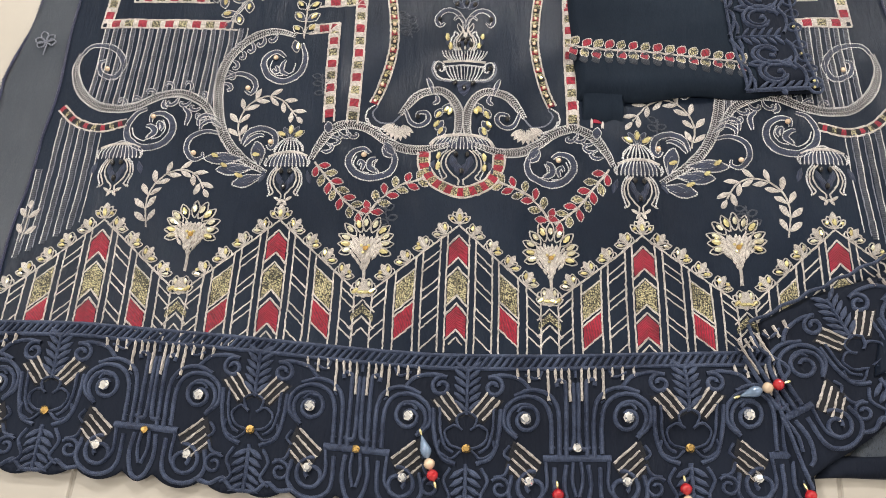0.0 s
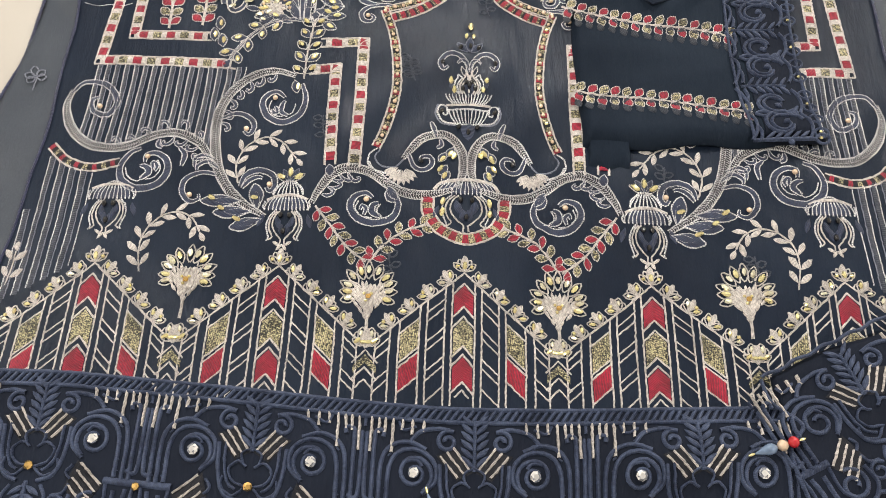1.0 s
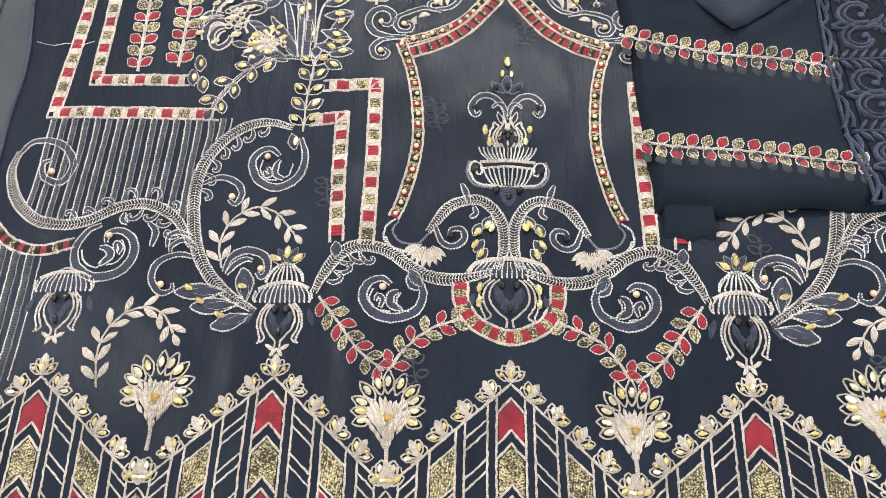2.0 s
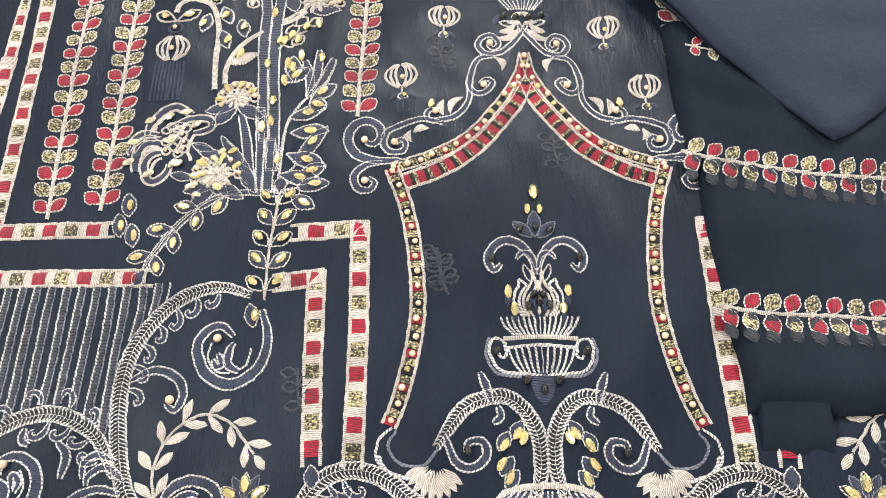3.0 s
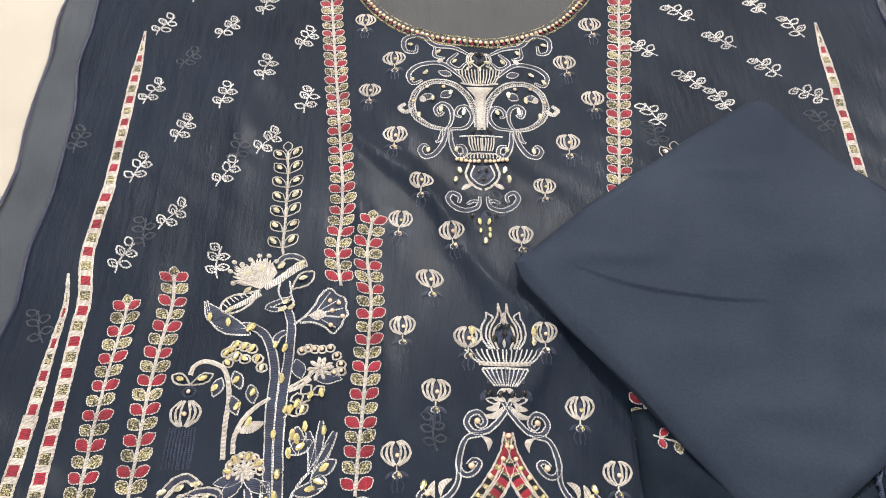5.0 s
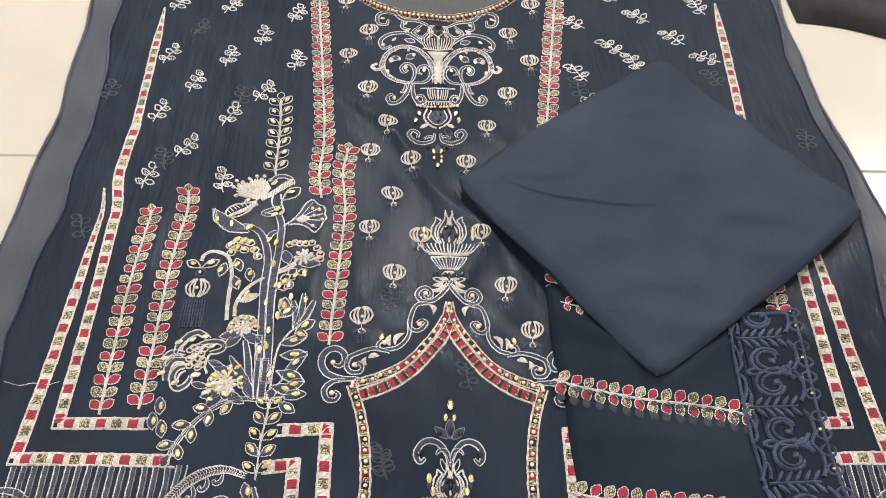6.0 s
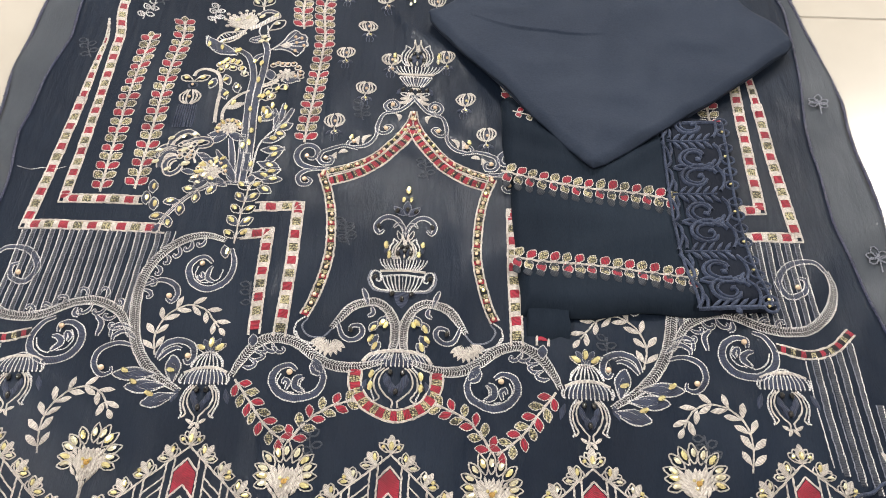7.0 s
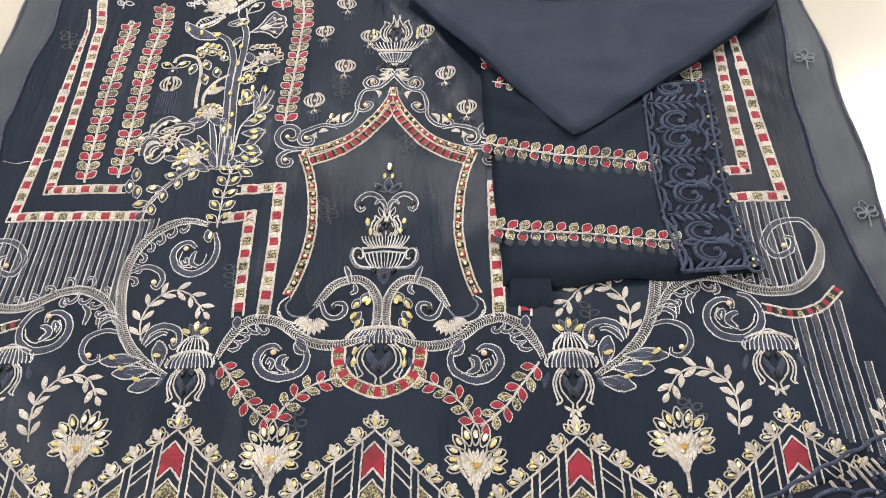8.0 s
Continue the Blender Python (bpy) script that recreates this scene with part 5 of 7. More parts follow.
# -- scattered leaf sprigs
def leaf_motif(x, y, tilt, size=1.0, ghost=False):
    s = Sew()
    edge, inner = (GHOST, GHOST) if ghost else (SILVER, STEEL)

    def at(u, v):
        a = radians(tilt)
        return (x + size * (u * math.cos(a) - v * math.sin(a)), y + size * (u * math.sin(a) + v * math.cos(a)))

    s.cord([at(0.001, -0.017), at(-0.0008, -0.004), at(0.0015, 0.016)], edge, 0.0014)
    for v, a, l in ((0.0125, 152, 0.0105), (0.0050, 12, 0.0100), (0.0020, 148, 0.0115), (-0.0060, 8, 0.0105), (-0.0100, 160, 0.0105)):
        a += random.uniform(-10, 10)
        s.leaf(*at(0, v), a + tilt, l * size, 0.0066 * size, None, edge, 0.5, 0.0016)
        if random.random() < 0.7 and not ghost:
            s.leaf(*at(0, v), a + tilt, l * size * 0.62, 0.0026 * size, inner if random.random() < 0.4 else None, edge, 0.5, 0.0008)
    s.emit("sprig_motif", shirt, "tonal navy sprig showing faintly" if ghost else "small grey-cream outlined leaf sprig")


for x, y in [(-0.2208, 1.0536), (-0.2566, 1.0168), (-0.324, 1.0248), (-0.1743, 0.9994), (-0.2102, 0.9572), (-0.3181, 0.929), (-0.2454, 0.9199), (-0.1657, 0.9135), (-0.2794, 0.879), (-0.3117, 0.832), (-0.2313, 0.8261), (-0.2722, 0.7795), (-0.3067, 0.7362), (-0.2273, 0.7296), (-0.1984, 0.8625), (-0.2969, 1.0775), (-0.186, 1.0821), (-0.2679, 1.1417)]:
    leaf_motif(x, y, random.uniform(-38, -8))
for x, y in [(0.1793, 1.0755), (0.2106, 1.0352), (0.2881, 1.0478), (0.3202, 1.0117), (0.1681, 0.9847), (0.2448, 0.9956), (0.2822, 0.9558), (0.2078, 0.9408), (0.3141, 0.918), (0.1663, 0.8948), (0.2303, 0.9138), (0.2577, 1.0788)]:
    leaf_motif(x, y, random.uniform(15, 60))
for x, y in [(-0.2895, 0.9737), (-0.2231, 0.8522), (-0.2929, 0.762), (-0.376, 0.8698), (-0.369, 0.6695), (0.007, 1.0783), (0.0117, 0.7844), (0.1646, 0.869), (0.3977, 0.7843), (0.3159, 0.8826)]:
    leaf_motif(x, y, random.uniform(-30, 30), 0.95, True)
for x, y in [(-0.0558, 0.4197), (-0.1357, 0.3498), (0.017, 0.5019), (-0.055, 0.5781)]:
    leaf_motif(x, y, random.uniform(-20, 20), 0.85, True)
for x, y in [(-0.0569, 0.4227), (0.1796, 0.3045), (0.2517, 0.2175), (-0.0651, 0.2144)]:
    leaf_motif(x, y, random.uniform(-20, 20), 0.85, True)


# -- flowering plant beside the middle panel
def plant():
    lbl = "tall flowering plant in grey, navy and cream thread with gold stones"
    s = Sew()
    # stems
    s.piped([(-0.1739, 0.6846), (-0.169, 0.6705), (-0.168, 0.6525), (-0.168, 0.6335), (-0.169, 0.6145), (-0.169, 0.5935), (-0.168, 0.5655), (-0.165, 0.5325), (-0.163, 0.4935)] + [(-0.1660, 0.5164), (-0.1645, 0.4770)], 0.0076, STEEL, SILVER, 0.75)
    s.piped([(-0.2392, 0.6913), (-0.234, 0.6752), (-0.219, 0.666), (-0.202, 0.6668), (-0.189, 0.6597), (-0.181, 0.6436), (-0.177, 0.6236), (-0.177, 0.6006), (-0.175, 0.5746), (-0.173, 0.5485), (-0.17, 0.5165)] + [(-0.1745, 0.5400), (-0.1719, 0.5100), (-0.1700, 0.4771)], 0.0072, STEEL, SILVER, 0.35)
    s.leaf(*(-0.2393, 0.6903), -38, 0.050, 0.0150, STEEL, SILVER, 0.55, 0.0015, bend=-0.10)
    s.piped([(-0.1737, 0.4771), (-0.178, 0.4975), (-0.1823, 0.5206), (-0.1866, 0.5367)], 0.0060, STEEL, SILVER, 0.6)
    s.cord([(-0.158, 0.4855), (-0.157, 0.5165), (-0.154, 0.5324), (-0.146, 0.5454), (-0.137, 0.5514)], SILVER, 0.0020)
    s.cord([(-0.2, 0.5618), (-0.201, 0.5748), (-0.197, 0.5878), (-0.188, 0.5987), (-0.178, 0.6056)], CREAM, 0.0036)
    s.cord([(-0.207, 0.5579), (-0.209, 0.5839), (-0.209, 0.6059), (-0.213, 0.6239), (-0.219, 0.632), (-0.231, 0.6362), (-0.239, 0.6323), (-0.241, 0.6243)], CREAM, 0.0038)
    s.cord([(-0.165, 0.6115), (-0.157, 0.6145), (-0.149, 0.6214)], CREAM, 0.0034)
    s.piped([(-0.1738, 0.6855), (-0.18, 0.6826), (-0.1889, 0.6837), (-0.1825, 0.6886), (-0.1698, 0.6935)], 0.0042, STEEL, SILVER, 0.5)
    s.piped([(-0.172, 0.6625), (-0.178, 0.6586), (-0.18, 0.6516)], 0.0050, STEEL, SILVER, 0.6)
    s.cord([(-0.1767, 0.4863), (-0.1846, 0.5052), (-0.1937, 0.5169)], SILVER, 0.0016)
    s.stones_at("gold", [(-0.2336, 0.6755), (-0.2183, 0.67), (-0.1981, 0.6659), (-0.201, 0.6644), (-0.1791, 0.6504), (-0.171, 0.6214), (-0.1652, 0.596), (-0.1721, 0.5762), (-0.1662, 0.5465), (-0.1664, 0.5303), (-0.1596, 0.501), (-0.1619, 0.5959), (-0.1718, 0.5264), (-0.1715, 0.6478)])
    # leaves to the side
    for base, tip in zip([(-0.1531, 0.5202), (-0.1543, 0.5047), (-0.1584, 0.4897), (-0.1423, 0.5421), (-0.1423, 0.5421), (-0.1537, 0.5609), (-0.1617, 0.561), (-0.155, 0.5321)],
                         [(-0.1278, 0.5199), (-0.1289, 0.4939), (-0.1319, 0.4839), (-0.1248, 0.5564), (-0.1302, 0.5379), (-0.1557, 0.5825), (-0.1435, 0.5714), (-0.1302, 0.5379)]):
        d = math.degrees(math.atan2(tip[1] - base[1], tip[0] - base[0]))
        l = math.hypot(tip[0] - base[0], tip[1] - base[1])
        s.leaf(*base, d, l, 0.0105, STEEL, SILVER, 0.55, 0.0014)
        s.stone("gold", base[0] + 0.55 * (tip[0] - base[0]), base[1] + 0.55 * (tip[1] - base[1]), d, 1.05)
    for tip in [(-0.1473, 0.5789), (-0.1378, 0.5866), (-0.127, 0.5778), (-0.1296, 0.5683)]:
        base = [(-0.1427, 0.5474)][0]
        s.piped([base, ((base[0] + tip[0]) / 2 + 0.002, (base[1] + tip[1]) / 2), tip], 0.0060, STEEL, SILVER, 0.4)
    s.stones_at("gold", [(-0.1496, 0.5824), (-0.1352, 0.5787), (-0.1583, 0.576), (-0.1598, 0.5618), (-0.1528, 0.5958), (-0.1476, 0.607), (-0.1395, 0.6092), (-0.1573, 0.6004)])
    for x, y in [(-0.1578, 0.6049), (-0.1508, 0.6103), (-0.1416, 0.6102), (-0.1589, 0.595), (-0.1527, 0.5949)]:
        s.leaf(x - 0.005, y - 0.002, random.uniform(10, 60), 0.0105, 0.0075, None, CREAM, 0.55, 0.0014)
    s.cord([(-0.1665, 0.5893), (-0.1592, 0.5981), (-0.1473, 0.6038)], CREAM, 0.0018)
    s.leaf(*[(-0.1991, 0.579)][0], 20, 0.020, 0.008, CREAM, ROPE)
    s.stones_at("gold", [(-0.1919, 0.5867), (-0.1915, 0.6102), (-0.2017, 0.599), (-0.2052, 0.6198), (-0.2202, 0.6132)], 60)
    for x, y in [(-0.1904, 0.601), (-0.2016, 0.5923), (-0.201, 0.6127), (-0.2209, 0.6063)]:
        s.leaf(x, y, random.uniform(60, 120), 0.016, 0.0085, STEEL, SILVER, 0.55, 0.0014)
    # berries
    for x, y in [(-0.2128, 0.6449), (-0.2091, 0.6497), (-0.2025, 0.6485), (-0.1967, 0.6469), (-0.1915, 0.6385), (-0.1877, 0.6312), (-0.2078, 0.6399), (-0.2012, 0.6378), (-0.2159, 0.643), (-0.2135, 0.6343)]:
        s.ring(x, y, 0.0040, 0.0036, CREAM, 0.0015)
        s.stone("gold" if random.random() < 0.7 else "pale", x, y, random.uniform(0, 180), 0.85)
    s.both("plant", shirt, lbl)

    # crown flower and its upright leaf spray
    s = Sew()
    s.vine([(-0.1715, 0.7349), (-0.1724, 0.7727), (-0.1748, 0.816), (-0.178, 0.8488)], 0.0150, 0.0168, 0.0092, (None,), 42, 0.0024, 0.58, edge=CREAM, stone="pale")
    cx, cy = (-0.1938, 0.7037)
    tips = [(-0.216, 0.707), (-0.217, 0.719), (-0.2128, 0.7279), (-0.2063, 0.7259), (-0.1992, 0.7308), (-0.1915, 0.7347), (-0.1835, 0.7346), (-0.1777, 0.7286)]
    s.fill([(-0.1942, 0.7017), (-0.208, 0.7069), (-0.213, 0.7149), (-0.2083, 0.7219), (-0.1973, 0.7258), (-0.1877, 0.7287), (-0.1804, 0.7256), (-0.1783, 0.7176), (-0.1859, 0.7076)], CREAM, 60, 0.0008)
    for i in range(22):
        p = np.array(tips[i * 7 // 22]) + (np.array(tips[i * 7 // 22 + 1]) - np.array(tips[i * 7 // 22])) * ((i * 7 % 22) / 22)
        d = math.degrees(math.atan2(p[1] - cy, p[0] - cx)) + random.uniform(-4, 4)
        l = math.hypot(p[0] - cx, p[1] - cy)
        k = random.uniform(0.15, 0.42)
        s.leaf(cx + (p[0] - cx) * k, cy + (p[1] - cy) * k, d, l * (0.95 - k), 0.0030, CREAM, None, 0.55, h=0.0015)
    for x, y in tips:
        s.fill([(x + 0.0024 * math.cos(radians(a)), y + 0.0022 * math.sin(radians(a))) for a in range(0, 360, 45)], CREAM, 30, 0.0013)
    # long petal to one side, with a hatched rim, and a rolled petal to the other
    s.strip(curve([(-0.1945, 0.7007), (-0.2051, 0.6978), (-0.2176, 0.695), (-0.2254, 0.6891), (-0.226, 0.6811), (-0.22, 0.678), (-0.2069, 0.6839), (-0.1951, 0.6977)]), 0.0019, CREAM, 0.0012)
    s.strip(curve([(-0.1951, 0.6977), (-0.2075, 0.6889), (-0.2189, 0.683)]), lambda t: 0.0056 * (1 - 0.35 * t), ROPE, 0.0014, cols=5)
    for a, b in zip([(-0.2256, 0.6881), (-0.2222, 0.6911), (-0.2189, 0.693), (-0.2158, 0.694), (-0.2114, 0.6959), (-0.2072, 0.6969), (-0.2031, 0.6978)], [(-0.2209, 0.684), (-0.2187, 0.686), (-0.2155, 0.689), (-0.2122, 0.6909), (-0.2089, 0.6929), (-0.2048, 0.6938), (-0.2014, 0.6958)]):
        s.strip(np.array([a, b]), 0.0012, SILVER, 0.0009)
    s.strip(curve([(-0.191, 0.7027), (-0.1794, 0.7096), (-0.1671, 0.7185), (-0.1599, 0.7235), (-0.1552, 0.7265)]), lambda t: 0.0050 + 0.0022 * t, ROPE, 0.0015, cols=5)
    s.piped([(-0.1774, 0.7256), (-0.1709, 0.7325), (-0.1627, 0.7335), (-0.1555, 0.7295), (-0.1551, 0.7224)], 0.0046, STEEL, CREAM, 0.6, 0.0015)
    s.leaf(*(-0.1693, 0.7015), 38, 0.0270, 0.0110, None, CREAM, 0.6, 0.0016)
    s.cord([(-0.1779, 0.7076), (-0.1799, 0.6986), (-0.1773, 0.6906)], SILVER, 0.0018)
    s.cord([(-0.1694, 0.7095), (-0.1699, 0.6985), (-0.1685, 0.6885)], SILVER, 0.0018)
    s.stones_at("pale", [(-0.1903, 0.7217), (-0.2025, 0.7168), (-0.219, 0.681), (-0.2047, 0.6998), (-0.1738, 0.7236), (-0.1579, 0.7115), (-0.1574, 0.7255), (-0.1744, 0.6896), (-0.177, 0.6826), (-0.1699, 0.6845)], 30, 1.0)
    # bell flower with a scalloped rim
    s.fill([(-0.161, 0.6715), (-0.1529, 0.6844), (-0.1405, 0.7004), (-0.1331, 0.6974), (-0.1271, 0.6915), (-0.125, 0.6825), (-0.126, 0.6745), (-0.13, 0.6664), (-0.142, 0.6684), (-0.151, 0.6694)], STEEL, 20, 0.0005)
    rim = [(-0.163, 0.6715), (-0.1529, 0.6834), (-0.1467, 0.6944), (-0.1393, 0.7014), (-0.1347, 0.6994), (-0.1325, 0.6954), (-0.1278, 0.6935), (-0.1256, 0.6875), (-0.126, 0.6825), (-0.124, 0.6775), (-0.127, 0.6725), (-0.129, 0.6664), (-0.135, 0.6604), (-0.142, 0.6664), (-0.152, 0.6704), (-0.162, 0.6705)]
    s.strip(curve(rim), 0.0018, SILVER, 0.0012)
    for x, y in [(-0.1379, 0.6984), (-0.1311, 0.6914), (-0.128, 0.6825), (-0.128, 0.6745), (-0.133, 0.6654)]:
        b = (-0.152, 0.6774)
        s.strip(np.array([(b[0] + (x - b[0]) * 0.2, b[1] + (y - b[1]) * 0.2), (x, y)]), 0.0013, SILVER, 0.0010)
    s.leaf(*(-0.156, 0.6765), 4, 0.0160, 0.0105, CREAM)
    s.cord([(-0.167, 0.6685), (-0.163, 0.6725), (-0.156, 0.6775)], SILVER, 0.0020)
    s.stones_at("pearl", [(-0.1384, 0.6894), (-0.1316, 0.6874), (-0.137, 0.6804), (-0.128, 0.6745), (-0.137, 0.6674)], 30, 0.95)
    # blossom with a berry rim
    bx, by = [(-0.1423, 0.6294)][0]
    for n, r0, l in ((10, 0.0030, 0.0078), (6, 0.0, 0.0065)):
        for i in range(n):
            a = 360 * i / n + random.uniform(-8, 8)
            s.leaf(bx + r0 * math.cos(radians(a)), by + r0 * math.sin(radians(a)), a, l, 0.0036, CREAM, None, 0.6, h=0.0016)
    s.leaf(*[(-0.1559, 0.6211)][0], 110, 0.018, 0.010, STEEL, SILVER)
    s.leaf(*[(-0.1468, 0.6223)][0], -5, 0.022, 0.009, STEEL, SILVER)
    s.cord([(-0.1649, 0.6142), (-0.1569, 0.6188), (-0.149, 0.6243)], CREAM, 0.0024)
    for x, y in [(-0.158, 0.6451), (-0.1531, 0.6474), (-0.1478, 0.6464), (-0.1423, 0.6463), (-0.1359, 0.6472), (-0.1303, 0.6398), (-0.1264, 0.6325), (-0.1261, 0.6268), (-0.131, 0.6254)]:
        s.ring(x, y, 0.0034, 0.0032, CREAM, 0.0015)
        s.stone("pearl", x, y, 0, 0.8)
    s.both("flower_spray", shirt, "cream flowers and leaf spray with champagne stones")

    # large fringed flower low down
    s = Sew()
    for run, wide in (([(-0.247, 0.5234), (-0.246, 0.5314), (-0.242, 0.5383), (-0.237, 0.5433), (-0.23, 0.5452), (-0.223, 0.5411), (-0.219, 0.538)], 0.0052), ([(-0.239, 0.5233), (-0.248, 0.5244), (-0.254, 0.5215), (-0.257, 0.5155), (-0.255, 0.5095)], 0.0060),
                      ([(-0.237, 0.5163), (-0.245, 0.5184), (-0.251, 0.5134), (-0.252, 0.5045), (-0.251, 0.4964)], 0.0062), ([(-0.236, 0.5102), (-0.242, 0.5093), (-0.246, 0.5034), (-0.245, 0.4954), (-0.241, 0.4893), (-0.236, 0.4902), (-0.231, 0.4952), (-0.23, 0.5012)], 0.0050),
                      ([(-0.234, 0.5282), (-0.227, 0.5321), (-0.22, 0.535), (-0.21, 0.5349), (-0.205, 0.5318), (-0.206, 0.5269), (-0.212, 0.5249), (-0.217, 0.524)], 0.0046), ([(-0.238, 0.5203), (-0.247, 0.5214), (-0.252, 0.5175), (-0.255, 0.5105)], 0.0044)):
        s.piped(run, wide, STEEL, CREAM, 0.6, 0.0018)
    for run in ([(-0.235, 0.5062), (-0.239, 0.5043), (-0.241, 0.4993), (-0.241, 0.4943)], [(-0.236, 0.5132), (-0.243, 0.5133), (-0.248, 0.5094), (-0.249, 0.5004)], [(-0.243, 0.5253), (-0.242, 0.5313), (-0.237, 0.5373), (-0.232, 0.5392)], [(-0.216, 0.503), (-0.219, 0.511), (-0.218, 0.518), (-0.216, 0.523)]):
        s.cord(run, CREAM, 0.0022)
    # looped stamens in the throat
    for x, y in [(-0.235, 0.5272), (-0.23, 0.5212), (-0.224, 0.5231), (-0.229, 0.5141), (-0.233, 0.5112), (-0.225, 0.5091), (-0.222, 0.5171), (-0.222, 0.5281), (-0.234, 0.5182), (-0.228, 0.5281), (-0.226, 0.5181), (-0.222, 0.5121), (-0.232, 0.5302), (-0.226, 0.5301)]:
        s.ring(x, y, 0.0029, 0.0027, CREAM, 0.0016)
        if random.random() < 0.5:
            s.stone("pearl", x, y, 0, 0.6)
    s.leaf(*(-0.217, 0.516), -22, 0.0160, 0.0062, STEEL, SILVER)
    s.leaf(*(-0.213, 0.4899), 165, 0.0160, 0.0062, STEEL, SILVER)
    for x, y in [(-0.209, 0.5009), (-0.2, 0.5038), (-0.196, 0.5087), (-0.189, 0.5087), (-0.198, 0.4998), (-0.208, 0.4929), (-0.212, 0.4849), (-0.204, 0.4868), (-0.209, 0.4779), (-0.214, 0.484)]:
        s.ring(x, y, 0.0030, 0.0028, CREAM, 0.0016)
        s.stone("gold" if random.random() < 0.5 else "pale", x, y, random.uniform(0, 180), 0.85)
    s.stones_at("pale", [(-0.246, 0.5344), (-0.234, 0.5372), (-0.223, 0.5401), (-0.215, 0.53), (-0.255, 0.5185), (-0.256, 0.5035), (-0.23, 0.5192), (-0.242, 0.4943), (-0.227, 0.5011), (-0.224, 0.5011)], 30, 1.0)
    fx, fy = [(-0.1901, 0.549)][0]
    for gx, gy, gr in ((fx, fy, 0.0085), (*[(-0.1978, 0.4911)][0], 0.0105)):
        s.fill([(gx + gr * 0.7 * math.cos(radians(a)), gy + gr * 0.7 * math.sin(radians(a))) for a in range(0, 360, 24)], CREAM, 40, 0.0008)
        for n, r0, l in ((11, 0.30, 0.75), (7, 0.02, 0.62)):
            for i in range(n):
                a = 360 * i / n + random.uniform(-8, 8)
                s.leaf(gx + gr * r0 * math.cos(radians(a)), gy + gr * r0 * math.sin(radians(a)), a, gr * l, gr * 0.34, CREAM, None, 0.6, h=0.0016 + (0.0006 if n == 7 else 0))
        for i in range(9):
            a = 5 + i * 25
            s.ring(gx + gr * 1.35 * math.cos(radians(a)), gy + gr * 1.3 * math.sin(radians(a)), 0.0032, 0.0034, CREAM, 0.0016)
            s.stone("gold" if i % 2 else "pearl", gx + gr * 1.35 * math.cos(radians(a)), gy + gr * 1.3 * math.sin(radians(a)), a, 0.85)
        for a in (190, 225, -30):
            s.leaf(gx, gy - gr * 0.6, a, 0.021, 0.009, STEEL, SILVER)
    for base, tip in zip([(-0.17, 0.4771), (-0.1719, 0.4771), (-0.1813, 0.4938)], [(-0.1981, 0.5209), (-0.1839, 0.4995), (-0.2164, 0.5155)]):
        s.leaf(*base, math.degrees(math.atan2(tip[1] - base[1], tip[0] - base[0])), math.hypot(tip[0] - base[0], tip[1] - base[1]), 0.009, STEEL, SILVER)
    s.both("fringed_flower", shirt, "large fringed cream flower with champagne stones")

    # tassel that hangs from the bent stem
    s = Sew()
    x, y = [(-0.2393, 0.5923)][0]
    for k in (-1, -0.66, -0.33, 0.33, 0.66, 1):
        s.strip(curve([(x + k * 0.004, y + 0.011), (x + k * 0.0108, y + 0.004), (x + k * 0.0095, y - 0.004), (x + k * 0.003, y - 0.0095)], 0.0025), 0.0019, CREAM, 0.0010)
    s.stone("pearl", x, y, 0, 0.9)
    for i in range(9):
        dx = (i - 4) * 0.0023
        s.cord([(x + dx, y - 0.010), (x + dx * 1.05, y - 0.025), (x + dx * 1.05 + random.uniform(-0.001, 0.001), y - 0.042)], STEEL, 0.0013)
    s.ring(x, y + 0.018, 0.0045, 0.004, STEEL, 0.002)
    s.stone("pearl", x, y + 0.018, 0, 0.8)
    for a in (30, 150):
        s.leaf(x, y + 0.024, a, 0.018, 0.0085, None, CREAM, 0.6, 0.0015)
        s.stone("gold", x + 0.010 * math.cos(radians(a)), y + 0.024 + 0.010 * math.sin(radians(a)), a, 0.95)
    s.both("tassel_motif", shirt, "cream lamp with a navy thread tassel")

    # sprays at the foot
    s = Sew()
    s.vine([(-0.1603, 0.4048), (-0.16, 0.4242), (-0.1596, 0.4419), (-0.1574, 0.4623), (-0.1566, 0.4763)], 0.0118, 0.0155, 0.0086, (None, STEEL), 48, 0.0018, 0.55, edge=ROPE, stone="gold")
    path = [(-0.1564, 0.4749), (-0.1807, 0.4785), (-0.2001, 0.473), (-0.2183, 0.4583), (-0.2314, 0.4387), (-0.2358, 0.4286)]
    s.piped(path, 0.0042, STEEL, SILVER, 0.5)
    s.vine(path[1:], 0.0150, 0.0155, 0.0085, (STEEL,), 45, 0.0012, 0.55, edge=ROPE, stone="gold")
    for base, tip in zip([(-0.1627, 0.4779), (-0.1607, 0.4779), (-0.1588, 0.4797), (-0.1625, 0.4765)], [(-0.1278, 0.4947), (-0.1251, 0.4817), (-0.1339, 0.464), (-0.1286, 0.523)]):
        d = math.degrees(math.atan2(tip[1] - base[1], tip[0] - base[0]))
        l = math.hypot(tip[0] - base[0], tip[1] - base[1])
        s.cord([base, ((base[0] + tip[0]) / 2, (base[1] + tip[1]) / 2)], SILVER, 0.0015)
        s.leaf(base[0] + 0.4 * (tip[0] - base[0]), base[1] + 0.4 * (tip[1] - base[1]), d, l * 0.6, 0.0098, STEEL, SILVER)
        s.stone("gold", base[0] + 0.75 * (tip[0] - base[0]), base[1] + 0.75 * (tip[1] - base[1]), d, 1.0)
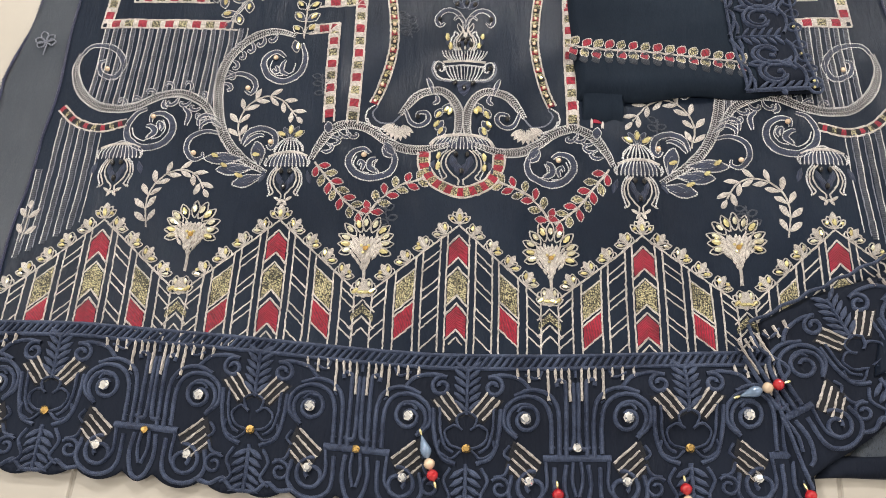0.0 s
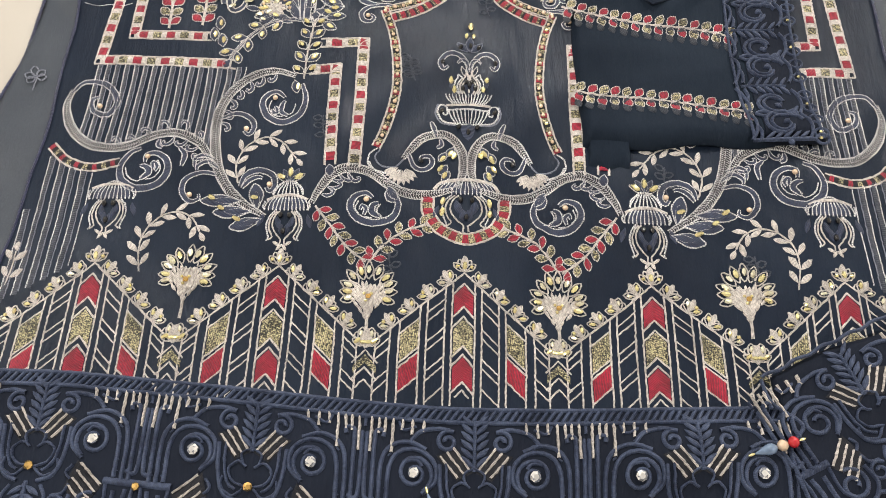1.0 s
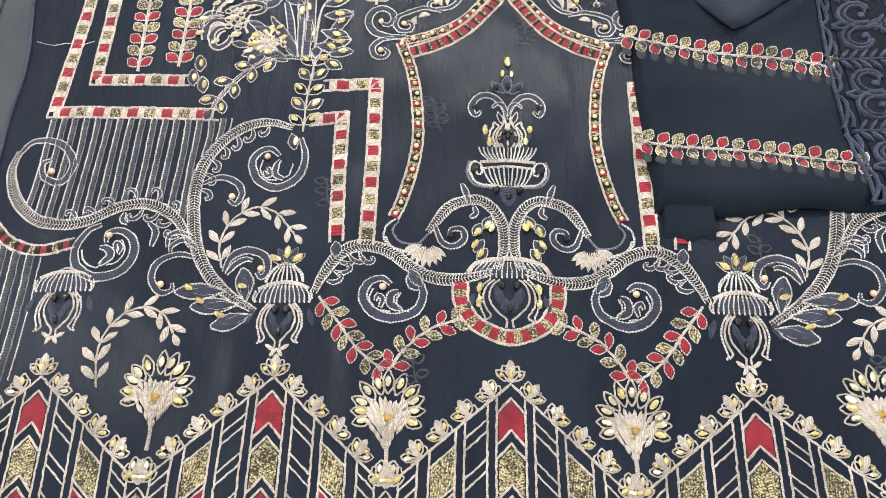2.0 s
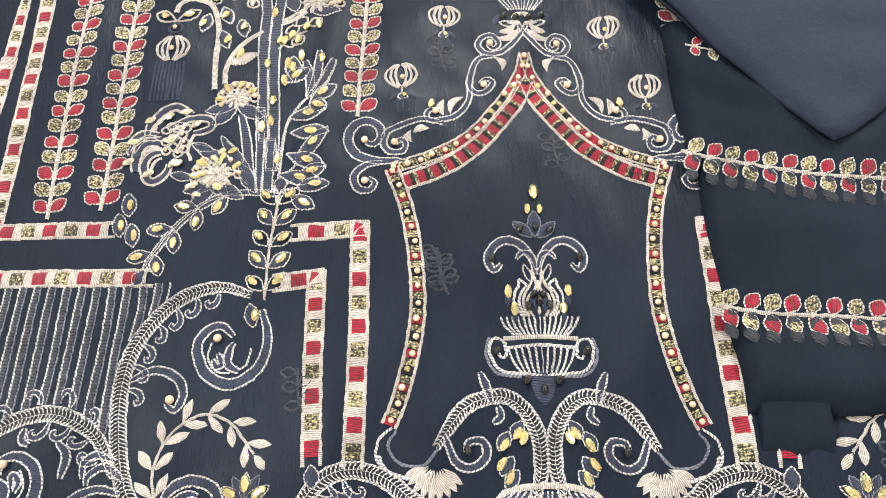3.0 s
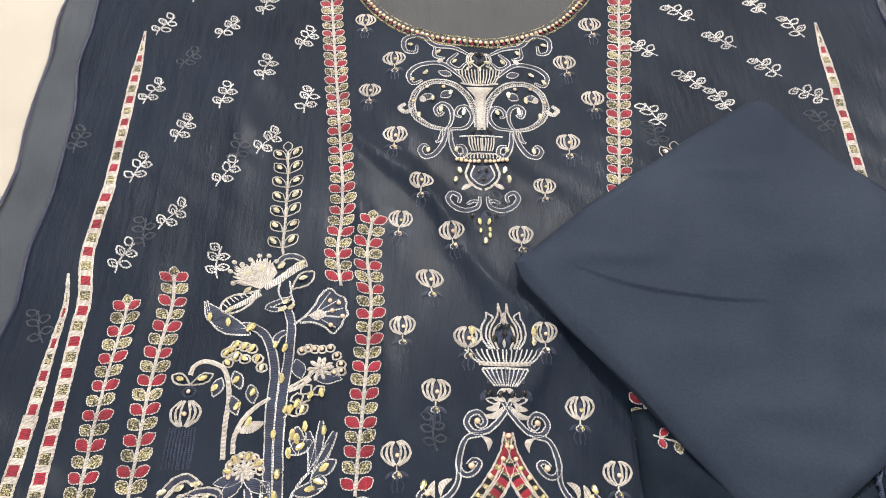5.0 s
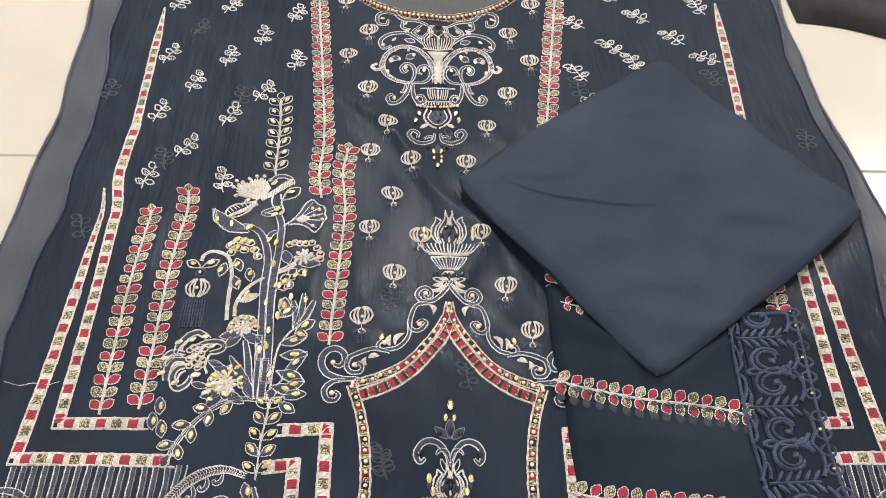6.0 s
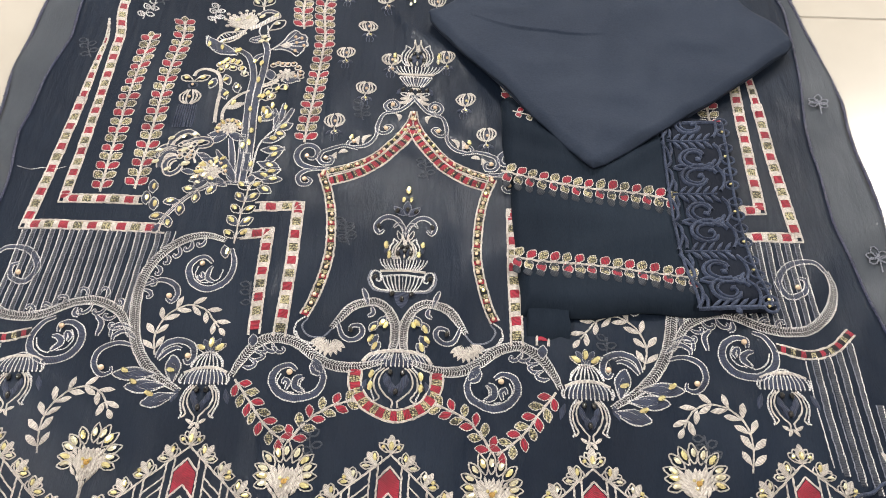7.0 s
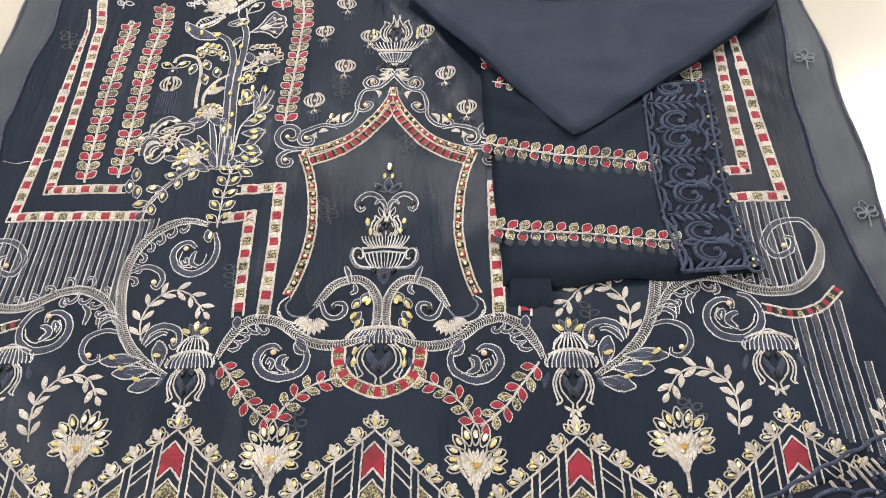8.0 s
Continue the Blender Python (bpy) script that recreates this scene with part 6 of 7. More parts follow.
    for x, y in [(-0.2499, 0.4702), (-0.2538, 0.4563), (-0.2447, 0.4491)]:
        s.leaf(x, y - 0.006, 100, 0.017, 0.009, STEEL, SILVER)
        s.stone("gold", x, y + 0.002, 90, 0.9)
    s.both("leaf_spray", shirt, "drooping leaf spray with gold stones")

    # little spray at the lower side
    s = Sew()
    s.vine([(-0.3955, 0.1842), (-0.3938, 0.2002), (-0.3939, 0.2165)], 0.010, 0.014, 0.006, (CREAM,), 40, 0.0014, 0.55)
    s.both("leaf_sprig", shirt, "small cream leaf sprig at the edge")


plant()


# -- neckline and the vase under it
def neckline():
    s = Sew()
    arc = spiral(0, NECK_Y, NECK_R + 0.002, NECK_R + 0.002, 180, 0.5, 90)
    for k in (-0.006, 0.006):
        s.strip(spiral(0, NECK_Y, NECK_R + k, NECK_R + k, 180, 0.5, 110), 0.0022, OLIVE, 0.0012)
    n = 74
    for i in range(n):
        a = math.pi + math.pi * (i + 0.5) / n
        b = math.pi + math.pi * (i + 1.0) / n
        s.strip(np.array([(NECK_R * math.cos(a), NECK_Y + NECK_R * math.sin(a)), (NECK_R * math.cos(b), NECK_Y + NECK_R * math.sin(b))]), 0.0070, RED if i % 2 else OLIVE, 0.0006)
        s.stone("pearl", NECK_R * math.cos(a), NECK_Y + NECK_R * math.sin(a), 0, 0.95)
    s.emit("neckline_band", shirt, "round neckline band of crimson, gold and pearls")

    s = Sew()
    ear = [(-0.0047, 0.8784), (-0.0063, 0.8952), (-0.011, 0.9154), (-0.0249, 0.9323), (-0.0444, 0.9361), (-0.0601, 0.9256), (-0.0656, 0.9059), (-0.0607, 0.8894), (-0.0473, 0.8782), (-0.0321, 0.8748)]
    s.feather(ear, 0.0058)
    s.piped([(-0.0321, 0.8762), (-0.0279, 0.8866), (-0.0288, 0.9008), (-0.0365, 0.9073), (-0.0433, 0.9008), (-0.0402, 0.8922), (-0.0355, 0.8965)], 0.0036)
    s.piped([(-0.0321, 0.8748), (-0.0153, 0.8783), (-0.0084, 0.8917), (-0.0133, 0.9038), (-0.0216, 0.9023), (-0.0238, 0.8937), (-0.0187, 0.8909)], 0.0036)
    s.piped([(-0.0321, 0.8755), (-0.0352, 0.8604), (-0.0431, 0.8456), (-0.0521, 0.8416), (-0.0571, 0.8482), (-0.0542, 0.8549), (-0.0491, 0.8522)], 0.0044)
    s.piped([(-0.0371, 0.8727), (-0.0392, 0.8617), (-0.0432, 0.859)], 0.0030)
    s.piped([(-0.029, 0.8727), (-0.0282, 0.857), (-0.0223, 0.8437), (-0.0159, 0.8471), (-0.0182, 0.8551), (-0.0242, 0.855)], 0.0044)
    s.piped([(-0.065, 0.9008), (-0.0716, 0.8951), (-0.0769, 0.9009), (-0.0718, 0.9066)], 0.0040, CREAM)
    s.leaf(*[(-0.0276, 0.9227)][0], 215, 0.013, 0.009, STEEL, ROPE)
    s.leaf(*[(-0.0459, 0.9182)][0], 200, 0.012, 0.008, STEEL, ROPE)
    s.leaf(*[(-0.0563, 0.9095)][0], 70, 0.010, 0.007, CREAM, ROPE)
    s.piped([(-0.0038, 0.7972), (-0.006, 0.7861), (-0.0165, 0.7818), (-0.0269, 0.786), (-0.032, 0.7945), (-0.0282, 0.8013), (-0.0215, 0.797), (-0.0226, 0.7897)], 0.0044)
    s.piped([(-0.004, 0.791), (-0.0097, 0.7922), (-0.0154, 0.7885)], 0.0030)
    s.cord([(-0.0126, 0.8352), (-0.0158, 0.821), (-0.0093, 0.8096), (-0.0017, 0.8047)], CREAM, 0.0022)
    s.cord([(-0.0078, 0.8327), (-0.011, 0.821), (-0.0053, 0.8122), (-0.0006, 0.8097)], SILVER, 0.0015)
    s.leaf(*[(-0.0102, 0.8121)][0], 215, 0.012, 0.005, CREAM)
    s.stones_at("pale", [(-0.0211, 0.8261), (-0.0246, 0.8158), (-0.0381, 0.8994), (-0.0165, 0.8966), (-0.0496, 0.8482), (-0.0242, 0.8503), (-0.0459, 0.9131), (-0.0287, 0.9205), (-0.0586, 0.8915)])
    s.stones_at("pearl", [(-0.0234, 0.8384), (-0.0195, 0.8378), (-0.0155, 0.8372), (-0.0116, 0.8365), (-0.0077, 0.8366), (-0.0037, 0.8366), (-0.0354, 0.9278), (-0.0512, 0.9278), (-0.0641, 0.9095)], size=0.9)
    s.stones_at("jet", [(-0.0088, 0.8728), (-0.004, 0.8256)], size=0.8)
    s.stones_at("jet", [(-0.011, 0.7747)], size=0.8)
    s.stones_at("gold", [(-0.0046, 0.7688)], size=0.8)
    # upper scrolls under the neckline
    s.piped([(-0.0179, 0.9439), (-0.0374, 0.9626), (-0.0568, 0.9604), (-0.0693, 0.948), (-0.0656, 0.934), (-0.0561, 0.9378)], 0.0046)
    s.piped([(-0.0083, 0.9727), (-0.0247, 0.9841), (-0.0445, 0.9898), (-0.0581, 1.0037), (-0.0746, 0.9995), (-0.0739, 0.9816), (-0.0639, 0.9788), (-0.0623, 0.9896)], 0.0046)
    s.piped([(-0.0444, 0.9868), (-0.0442, 0.9741), (-0.0343, 0.9703)], 0.0034)
    s.piped([(-0.0213, 0.9773), (-0.031, 0.9646), (-0.0212, 0.9552), (-0.0135, 0.9629)], 0.0036)
    s.leaf(*[(-0.0275, 0.9456)][0], 160, 0.014, 0.008, STEEL, ROPE)
    s.leaf(*[(-0.0407, 0.9625)][0], 70, 0.010, 0.006, CREAM)
    s.stones_at("pale", [(-0.0658, 0.9386), (-0.0689, 0.9896), (-0.041, 0.979), (-0.0245, 0.9647), (-0.0532, 0.9481), (-0.0083, 0.963)], 30, 0.85)
    s.both("vase_scroll", shirt, "cream and grey scroll handle of the vase motif")

    s = Sew()
    y = [q[1] for q in [(-0.0005, 0.7484), (0.0005, 0.7838), (0.0012, 0.8059), (0.0024, 0.8439), (0.0026, 0.8505), (0.0031, 0.866), (0.0033, 0.8757), (0.0049, 0.928), (0.0052, 0.9377), (0.0057, 0.9545)]]
    ribs(s, -0.0095, 0.0095, y[4] - 0.001, y[5], -0.0125, 0.0125, 9, CREAM)
    ribs(s, -0.019, 0.019, y[3] - 0.003, y[3] + 0.002, -0.019, 0.019, 13, CREAM)
    s.cord([(-0.021, y[3] + 0.0025), (0, y[3] + 0.003), (0.021, y[3] + 0.0025)], SILVER, 0.0018)
    s.cord([(-0.021, y[5] + 0.001), (0, y[5] + 0.003), (0.021, y[5] + 0.001)], SILVER, 0.0018)
    ribs(s, -0.015, 0.015, y[8] - 0.002, y[9], -0.021, 0.021, 13, CREAM)
    s.cord([(-0.019, y[8] - 0.002), (0, y[8] - 0.0035), (0.019, y[8] - 0.002)], CREAM, 0.0024)
    s.fill([(-0.014, y[7] + 0.003), (0.014, y[7] + 0.003), (0.006, y[7] - 0.010), (0.0045, y[6]), (-0.0045, y[6]), (-0.006, y[7] - 0.010)], CREAM, 90, 0.0010)
    s.fill([(0.011 * math.cos(radians(a)), y[2] + 0.015 + 0.012 * math.sin(radians(a))) for a in range(0, 360, 30)], STEEL, 90)
    flame(s, 0, y[9] + 0.001, 0.026, 0.022, 3)
    for k in (-1, 0, 1):
        s.stone("jet", k * 0.0075, y[6] - 0.001, 90, 0.8)
        s.stone("pale", k * 0.012, y[9], 90, 0.8)
    s.stone("jet", 0, y[2] + 0.010, 90, 0.9)
    for x, dy in ((-0.004, 0.011), (0.005, 0.012), (0.005, 0.006)):
        s.stone("gold", x, y[0] + dy, 90, 0.7)
    s.stone("pale", 0, y[0], 90, 1.0)
    s.leaf(0, y[1] - 0.003, -90, 0.015, 0.008, STEEL)
    s.emit("vase", shirt, "cream ribbed vase under the neckline with jet stones")


neckline()


# ---- hem lace ----
hem_lace = tagged(empty("lace_trim", 0, 0.03, FLOOR_Z), "navy corded lace trim with crystals and scalloped edge", "lace trim")
UNIT = 0.173


def hem_top(x):
    return 0.092 - 0.0045 * math.cos((x - 0.045) / 0.13) + 0.013 * min(1, max(0, (-x - 0.02) / 0.3)) + 0.004 * max(0, x / 0.2)


def scallop(x):
    """Depth of the lace under its heading."""
    u = ((x - 0.010) / UNIT + 0.5) % 1.0 - 0.5
    u = abs(u) * UNIT
    return 0.118 + 0.0095 * abs(math.sin(math.pi * (u + 0.006) / 0.0400)) ** 0.7


def hem_wave(x, y):
    w = 0.0016 + 0.0009 * math.sin(38 * x + 20 * y) + 0.0008 * math.sin(71 * y + 11 * x)
    k = math.exp(-((x - 0.17) / 0.09) ** 2)
    return w + 0.011 * k * max(0, math.sin((0.09 - y + 0.03 * (x - 0.17)) * 44)) ** 1.5


def lace_sheet(name, x0, x1, top, depth, wave, parent, mat, label=""):
    cols, rows = max(20, int((x1 - x0) / 0.0035)), 22
    v, f = [], []
    for j in range(rows + 1):
        for i in range(cols + 1):
            x = x0 + (x1 - x0) * i / cols
            y = top(x) - depth(x) * j / rows
            v.append((x, y, wave(x, y)))
    n, q = len(v), cols + 1
    v += [(x, y, z - 0.0008) for x, y, z in v]
    for j in range(rows):
        for i in range(cols):
            a = j * q + i
            f.append((a, a + q, a + q + 1, a + 1))
            f.append((n + a, n + a + 1, n + a + q + 1, n + a + q))
    rim = list(range(q)) + [j * q + cols for j in range(1, rows + 1)] + [rows * q + i for i in range(cols - 1, -1, -1)] + [j * q for j in range(rows - 1, 0, -1)]
    for a, b in zip(rim, rim[1:] + rim[:1]):
        f.append((a, b, n + b, n + a))
    return under(mesh_object(name, v, f, [mat], None, label), parent)


def lace_repeat(s, f, k, light=True, thick=0.0036):
    """Half of one repeat of the lace, k = -1 or 1 for its side; f sets it in place."""
    def m(pts):
        return [f(k * u, v) for u, v in pts]

    def rope(pts, w=thick, h=0.0022):
        s.strip(curve(m(pts), 0.0022), w, LACE, h, cols=5)

    def curl(cu, cv, r, a0, turns, w=thick):
        s.strip(np.array(m(spiral(cu, cv, r, r * 0.25, a0, turns, 26))), w, LACE, 0.0022, cols=5)

    curl(-0.021, -0.027, 0.0090, 60, 1.35)
    rope([(-0.0165, -0.019), (-0.028, -0.017), (-0.042, -0.020), (-0.050, -0.028)])
    # snail round the crystal
    curl(-0.0465, -0.053, 0.0150, -60, 1.55)
    rope([(-0.040, -0.068), (-0.030, -0.058), (-0.031, -0.044), (-0.043, -0.035), (-0.058, -0.037), (-0.066, -0.050), (-0.067, -0.080)])
    rope([(-0.0375, -0.034), (-0.052, -0.029), (-0.066, -0.034), (-0.0725, -0.048), (-0.073, -0.082)])
    rope([(-0.027, -0.045), (-0.0255, -0.065), (-0.020, -0.082), (-0.008, -0.088)])
    # columns
    rope([(-0.0785, -0.082), (-0.0785, -0.030), (-0.0765, -0.022), (-0.0715, -0.022), (-0.0720, -0.027)])
    rope([(-0.0845, -0.024), (-0.0845, -0.068), (-0.0815, -0.076), (-0.0760, -0.074)])
    rope([(-0.060, -0.083), (-0.0865, -0.083)], 0.0055, 0.0018)
    # open flower
    for pts in ([(-0.002, -0.077), (-0.013, -0.073), (-0.017, -0.064), (-0.010, -0.058), (-0.003, -0.062)], [(-0.006, -0.060), (-0.008, -0.052), (0.0, -0.047)],
                [(-0.004, -0.078), (-0.012, -0.084), (-0.022, -0.078), (-0.021, -0.070)]):
        rope(pts, thick * 0.62)
    rope([(-0.0005, -0.012), (-0.0005, -0.050)], thick * 0.6)
    rope([(-0.0005, -0.088), (-0.0005, -0.124)], thick * 0.7)
    rope([(-0.0215, -0.0440), (-0.0205, -0.063), (-0.0165, -0.075), (-0.0100, -0.0795)], thick * 0.7)
    rope([(-0.060, -0.0135), (-0.056, -0.020), (-0.046, -0.0165)], thick * 0.7)
    rope([(-0.0405, -0.0475), (-0.0440, -0.0430), (-0.0520, -0.0440)], thick * 0.7)
    rope([(-0.0865, -0.0140), (-0.0865, -0.0200)], thick * 0.7)
    rope([(-0.062, -0.086), (-0.063, -0.104), (-0.058, -0.113)], thick * 0.8)
    rope([(-0.0835, -0.086), (-0.0825, -0.100), (-0.0855, -0.112)], thick * 0.8)
    rope([(-0.012, -0.091), (-0.017, -0.101), (-0.012, -0.113), (-0.020, -0.119)], thick * 0.8)
    rope([(-0.034, -0.0735), (-0.0300, -0.0800), (-0.0345, -0.0850)], thick * 0.7)
    for i in range(6):
        rope([(-0.0700 + 0.0005 * i, -0.084 + 0.0085 * i), (-0.0672 + 0.0005 * i, -0.0815 + 0.0085 * i)], 0.0016, 0.0016)
    # ferns
    for v0, n, step, l in ((-0.015, 6, 0.0064, 0.0150), (-0.091, 5, 0.0066, 0.0150)):
        for i in range(n):
            p = f(0, v0 - i * step)
            q = f(k * l * 0.86, v0 - i * step + (l * 0.75 if v0 > -0.05 else -l * 0.55))
            a = math.degrees(math.atan2(q[1] - p[1], q[0] - p[0]))
            s.leaf(p[0], p[1], a, l, 0.0044, LACE, None, 0.5, h=0.0020)
    # lower ring and scalloped rim
    curl(-0.052, -0.106, 0.0135, 100, -1.4)
    curl(-0.027, -0.106, 0.0085, 40, 1.3, thick * 0.8)
    rope([(-0.036, -0.096), (-0.034, -0.112), (-0.044, -0.122), (-0.058, -0.123), (-0.068, -0.114), (-0.069, -0.090)])
    rope([(-0.078, -0.088), (-0.0765, -0.105), (-0.081, -0.120), (-0.0865, -0.124)])
    rope([(0.0, -0.124), (-0.010, -0.123), (-0.018, -0.116), (-0.028, -0.121), (-0.038, -0.119)])
    rope([(-0.034, -0.088), (-0.030, -0.096), (-0.022, -0.098)], thick * 0.8)
    if light:
        def dash(a, b, w=0.0021):
            s.strip(straight(m([a, b])), w, CREAM, 0.0026)
        for quad in ([(-0.030, -0.038), (-0.0135, -0.0325), (0.0, -0.0500), (-0.0135, -0.0570)], [(-0.037, -0.0695), (-0.060, -0.0870), (-0.0475, -0.1060), (-0.0300, -0.0920)]):
            s.fill(m(quad), BLACKTHREAD, 45, 0.0004)
        for i in range(3):
            dash((-0.0265 + 0.005 * i, -0.0385 + 0.0035 * i), (-0.0125 + 0.0045 * i, -0.0545 + 0.003 * i))
        for u, l in ((-0.0400, 0.008), (-0.0490, 0.011), (-0.0570, 0.008), (-0.0645, 0.026), (-0.0705, 0.011), (-0.0755, 0.012), (-0.0815, 0.027)):
            dash((u, -0.0118), (u - 0.0006, -0.0125 - l), 0.0024)
        for i in range(4):
            dash((-0.040 + 0.0020 * i, -0.0715 - 0.006 * i), (-0.0585 + 0.003 * i, -0.087 - 0.0058 * i))


def heading(s, line):
    """The corded heading: two ropes with slanting bars between."""
    n = normals(line)
    s.strip(line, 0.0036, LACE, 0.0022, cols=5)
    s.strip(line - n * 0.0105, 0.0036, LACE, 0.0022, cols=5)
    L = lengths(line)[-1]
    k = int(L / 0.0058)
    for i in range(k):
        p, a = at_length(line, L * (i + 0.5) / k)
        d, m = np.array([math.cos(a), math.sin(a)]), np.array([-math.sin(a), math.cos(a)])
        s.strip(np.array([p - m * 0.001 + d * 0.003, p - m * 0.0052, p - m * 0.0095 - d * 0.003]), 0.0030, LACE, 0.0020, cols=5)


def hem():
    lace_sheet("lace_ground", -0.445, 0.275, hem_top, scallop, lambda x, y: hem_wave(x, y) - 0.0002, hem_lace, NET)
    place = lambda x, y: (x, y, hem_wave(x, y))
    s = Sew()
    heading(s, np.array([(-0.44 + 0.003 * i, hem_top(-0.44 + 0.003 * i) - 0.001) for i in range(236)]))
    s.emit("lace_heading", hem_lace, "twisted navy cord heading", place=place)
    for i in range(-2, 2):
        cx = 0.010 + i * UNIT
        for k in (-1, 1):
            if cx + k * 0.08 > 0.29 or cx + k * 0.04 < -0.44:
                continue
            s = Sew()
            lace_repeat(s, lambda u, v: (cx + u, hem_top(cx + u) + v), k)
            for kind, u, v, z in (("crystal", -0.0465, -0.053, 1.0), ("crystal", -0.049, -0.101, 0.85)):
                s.stone(kind, cx + k * u, hem_top(cx + k * u) + v, random.uniform(0, 40), z, 0.0022)
            if k < 0:
                s.stone("amber", cx, hem_top(cx) - 0.0765, 0, 0.95, 0.0020)
                s.stone("crystal" if i == 1 else "amber", cx - 0.0865, hem_top(cx) - 0.079, 0, 0.85, 0.0024)
            s.emit("lace_scroll", hem_lace, "raised navy cord scrolls with cream dashes", place=place)


hem()

# corner of the hem turned back over the shirt
turned = tagged(empty("turned_hem_corner", 0.31, 0.08, FLOOR_Z), "turned-back corner of navy shirt cloth with corded lace", "cloth corner")
TC, TA = (0.238, 0.118), 27.0


def turn_place(u, v):
    a = radians(TA)
    return (TC[0] + u * math.cos(a) - v * math.sin(a), TC[1] + u * math.sin(a) + v * math.cos(a))


def turn_height(x, y):
    d = (x - TC[0]) * math.cos(radians(TA)) + (y - TC[1]) * math.sin(radians(TA))
    return 0.0078 + 0.0035 * math.sin(16 * d + 0.6) + 0.0022 * math.sin(48 * y + 21 * x) + 0.0012 * math.sin(95 * x)


def turned_corner():
    def patch(name, corners, nu, nv, mat, lift, label=""):
        v, f = [], []
        a, b, c, d = [np.array(q) for q in corners]
        for j in range(nv + 1):
            for i in range(nu + 1):
                p = (a * (1 - i / nu) + b * i / nu) * (1 - j / nv) + (d * (1 - i / nu) + c * i / nu) * j / nv
                e = min(i, nu - i, j, nv - j)
                drop = 0.0035 * max(0, 1 - e / 2.5) ** 2
                wob = 0.0016 * math.sin(40 * (p[0] + p[1])) if e == 0 else 0
                v.append((p[0] + wob, p[1] - wob, turn_height(*p) + lift - drop))
        n, q = len(v), nu + 1
        v += [(x, y, z - 0.0012) for x, y, z in v]
        for j in range(nv):
            for i in range(nu):
                k = j * q + i
                f.append((k, k + 1, k + q + 1, k + q))
                f.append((n + k, n + k + q, n + k + q + 1, n + k + 1))
        rim = list(range(q)) + [j * q + nu for j in range(1, nv + 1)] + [nv * q + i for i in range(nu - 1, -1, -1)] + [j * q for j in range(nv - 1, 0, -1)]
        f += [(a1, n + a1, n + b1, b1) for a1, b1 in zip(rim, rim[1:] + rim[:1])]
        return under(mesh_object(name, v, f, [mat], None, label), turned)

    patch("cloth", [(0.262, -0.014), (0.352, 0.056), (0.47, 0.215), (0.245, 0.122)], 44, 40, NET, -0.0025, "dark navy lace ground")
    patch("cloth_back", [(0.330, 0.075), (0.44, 0.110), (0.47, 0.205), (0.350, 0.140)], 26, 26, NAVY, 0.0022, "plain navy georgette")
    patch("sheer_edge", [(0.292, -0.002), (0.46, 0.004), (0.47, 0.100), (0.335, 0.060)], 24, 16, ORGANZA, -0.0095, "sheer grey-blue selvedge")
    patch("dark_strip", [(0.278, -0.004), (0.46, 0.010), (0.46, 0.026), (0.288, 0.014)], 24, 8, NET, -0.0070, "narrow dark navy fold")
    place = lambda x, y: (x, y, turn_height(x, y) - 0.0022)
    for ox, k in ((0.065, -1), (0.065, 1)):
        s = Sew()
        lace_repeat(s, lambda u, v: turn_place(u + ox, v * 0.95 + 0.002), k, True)
        s.emit("lace_scroll", turned, "raised navy cord scrolls", place=place)
    s = Sew()
    s.strip(np.array([turn_place(0.004 * i, 0.001 + 0.001 * math.sin(i)) for i in range(48)]), 0.0030, LACE, 0.0022, cols=5)
    s.strip(curve([turn_place(-0.001, 0.0), turn_place(-0.004, -0.020), turn_place(0.006, -0.045), (0.252, 0.060), (0.262, 0.02), (0.272, -0.012)]), 0.0032, LACE, 0.0022, cols=5)
    s.emit("lace_edge", turned, "bound navy lace edge", place=place)


turned_corner()


# ---- bead tassels ----
def bead(name, r, length, mat, m, parent, tip=1.0):
    """A bead turned about its thread, with small holes' shoulders at the ends."""
    prof = []
    for i in range(9):
        t = i / 8
        k = math.sin(math.pi * t) ** 0.6 if tip == 1.0 else (math.sin(math.pi * min(1, t * 0.5 + 0.02 + 0.48 * t ** 3)) ** 0.9)
        prof.append((max(k, 0.12) * r, (t - 0.5) * length))
    n, v, f = 14, [], []
    for rr, z in prof:
        v += [(rr * math.cos(2 * math.pi * i / n), rr * math.sin(2 * math.pi * i / n), z) for i in range(n)]
    for j in range(8):
        f += [(j * n + i, j * n + (i + 1) % n, (j + 1) * n + (i + 1) % n, (j + 1) * n + i) for i in range(n)]
    f += [tuple(range(n - 1, -1, -1)), tuple(8 * n + i for i in range(n))]
    v = [tuple(m @ Vector(q)) for q in v]
    return under(mesh_object(name, v, f, [mat]), parent)


def tassel(x, y, z, ang, parts):
    t = tagged(empty("bead_tassel", x, y, z), "short bead tassel of red, pearl and blue beads on the lace", "tassel", "bead tassels")
    s, a = 0.0, radians(ang)
    d = Vector((math.cos(a), math.sin(a), 0))
    for kind in parts:
        r, l, mat, name = {"r": (0.0048, 0.0096, REDBEAD, "red_bead"), "p": (0.0046, 0.0092, PEARL, "pearl_bead"),
                           "b": (0.0046, 0.0190, BLUEBEAD, "drop_bead"), "g": (0.0012, 0.0060, GOLD, "gold_pin")}[kind]
        c = Vector((x, y, z)) + d * (s + l / 2)
        bead(name, r, l, mat, Matrix.Translation(c) @ d.to_track_quat("Z", "Y").to_matrix().to_4x4(), t, 0.5 if kind == "b" else 1.0)
        s += l * 0.96
    return t


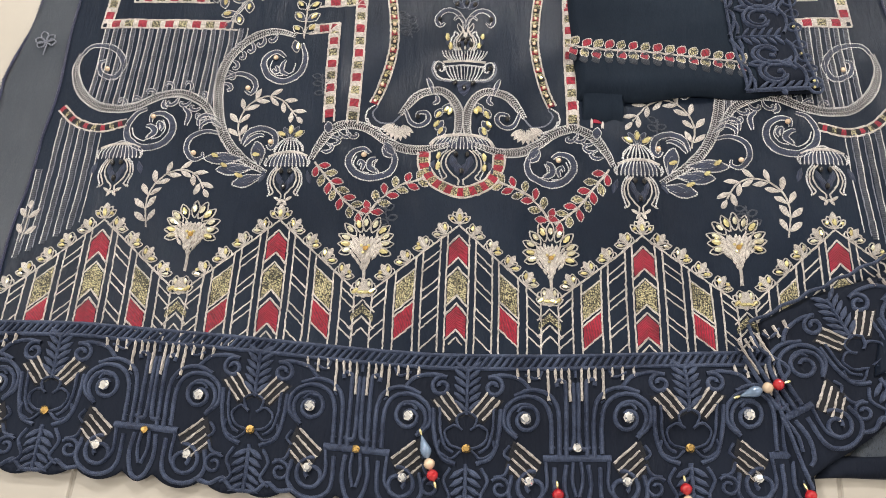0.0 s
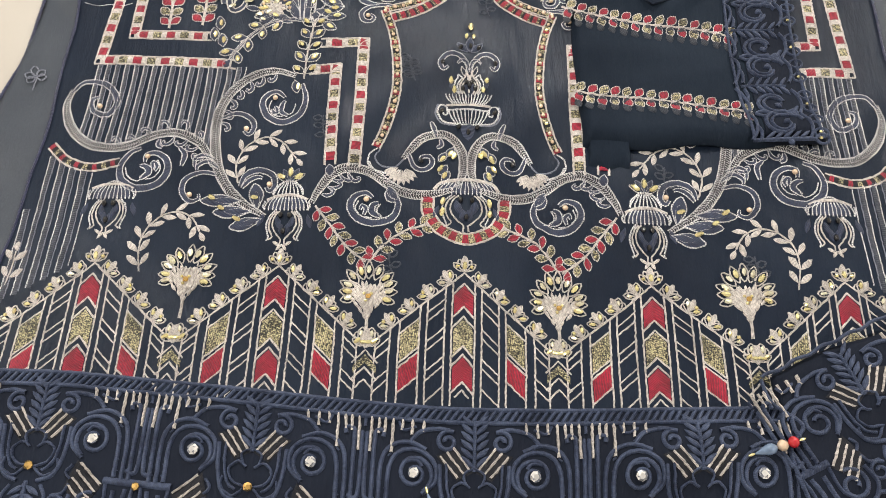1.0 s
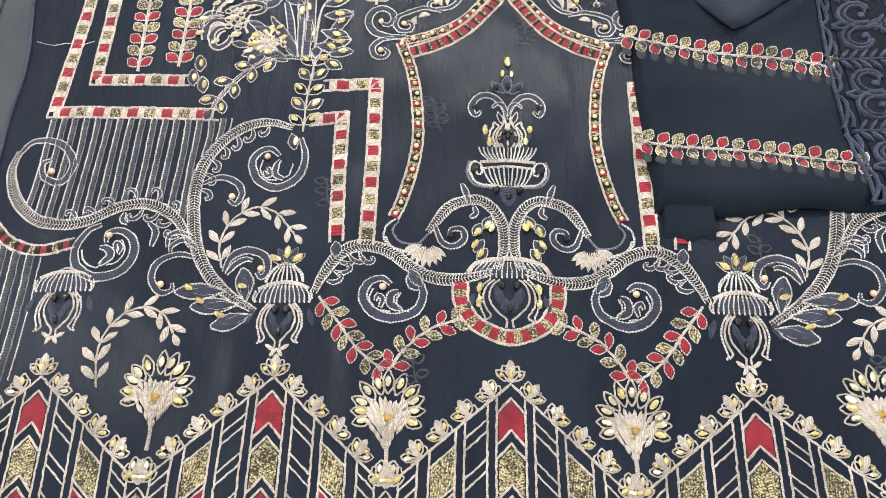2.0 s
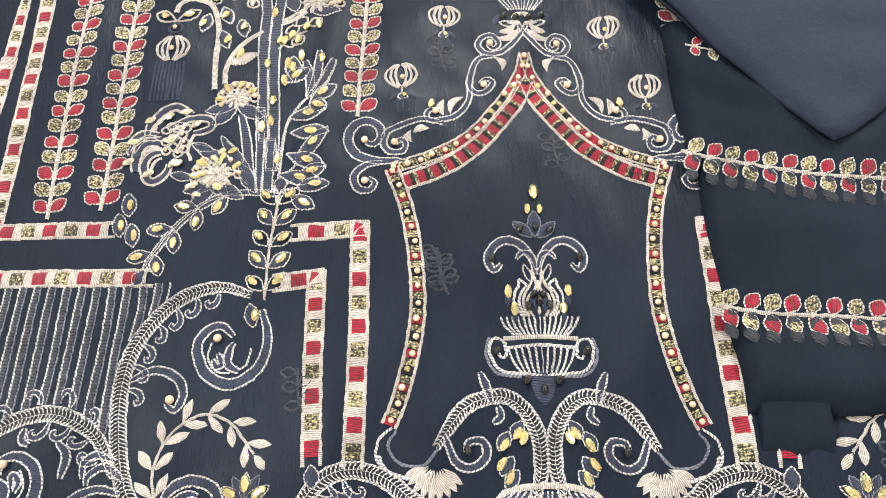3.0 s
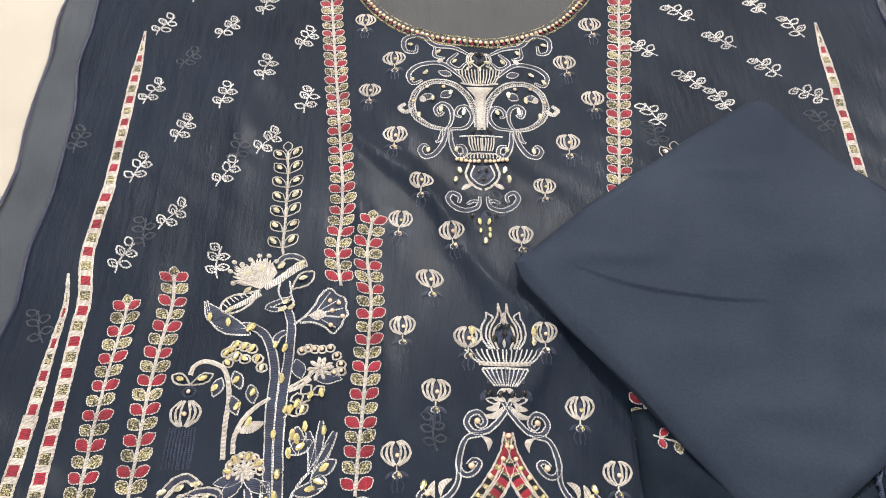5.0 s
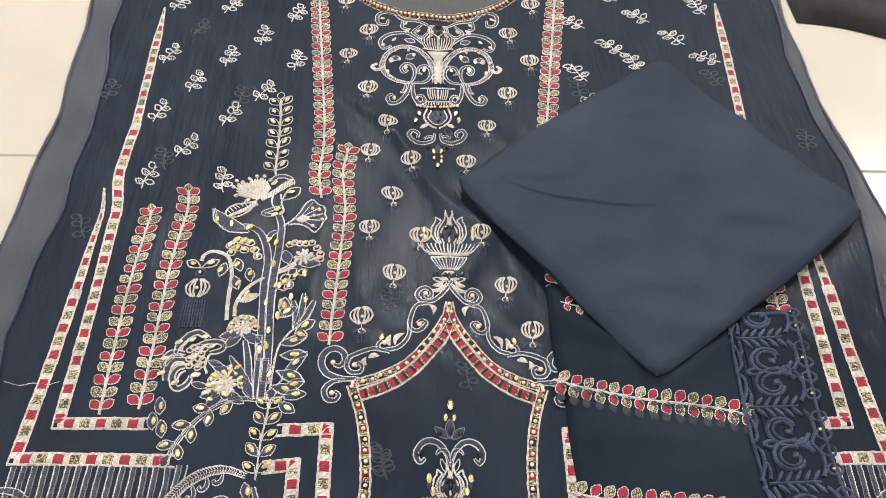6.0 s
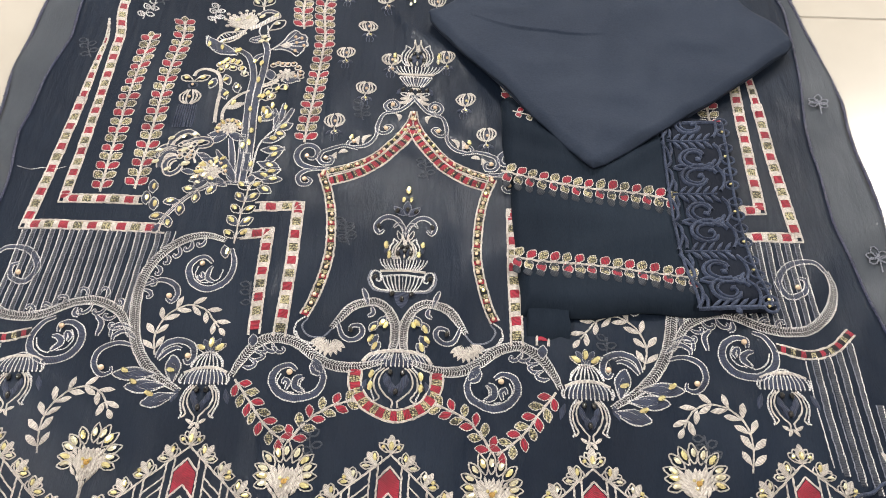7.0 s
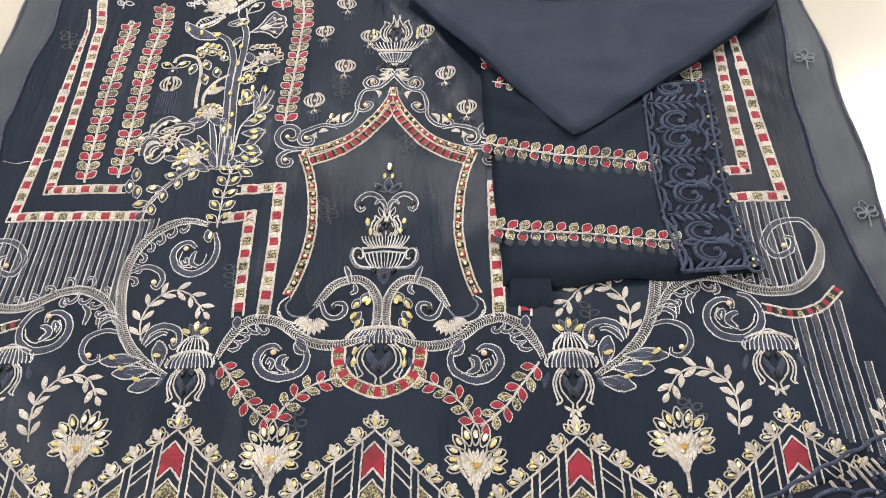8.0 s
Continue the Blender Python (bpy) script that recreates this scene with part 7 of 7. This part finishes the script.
for (x, y), ang, z, parts in (([(-0.0266, 0.0255)][0], -72, 0.0085, "gbprg"), ([(0.217, 0.0546)][0], 18, 0.0135, "gbprg"), ([(0.0805, -0.0106)][0], -86, 0.0040, "grp"),
                              ([(0.1767, -0.0034)][0], -84, 0.0040, "grpb"), ([(0.2651, -0.0066)][0], -65, 0.0045, "grp")):
    tassel(x, y, z, ang, parts)


# ---- trousers folded on the shirt ----
trousers = tagged(empty("folded_trousers", 0.2, 0.45, FLOOR_Z), "folded dark navy trousers with leaf chains and lace cuff", "trousers")


def trouser_height(x, y):
    z = 0.0095 + 0.0010 * math.sin(22 * y + 8 * x) + 0.0008 * math.sin(55 * x + 30 * y) + 0.0055 * math.exp(-((y - 0.352) / 0.020) ** 2)
    for ax, ay, slope, wide, reach, high in ((0.135, 0.535, -0.55, 0.013, 0.070, 0.0055), (0.150, 0.505, -0.25, 0.010, 0.060, 0.0035), (0.225, 0.515, 0.75, 0.011, 0.045, 0.0045),
                                             (0.160, 0.440, -0.10, 0.012, 0.090, 0.0022), (0.215, 0.415, 0.16, 0.010, 0.060, 0.0020), (0.185, 0.368, -0.05, 0.007, 0.080, 0.0018)):
        k = 1 - ((x - ax) / reach) ** 2
        if k > 0:
            z += high * k * math.exp(-((y - ay - slope * (x - ax)) / wide) ** 2)
    return z


def folded_leg():
    q = [(0.0877, 0.5944), (0.0962, 0.4594), (0.1039, 0.331), (0.3226, 0.3404), (0.3126, 0.4307), (0.3143, 0.5584)]
    left, right = [q[2], q[1], q[0]], [q[3], q[4], q[5]]
    lc, rc = curve(left, 0.002), curve(right, 0.002)
    nu, nv = 70, 60
    for name, mat, u0, u1, lift, k, lab in (("leg", TROUSER, 0.0, 0.80, 0.0, 1.0, "dark navy cloth"), ("cuff_ground", NET, 0.755, 1.0, 0.0012, 1.0, "navy lace cuff"),
                                            ("under_fold", TROUSER, 0.02, 0.26, -0.0045, -0.045, "lower fold of dark navy cloth")):
        v, f = [], []
        for j in range(nv + 1):
            t = j / nv
            if k < 0:
                t = t * 0.5 + k
            a = lc[0] + (lc[0] - lc[5]) * 8 * -t if t < 0 else at_length(lc, lengths(lc)[-1] * t)[0]
            b = rc[0] + (rc[0] - rc[5]) * 8 * -t if t < 0 else at_length(rc, lengths(rc)[-1] * t)[0]
            if t < 0:
                a, b = lc[0] + np.array([0.0, t * 0.5]), rc[0] + np.array([0.0, t * 0.5])
            for i in range(nu + 1):
                p = a + (b - a) * (u0 + (u1 - u0) * i / nu)
                e = min(j, i if u0 < 0.5 else nu - i)
                drop = 0.0085 * max(0, 1 - e / 4) ** 2
                if name == "under_fold":
                    p = p + np.array([-0.016 * (1 - j / nv) * (i / nu) ** 2 + 0.0012 * math.sin(j * 0.7) * (i / nu) ** 6, 0.0015 * math.sin(0.16 * i) * (1 - j / nv)])
                if name == "leg":
                    p = p + np.array([0.0014 * math.sin(0.24 * j) * (1 - i / nu) ** 6, 0.0022 * math.sin(0.17 * i + 0.6) * (1 - j / nv) ** 5])
                if name == "cuff_ground" and i == nu:
                    p = p + np.array([0.0035 * math.sin(j * 0.9), 0])
                v.append((p[0], p[1], trouser_height(*p) + lift - drop))
        n, w = len(v), nu + 1
        v += [(x, y, z - 0.0012) for x, y, z in v]
        for j in range(nv):
            for i in range(nu):
                c = j * w + i
                f.append((c, c + 1, c + w + 1, c + w))
                f.append((n + c, n + c + w, n + c + w + 1, n + c + 1))
        rim = list(range(w)) + [j * w + nu for j in range(1, nv + 1)] + [nv * w + i for i in range(nu - 1, -1, -1)] + [j * w for j in range(nv - 1, 0, -1)]
        f += [(a1, n + a1, n + b1, b1) for a1, b1 in zip(rim, rim[1:] + rim[:1])]
        under(mesh_object(name, v, f, [mat], None, lab), trousers)
    on_leg = lambda x, y: (x, y, trouser_height(x, y))
    for pts in ([(0.0883, 0.4933), (0.1142, 0.4851), (0.1673, 0.4743), (0.2093, 0.4684), (0.2517, 0.459)], [(0.0947, 0.393), (0.1258, 0.387), (0.1707, 0.383), (0.2149, 0.3778), (0.2596, 0.3703)]):
        s = Sew()
        s.vine(pts, 0.0106, 0.0118, 0.0084, (RED, OLIVE), 60, 0.0024, 0.52, edge=ROPE, tip=False, flip=1)
        s.emit("leaf_chain", trousers, "chain of crimson and antique gold leaves", place=on_leg)
        s = Sew()
        s.vine([(x - 0.001, y - 0.009) for x, y in pts], 0.0106, 0.011, 0.0075, (VEILED,), 60, 0, 0.52, tip=False)
        s.emit("leaf_chain_back", trousers, "leaf chain showing faintly through the cloth", place=on_leg)
    s = Sew()
    s.vine([(0.1008, 0.5725), (0.1238, 0.566), (0.1519, 0.559), (0.1834, 0.5536), (0.2114, 0.5502)], 0.0106, 0.009, 0.006, (RED, OLIVE), 60, 0.0016, 0.52, edge=ROPE, tip=False)
    s.emit("leaf_chain", trousers, "chain of crimson and antique gold leaves", place=on_leg)
    # lace of the cuff
    on_cuff = lambda x, y: (x, y, trouser_height(x, y) + 0.0012)
    top, low = at_length(rc, lengths(rc)[-1])[0], rc[0]
    axis = (top - low) / np.linalg.norm(top - low)
    out = np.array([axis[1], -axis[0]])
    span = np.linalg.norm(top - low)

    def at(along, d):
        return tuple(at_length(rc, min(max(along, 0.0), lengths(rc)[-1]))[0] - out * d)

    for i in range(4):
        c = -0.004 + 0.066 * i
        s = Sew()
        s.strip(curve([at(c, 0.062), at(c, 0.04), at(c, 0.020)]), 0.0026, LACE, 0.0020, cols=5)
        for j in range(5):
            for k in (-1, 1):
                b, e = at(c, 0.056 - 0.0075 * j), at(c + k * 0.0105, 0.047 - 0.0075 * j)
                s.leaf(*b, math.degrees(math.atan2(e[1] - b[1], e[0] - b[0])), 0.0135, 0.0036, LACE, None, 0.5, h=0.0020)
        for k in (-1, 1):
            for big, start in ((0.0168, -1.3), (0.0105, -0.6)):
                ring = [at(c + k * (0.0205 + r * math.cos(a)), 0.036 + r * 1.2 * math.sin(a))
                        for r, a in [(big - big * 0.05 * m, start + m * 0.52) for m in range(12)]]
                s.strip(curve(ring, 0.002), 0.0038 if big > 0.012 else 0.0030, LACE, 0.0024, cols=5)
            for lane in (([0.002, 0.067], [0.014, 0.061], [0.026, 0.060], [0.033, 0.066]), ([0.004, 0.016], [0.012, 0.0115], [0.023, 0.011], [0.033, 0.0165]),
                         ([0.003, 0.059], [0.012, 0.0575], [0.019, 0.0605]), ([0.033, 0.058], [0.030, 0.050], [0.033, 0.044]), ([0.033, 0.030], [0.029, 0.022], [0.033, 0.019])):
                s.strip(curve([at(c + k * u, v) for u, v in lane], 0.002), 0.0034, LACE, 0.0022, cols=5)
            s.leaf(*at(c + k * 0.0205, 0.036), 40 * k, 0.008, 0.005, LACE, None, h=0.0022)
            for m in range(2):
                q = at(c + k * (0.010 + 0.016 * m), 0.0045)
                s.ring(*q, 0.0060, 0.0045, LACE, 0.0024, h=0.0018)
        s.stone("dot", *at(c + 0.010, 0.006), 0, 0.8, 0.0020)
        s.stone("dot", *at(c - 0.022, 0.007), 0, 0.8, 0.0020)
        s.emit("lace_scroll", trousers, "raised navy cord scrolls", place=on_cuff)
    s = Sew()
    for d in (0.065, 0.004):
        s.strip(rc - out * d, 0.0030, LACE, 0.0020, cols=5)
    s.emit("lace_edge", trousers, "bound navy lace edge", place=on_cuff)


folded_leg()

# ---- square of folded lining ----
lining = tagged(empty("folded_fabric", 0.21, 0.7, 0.01), "square of plain navy fabric folded in layers, on the trousers", "folded fabric")


def folded_square():
    L, T, R, B = [np.array(q) for q in [(0.0046, 0.7161), (0.2426, 0.9022), (0.409, 0.6722), (0.1762, 0.4885)]]
    for layer in range(3):
        n = (230, 50, 50)[layer]
        grow = (0.0, -0.0015, -0.0008)[layer]
        z0 = 0.0135 + 0.0026 * (2 - layer)
        v, f = [], []
        for j in range(n + 1):
            for i in range(n + 1):
                s, t = i / n, j / n
                p = (B * (1 - s) + R * s) * (1 - t) + (L * (1 - s) + T * s) * t
                c = (L + T + R + B) / 4
                p = p + (p - c) / np.linalg.norm(p - c + 1e-9) * grow
                e = min(s, 1 - s, t, 1 - t)
                sag = max(0, 1 - e / 0.035)
                bow = 0.0035 * math.sin(math.pi * s) * (1 if t < 0.5 else -1) * abs(2 * t - 1) ** 3
                p = p + np.array([bow * 0.4, -bow])
                z = z0 - (0.0050 if layer == 0 else 0.0024) * sag ** 2
                corner = max(0.0, 1 - (min(s, 1 - s) + min(t, 1 - t)) / 0.05)
                p = p + (c - p) * 0.022 * corner
                z += 0.0022 * math.sin(math.pi * s) * math.sin(math.pi * t)
                z += 0.0016 * math.sin(7 * s + 4 * t) + 0.0009 * math.sin(15 * t - 6 * s) + 0.0007 * math.sin(31 * s + 9 * t + 3 * math.sin(5 * t)) + 0.0012 * math.sin(11 * s - 9 * t + 2 * math.sin(4 * s))
                if layer == 0:
                    q = p - np.array([(0.0558, 0.7112)][0])
                    d = np.array([(0.1957, 0.6758)][0]) - np.array([(0.0558, 0.7112)][0])
                    d = d / np.linalg.norm(d)
                    along, off = q @ d, q @ np.array([-d[1], d[0]])
                    off += 0.008 * math.sin(math.pi * along / 0.15)
                    # a sharp little tuck, and broad soft folds across the square
                    if 0.0 < along < 0.15 and off > 0:
                        z += 0.0021 * math.exp(-off / 0.030) * math.sin(math.pi * along / 0.15) ** 0.5
                    z += 0.0022 * math.exp(-(((p - L) @ np.array([0.75, 0.66]) - 0.1) / 0.05) ** 2)
                    for far, wide, high in ((0.045, 0.012, 0.0022), (0.150, 0.022, 0.0030), (0.215, 0.016, 0.0024), (0.270, 0.020, 0.0026)):
                        z += high * math.exp(-(((p - L) @ np.array([0.62, -0.78]) - far + 0.02 * math.sin(14 * s)) / wide) ** 2)
                    z += 0.0030 * math.exp(-(((p - L) @ np.array([-0.50, 0.866]) - 0.045) / 0.014) ** 2) * min(1, 4 * s * (1 - s))
                    curl = max(0.0, 1 - np.linalg.norm(p - L) / 0.030)
                    z += 0.010 * curl ** 2
                v.append((p[0], p[1], z))
        m, w = len(v), n + 1
        v += [(x, y, z - 0.0022) for x, y, z in v]
        for j in range(n):
            for i in range(n):
                c = j * w + i
                f.append((c, c + 1, c + w + 1, c + w))
                f.append((m + c, m + c + w, m + c + w + 1, m + c + 1))
        rim = list(range(w)) + [j * w + n for j in range(1, n + 1)] + [n * w + i for i in range(n - 1, -1, -1)] + [j * w for j in range(n - 1, 0, -1)]
        f += [(a, m + a, m + b, b) for a, b in zip(rim, rim[1:] + rim[:1])]
        under(mesh_object("fold_layer", v, f, [LINING]), lining)


folded_square()


# ---- dark cloth at the far side, and loose margin marks ----
def far_cloth():
    c = tagged(empty("black_garment", 0.55, 1.0, FLOOR_Z), "black folded garment lying on the tiles", "garment")
    v, f = [], []
    n = 40
    for j in range(n + 1):
        for i in range(n + 1):
            s, t = i / n, j / n
            x = 0.405 + 0.02 * (1 - t) + s * 0.45
            y = 0.985 - 0.16 * s * 0.9 + t * 0.4 + 0.006 * math.sin(14 * s)
            e = min(s, 1 - s, t, 1 - t)
            v.append((x, y, FLOOR_Z + 0.001 + 0.018 * min(1, e / 0.06) ** 0.5 + 0.003 * math.sin(20 * s + 9 * t) * min(1, e * 8)))
    w = n + 1
    for j in range(n):
        for i in range(n):
            a = j * w + i
            f.append((a, a + 1, a + w + 1, a + w))
    under(mesh_object("cloth", v, f, [BLACKCLOTH]), c)


far_cloth()


def margin_sprigs():
    """Cream sprigs from the back showing on the sheer margins."""
    for x, y, t in ((-0.424, 0.405, 20), (0.421, 0.600, -10), (0.432, 0.405, 10)):
        s = Sew()
        for a, l in ((90, 0.013), (30, 0.011), (150, 0.011), (-20, 0.010), (200, 0.010)):
            s.leaf(x, y, a + t, l, 0.007, None, GREYBLUE, 0.58, 0.0014)
        s.cord([(x, y - 0.016), (x + 0.001, y - 0.004), (x, y + 0.006)], GREYBLUE, 0.0014)
        s.emit("sprig_motif", shirt, "grey leaf sprig on the sheer margin", place=lambda a, b: (a, b, swell(a, b) - 0.0004))


margin_sprigs()


def loose_thread():
    """A stray white thread that lies on the cloth."""
    t = tagged(empty("loose_thread", -0.396, 0.499, 0.0), "stray white sewing thread lying on the navy cloth", "thread")
    s = Sew()
    s.cord([(-0.396, 0.499), (-0.382, 0.495), (-0.37, 0.497), (-0.356, 0.495), (-0.346, 0.498)], SILVER, 0.0008, 0.0007)
    s.emit("strand", t, place=lambda a, b: (a, b, swell(a, b) + 0.0002))


loose_thread()
